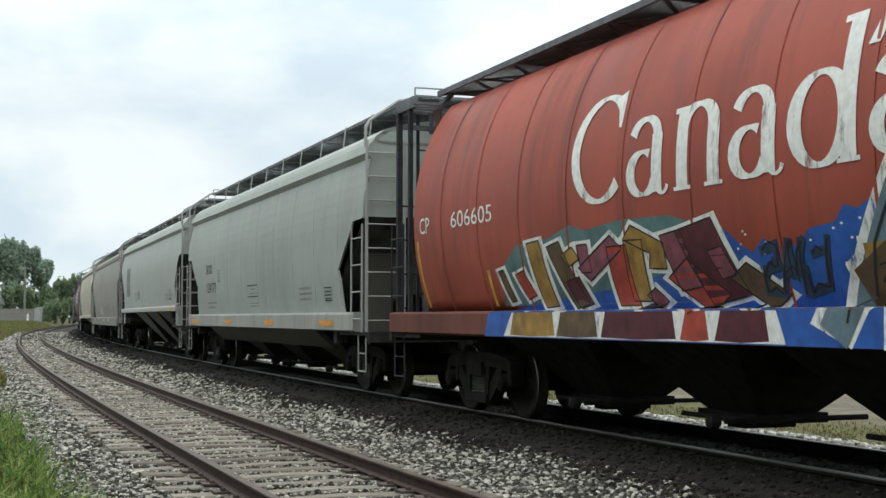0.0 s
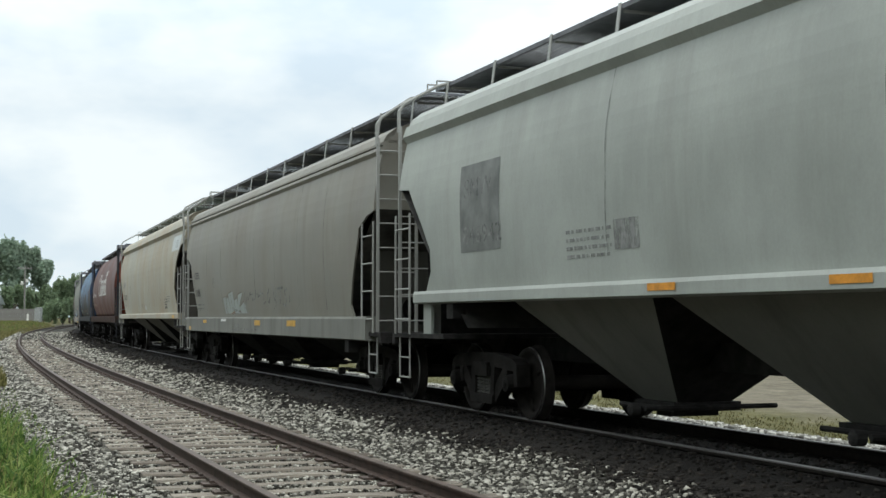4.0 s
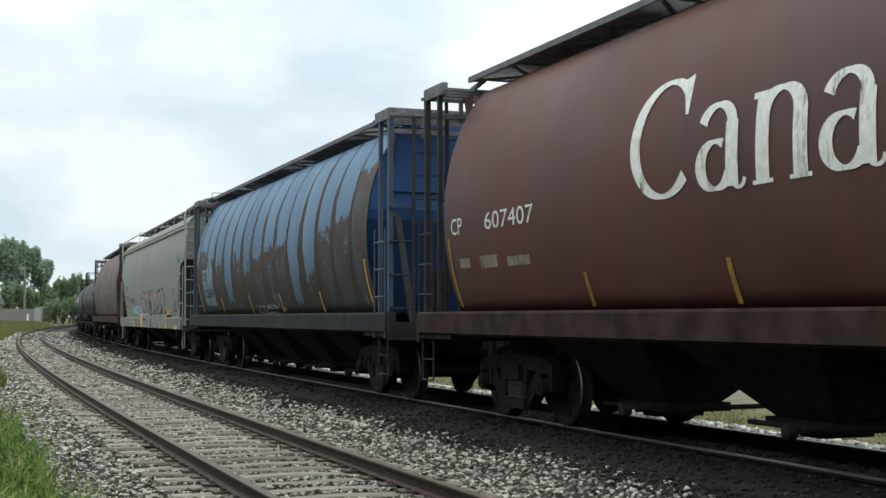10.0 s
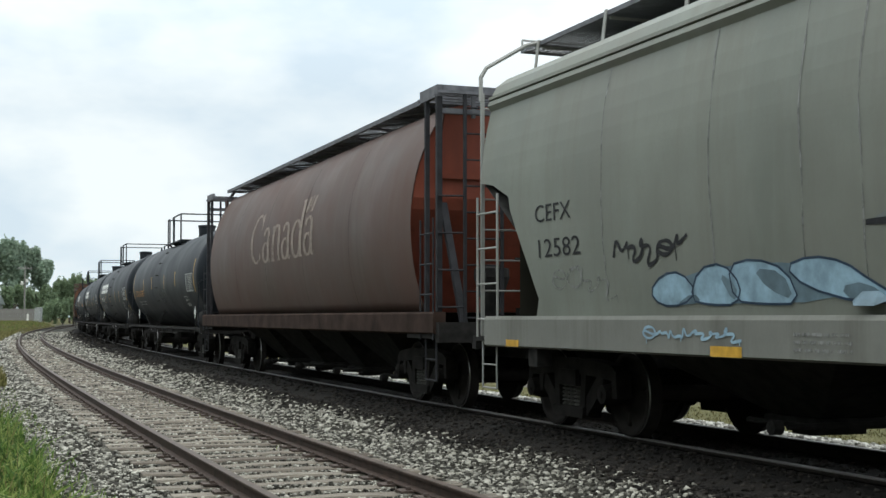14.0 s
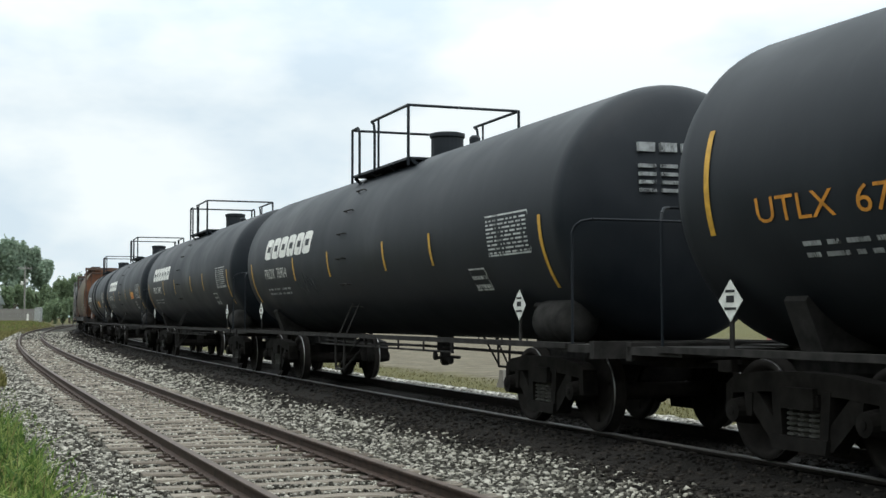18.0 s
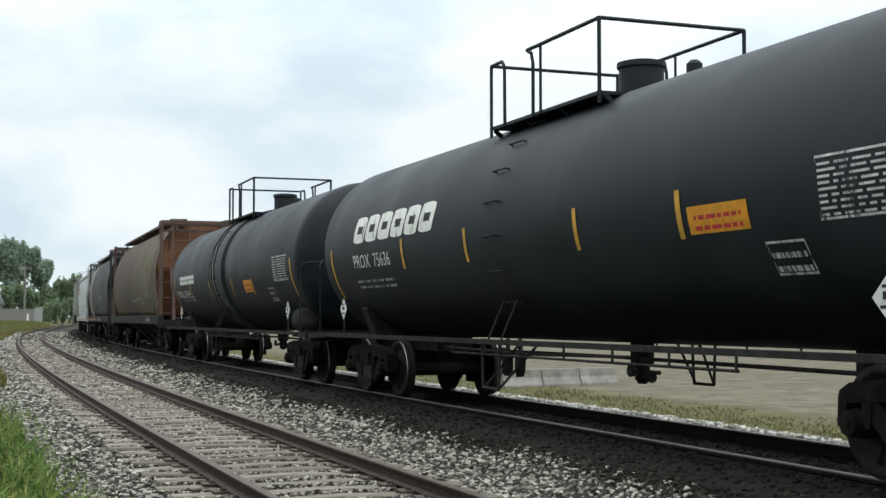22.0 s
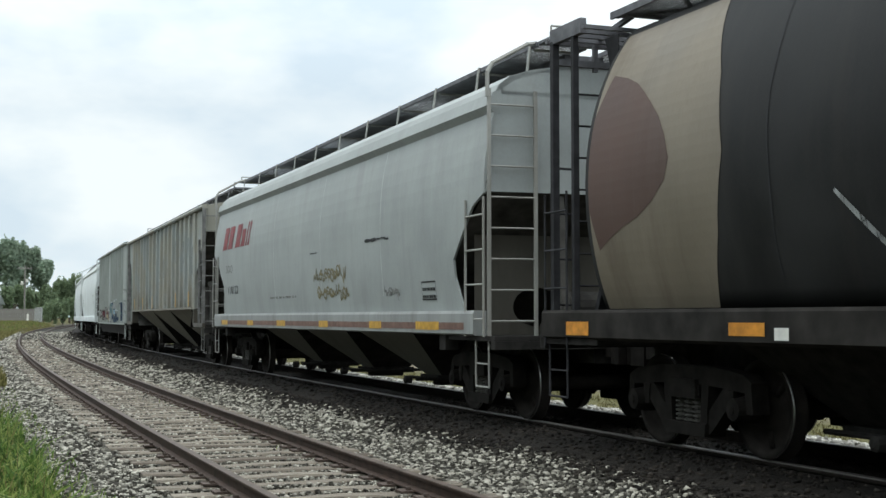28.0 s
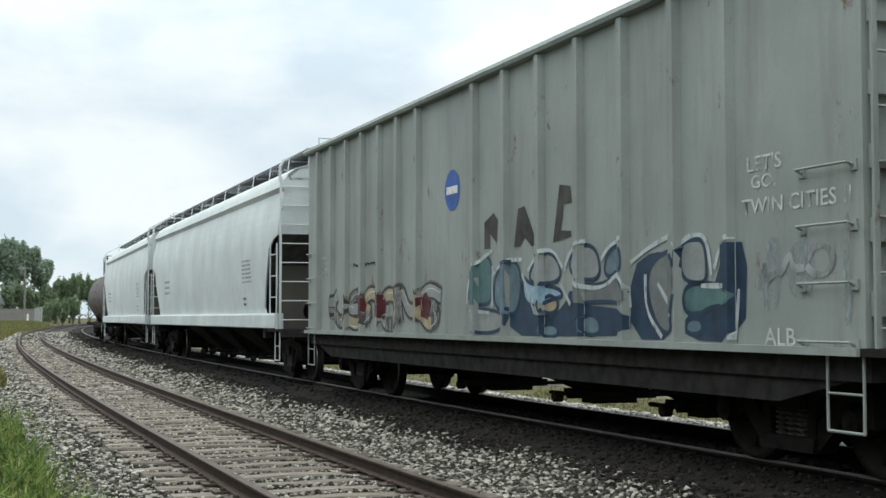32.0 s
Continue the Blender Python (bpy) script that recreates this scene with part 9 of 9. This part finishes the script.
    reflectors(car[15], M["orange"], [(-8.2, -7.7, 1.1, 1.24), (-5.19, -4.68, 1.13, 1.24), (-2.0, -1.4, 1.13, 1.24), (2.0, 2.6, 1.13, 1.24)], lambda z, p=0.0: 1.622)
    sprayed(car[15], "sill_label", M["white"], lambda z, p=0.0: 1.622, [rect(-4.55, -4.36, 1.1, 1.2)])
    seams(car[15], ROUND, [-4.65, -3.1, 0, 3.1], 1.5, 4.0, 10, M["black"])
    # white hopper
    bare = set(car[16].children)
    for p, w, h in ((-8.1, 0.52, 0.5), (-7.5, 0.55, 0.5), (-6.65, 0.55, 0.5), (-6.02, 0.42, 0.36), (-5.52, 0.16, 0.5), (-5.28, 0.16, 0.5)):
        sprayed(car[16], "mark_block", M["oldred"], BOWED, (), [[(p, 2.88), (p + w, 2.88), (p + w + 0.36 * h, 2.86 + h), (p + w + 0.3 * h, 2.9 + h), (p + 0.42 * h, 2.9 + h), (p + 0.12, 3.02)]], 0.007, "red trade mark block")
    words(car[16], "SOO", M["smoke"], BOWED, -7.65, -6.9, 2.32, 2.5)
    words(car[16], "118122", M["black"], BOWED, -7.5, -6.35, 1.83, 2.01)
    small_print(car[16], M["smoke"], BOWED, -3.2, -1.0, 1.66, 1.76, 1, 70)
    scribble(car[16], M["dullolive"], BOWED, 0.4, 1.9, 1.85, 2.2, 8, 7, 0.035, "dull olive sprayed scribble")
    scribble(car[16], M["dullolive"], BOWED, 0.6, 2.6, 1.55, 1.9, 10, 4, 0.04, "dull olive sprayed scribble")
    scribble(car[16], M["dullolive"], BOWED, 1.7, 2.5, 1.8, 2.3, 4, 9, 0.04, "dull olive sprayed scribble")
    scribble(car[16], M["smoke"], BOWED, 4.5, 5.2, 1.5, 1.84, 4, 3, 0.04)
    small_print(car[16], M["black"], BOWED, 6.2, 6.7, 1.55, 1.75, 2, 71, "black consolidated stencil", True)
    small_print(car[16], M["black"], BOWED, 0.2, 0.7, 2.42, 2.47, 1, 72)
    scribble(car[16], M["black"], BOWED, 3.6, 4.8, 2.45, 2.5, 4, 6, 0.025)
    sprayed(car[16], "sill_stripe", M["brownstripe"], BOWED, [rect(-8.0, 8.0, 1.13, 1.22)], lift=0.004, label="brown stripe on the sill")
    reflectors(car[16], M["yellow"], [(-7.9, -7.2, 1.12, 1.23), (-5.0, -4.4, 1.12, 1.23), (-2.2, -1.5, 1.12, 1.23), (1.0, 1.6, 1.12, 1.23), (4.0, 4.6, 1.12, 1.23), (6.17, 7.1, 1.12, 1.23)], lambda z, p=0.0: 1.642, "yellow reflector")
    seams(car[16], BOWED, [-2.7, 0.9, 4.4], 1.5, 3.8, 11, M["patch"])
    for ob in [o for o in car[16].children if o not in bare]:
        ob.location.y = -0.30                                # the marks sit forward of the car's middle
    # ribbed hopper
    for p0, p1, z0, z1, text in ((-6.44, -6.06, 2.75, 2.95, "TC"), (-5.64, -5.27, 2.75, 2.94, "WR"), (-6.48, -6.03, 2.29, 2.5, "349"), (-5.64, -5.29, 2.29, 2.49, "817")):
        sprayed(car[17], "repaint_patch", M["patch"], FLAT, [rect(p0 - 0.06, p1 + 0.06, z0 - 0.06, z1 + 0.06)], lift=0.005, label="pale square under the lettering")
        words(car[17], text, M["black"], FLAT, p0, p1, z0, z1)
    for p, z0, z1 in ((-6.69, 1.60, 1.99), (-4.1, 1.56, 1.98), (-1.36, 1.58, 2.0), (4.23, 1.57, 2.0), (6.81, 1.57, 2.0)):
        sprayed(car[17], "reflector", M["yellow"], lambda z, p=0.0: 1.62, [rect(p - 0.06, p + 0.06, z0, z1)], lift=0.004, label="yellow reflector stripe")
    sprayed(car[17], "stencil_panel", M["patch"], FLAT, [rect(4.54, 5.06, 1.70, 2.08)], lift=0.005, label="white square under a black stencil")
    sprayed(car[17], "stencil_block", M["black"], FLAT, [rect(4.60, 5.0, 1.84, 2.04)], lift=0.008)
    rnd = random.Random(41)
    for p in [-6.25, -4.52, -3.66, -0.87, 0.1, 1.06, 2.05, 2.95, 3.8, 4.66, 5.5, 6.35, 7.1]:
        z0 = rnd.uniform(2.2, 3.3)
        poly = [(p - 0.30, z0), (p + rnd.uniform(-0.1, 0.1), z0 - rnd.uniform(0, 0.2)), (p + 0.30, z0 + rnd.uniform(-0.15, 0.15)), (p + 0.31, z0 + rnd.uniform(0.4, 0.75)), (p, z0 + rnd.uniform(0.5, 0.8)), (p - 0.31, z0 + rnd.uniform(0.35, 0.7))]
        sprayed(car[17], "repaint_patch", M["palewear"], FLAT, (), [poly], 0.004, "worn pale blue-grey repaint patch")
    small_print(car[17], M["smoke"], FLAT, -5.78, -4.78, 1.9, 2.0, 2, 74)
    scribble(car[17], M["chalk"], FLAT, -4.9, -3.0, 1.6, 1.75, 5, 4, 0.02)
    # ribbed freight car
    round_graffiti(car[18], over_ribs, -6.1, -0.9, 1.10, 1.72, 85, [M["tanspray"], M["smoke"], M["greyspray"]], M["darkgrey"], M["smoke"], 0.19, 0.03)
    for p in (-4.6, -3.6, -1.7):
        sprayed(car[18], "graffiti", M["maroon"], over_ribs, (), [[(p, 1.3), (p + 0.3, 1.25), (p + 0.4, 1.5), (p + 0.2, 1.65), (p - 0.05, 1.55)]], 0.011, "maroon sprayed patch")
    for poly in ([(1.26, 1.07), (1.38, 1.61), (1.66, 1.78), (1.82, 1.47), (2.38, 1.26), (2.84, 1.42), (2.98, 1.61), (3.23, 1.42), (3.73, 1.39), (4.29, 1.35), (4.28, 1.11), (3.05, 1.08)], [(4.28, 1.07), (4.29, 1.76), (4.76, 1.92), (5.08, 1.81), (5.12, 1.08)], [(5.28, 1.08), (5.28, 1.32), (5.63, 1.32), (5.83, 1.68), (5.93, 1.92), (6.28, 1.91), (6.22, 1.07)]):
        sprayed(car[18], "graffiti", M["navy"], over_ribs, (), [eased(poly, 1, True)], 0.005, "dark blue sprayed ground of the graffiti")
    for mat, poly in ((M["teal"], [(0.09, 1.45), (0.09, 1.66), (0.38, 1.95), (0.69, 2.07), (0.86, 1.88), (0.84, 1.48), (0.57, 1.43)]), (M["greyspray"], [(0.15, 1.09), (0.15, 1.38), (0.85, 1.38), (1.26, 1.30), (1.08, 1.10)]), (M["slate"], [(0.87, 1.44), (0.95, 1.82), (1.30, 1.95), (1.64, 1.92), (1.71, 1.61), (1.57, 1.33), (1.26, 1.32)]), (M["greyspray"], [(1.89, 1.70), (2.07, 1.93), (2.47, 2.02), (2.75, 1.84), (2.72, 1.67), (2.23, 1.65)]), (M["sky"], [(1.78, 1.47), (1.74, 1.78), (1.95, 1.65), (2.62, 1.62), (2.84, 1.52), (2.54, 1.48), (2.07, 1.40)])):
        poly = eased(poly, 2, True)
        letter = sprayed(car[18], "graffiti", mat, over_ribs, (), [poly], 0.0062, "muted blue-grey sprayed letter shape")
        sprayed(letter, "graffiti_rim", M["navy"], over_ribs, ribbon(finer(poly, 0.1, True), 0.045, True), lift=0.0085)
    for mat, poly in ((M["tanspray"], [(2.25, 1.46), (2.46, 1.54), (2.70, 1.46), (2.61, 1.33), (2.32, 1.33)]), (M["slate"], [(2.27, 1.07), (2.27, 1.21), (2.65, 1.21), (2.67, 1.07)]), (M["greyspray"], [(2.95, 1.77), (2.99, 1.96), (3.34, 2.05), (3.61, 1.96), (3.67, 1.67), (3.23, 1.67)]), (M["slate"], [(3.73, 1.75), (3.83, 1.95), (4.18, 2.02), (4.23, 1.73), (4.05, 1.76), (3.86, 1.67)]), (M["silver"], [(3.05, 1.42), (3.07, 1.64), (3.67, 1.60), (4.05, 1.72), (4.23, 1.60), (4.29, 1.40), (3.73, 1.45)])):
        poly = eased(poly, 2, True)
        letter = sprayed(car[18], "graffiti", mat, over_ribs, (), [poly], 0.0062, "muted blue-grey sprayed letter shape")
        sprayed(letter, "graffiti_rim", M["navy"], over_ribs, ribbon(finer(poly, 0.1, True), 0.045, True), lift=0.0085)
    for mat, poly in ((M["slate"], [(3.22, 1.11), (3.25, 1.31), (3.60, 1.31), (3.66, 1.10)]), (M["silver"], [(4.65, 1.41), (4.61, 1.66), (4.73, 1.83), (5.14, 1.92), (5.22, 1.59), (5.13, 1.32), (5.17, 1.13), (4.85, 1.14)]), (M["greyspray"], [(5.22, 1.62), (5.21, 1.94), (5.39, 1.98), (5.62, 1.96), (5.66, 1.66), (5.59, 1.57)]), (M["teal"], [(5.26, 1.32), (5.26, 1.56), (5.59, 1.59), (6.10, 1.53), (6.10, 1.39), (5.68, 1.37), (5.56, 1.31)]), (M["slate"], [(5.30, 1.13), (5.31, 1.27), (5.56, 1.28), (5.58, 1.14)])):
        poly = eased(poly, 2, True)
        letter = sprayed(car[18], "graffiti", mat, over_ribs, (), [poly], 0.0062, "muted blue-grey sprayed letter shape")
        sprayed(letter, "graffiti_rim", M["navy"], over_ribs, ribbon(finer(poly, 0.1, True), 0.045, True), lift=0.0085)
    line_work(car[18], M["haze"], over_ribs, [[(0.02, 1.45), (0.07, 1.75), (0.38, 1.97), (0.86, 2.09)], [(0.86, 1.80), (1.22, 1.96), (1.74, 1.95)], [(1.89, 1.81), (2.15, 2.00), (2.55, 2.04), (2.80, 1.81)], [(2.84, 1.78), (2.95, 1.99), (3.34, 2.08)], [(3.68, 1.87), (3.87, 2.01), (4.21, 2.06)], [(4.29, 1.81), (4.70, 1.96), (5.14, 2.05)]], 0.045, "pale sprayed halo", 0.0105)
    line_work(car[18], M["haze"], over_ribs, [[(5.18, 1.94), (5.40, 2.02), (5.65, 2.00), (5.73, 1.65)], [(5.77, 1.70), (5.88, 1.92), (6.11, 1.97)], [(3.14, 1.77), (3.16, 1.61), (3.73, 1.57), (4.08, 1.75), (4.26, 1.60), (4.29, 1.38)], [(5.56, 1.56), (6.01, 1.55)], [(4.58, 1.69), (4.58, 1.35), (4.88, 1.10)], [(0.86, 1.91), (0.85, 1.41)]], 0.045, "pale sprayed halo", 0.0105)
    line_work(car[18], M["haze"], over_ribs, [[(6.15, 1.52), (6.09, 1.09)], [(1.74, 1.78), (2.07, 1.33)], [(2.73, 1.65), (2.98, 1.42)], [(4.81, 1.60), (5.13, 1.29)], [(0.17, 1.37), (0.76, 1.34)]], 0.045, "pale sprayed halo", 0.0105)
    for k, poly in enumerate(([(0.6, 2.12), (0.78, 2.12), (0.78, 2.3), (0.98, 2.18), (1.02, 2.45), (0.9, 2.55), (0.6, 2.45)], [(1.5, 2.1), (1.66, 2.1), (1.8, 2.2), (2.0, 2.08), (2.14, 2.12), (1.8, 2.56), (1.62, 2.54)], [(2.55, 2.1), (3.0, 2.14), (3.0, 2.2), (2.75, 2.22), (2.82, 2.5), (3.02, 2.5), (2.98, 2.68), (2.72, 2.72)])):
        sprayed(car[18], "graffiti", M["darkgrey"], over_ribs, (), [poly], 0.006, "black sprayed letter shape")
    circle = [(-0.5 + 0.27 * math.cos(k * math.tau / 20), 2.95 + 0.27 * math.sin(k * math.tau / 20)) for k in range(20)]
    sprayed(car[18], "round_emblem", M["blue"], FLAT, (), [circle], 0.006, "round blue emblem")
    sprayed(car[18], "round_emblem", M["white"], FLAT, [rect(-0.7, -0.3, 2.9, 3.0)], (), 0.009)
    words(car[18], "LET'S", M["thinwhite"], FLAT, 6.28, 6.76, 2.48, 2.61, bold=0.008)
    words(car[18], "GO,", M["thinwhite"], FLAT, 6.34, 6.68, 2.32, 2.45, bold=0.008)
    words(car[18], "TWIN CITIES !!", M["thinwhite"], FLAT, 6.2, 7.62, 2.13, 2.26, bold=0.008)
    words(car[18], "ALB", M["thinwhite"], FLAT, 6.5, 6.92, 1.06, 1.2, bold=0.008)
    scribble(car[18], M["black"], FLAT, -4.9, -3.6, 2.05, 2.2, 4, 3, 0.025)
    for poly in ([(6.45, 1.35), (6.7, 1.3), (6.75, 1.95), (6.5, 1.9)], [(6.8, 1.45), (7.15, 1.4), (7.2, 1.85), (6.85, 1.9)], [(7.5, 1.2), (7.62, 1.25), (7.6, 2.1), (7.52, 2.0)]):
        sprayed(car[18], "overspray", M["palewear"], FLAT, (), [eased(poly, 2, True)], 0.005, "pale overspray beside the graffiti")
    scribble(car[18], M["chalk"], FLAT, 6.4, 7.4, 1.5, 1.95, 3, 4, 0.06)
    small_print(car[18], M["chalk"], FLAT, -6.9, -6.2, 2.0, 2.4, 4, 76)
    for k in (19, 20):
        small_print(car[k], M["smoke"], BOWED, 5.9, 6.9, 2.05, 2.6, 6, 80 + k)
        small_print(car[k], M["black"], BOWED, 5.9, 6.2, 1.55, 1.8, 2, 82 + k)
        small_print(car[k], M["smoke"], BOWED, -6.5, -5.4, 2.0, 2.5, 3, 84 + k)


M["strawrun"] = plain("straw_coloured_stain", (0.13, 0.10, 0.055), 0.7, 0, 0.4, 5, 0.8)
M["thinwhite"] = plain("thin_white_marker_paint", (0.50, 0.51, 0.49), 0.6, 0, 0.25, 9, 0.35)
M["chalkthin"] = plain("thin_chalk_scratches", (0.10, 0.105, 0.11), 0.7, 0, 0.4, 6, 0.6)
M["palewear"] = plain("worn_pale_blue_repaint", (0.285, 0.325, 0.33), 0.6, 0, 0.2, 6, 0.75)
M["haze"] = plain("pale_sprayed_haze", (0.42, 0.46, 0.46), 0.6, 0, 0.2, 8, 0.3)
M["dullolive"] = plain("dull_olive_spray_paint", (0.17, 0.145, 0.075), 0.6, 0, 0.35, 5, 0.3)
M["dullpatch"] = plain("darkened_repaint", (0.15, 0.155, 0.145), 0.65, 0, 0.3, 4)
M["palesilver"] = plain("pale_silver_spray_paint", (0.27, 0.295, 0.275), 0.5, 0, 0.18, 3)
M["umber"] = plain("umber_spray_paint", (0.10, 0.06, 0.03), 0.5, 0, 0.4, 5)
M["plum"] = plain("dull_pink_spray_paint", (0.20, 0.06, 0.08), 0.5, 0, 0.4, 5)
M["silver"] = plain("flat_grey_spray_paint", (0.15, 0.16, 0.158), 0.5, 0.1, 0.25, 5)
M["weldbrown"] = plain("dark_brown_weld_line", (0.045, 0.028, 0.022), 0.8, 0, 0.4, 6)
M["skyfade"] = plain("pale_blue_repaint", (0.125, 0.19, 0.225), 0.6, 0, 0.35, 3, 0.25)
M["oldred"] = plain("darkened_red_letter_paint", (0.20, 0.04, 0.045), 0.6, 0, 0.3, 8, 0.2)
M["ochrebright"] = plain("orange_spray_ground", (0.48, 0.26, 0.06), 0.55, 0, 0.4, 2)
M["brownstripe"] = plain("brown_sill_stripe", (0.16, 0.09, 0.07), 0.6, 0, 0.3, 8)
decorate()

# ---------------------------------------------------------------- motion
TRUCK_GAP = 6.8


def car_pose(u, t):
    """Pose of a car whose middle is u metres down the train, its trucks on the curve."""
    s = u - travelled(t)
    x0, y0, _ = on(MAIN, s - TRUCK_GAP)
    x1, y1, _ = on(MAIN, s + TRUCK_GAP)
    return pose((x0 + x1) / 2, (y0 + y1) / 2, 0, 0, 0, -math.degrees(math.atan2(x1 - x0, y1 - y0)))


def wheel_rows(u, y):
    """A wheelset rolls without slip while it is near; far off it is out of sight behind the others."""
    near = [k / 30 for k in range(0, 961) if -16 < u - travelled(k / 30) < 46]
    times = sorted({0.0, 32.0, *near})
    first = near[0] if near else 0.0
    rows = []
    for t in times:
        held = min(max(t, first), near[-1] if near else 0.0)
        angle = (travelled(held) - travelled(first)) / 0.457
        rows.append((t, Matrix.Translation((0, y, 0.457)) @ Matrix.Rotation(angle, 4, "X")))
    return rows


def motions():
    times = [k * 0.5 for k in range(65)]
    for u, car in CARS:
        walk(car, [(t, car_pose(u, t)) for t in times])
        for wheelset, y in WHEELSETS[car.name]:
            walk(wheelset, wheel_rows(u, y))


motions()
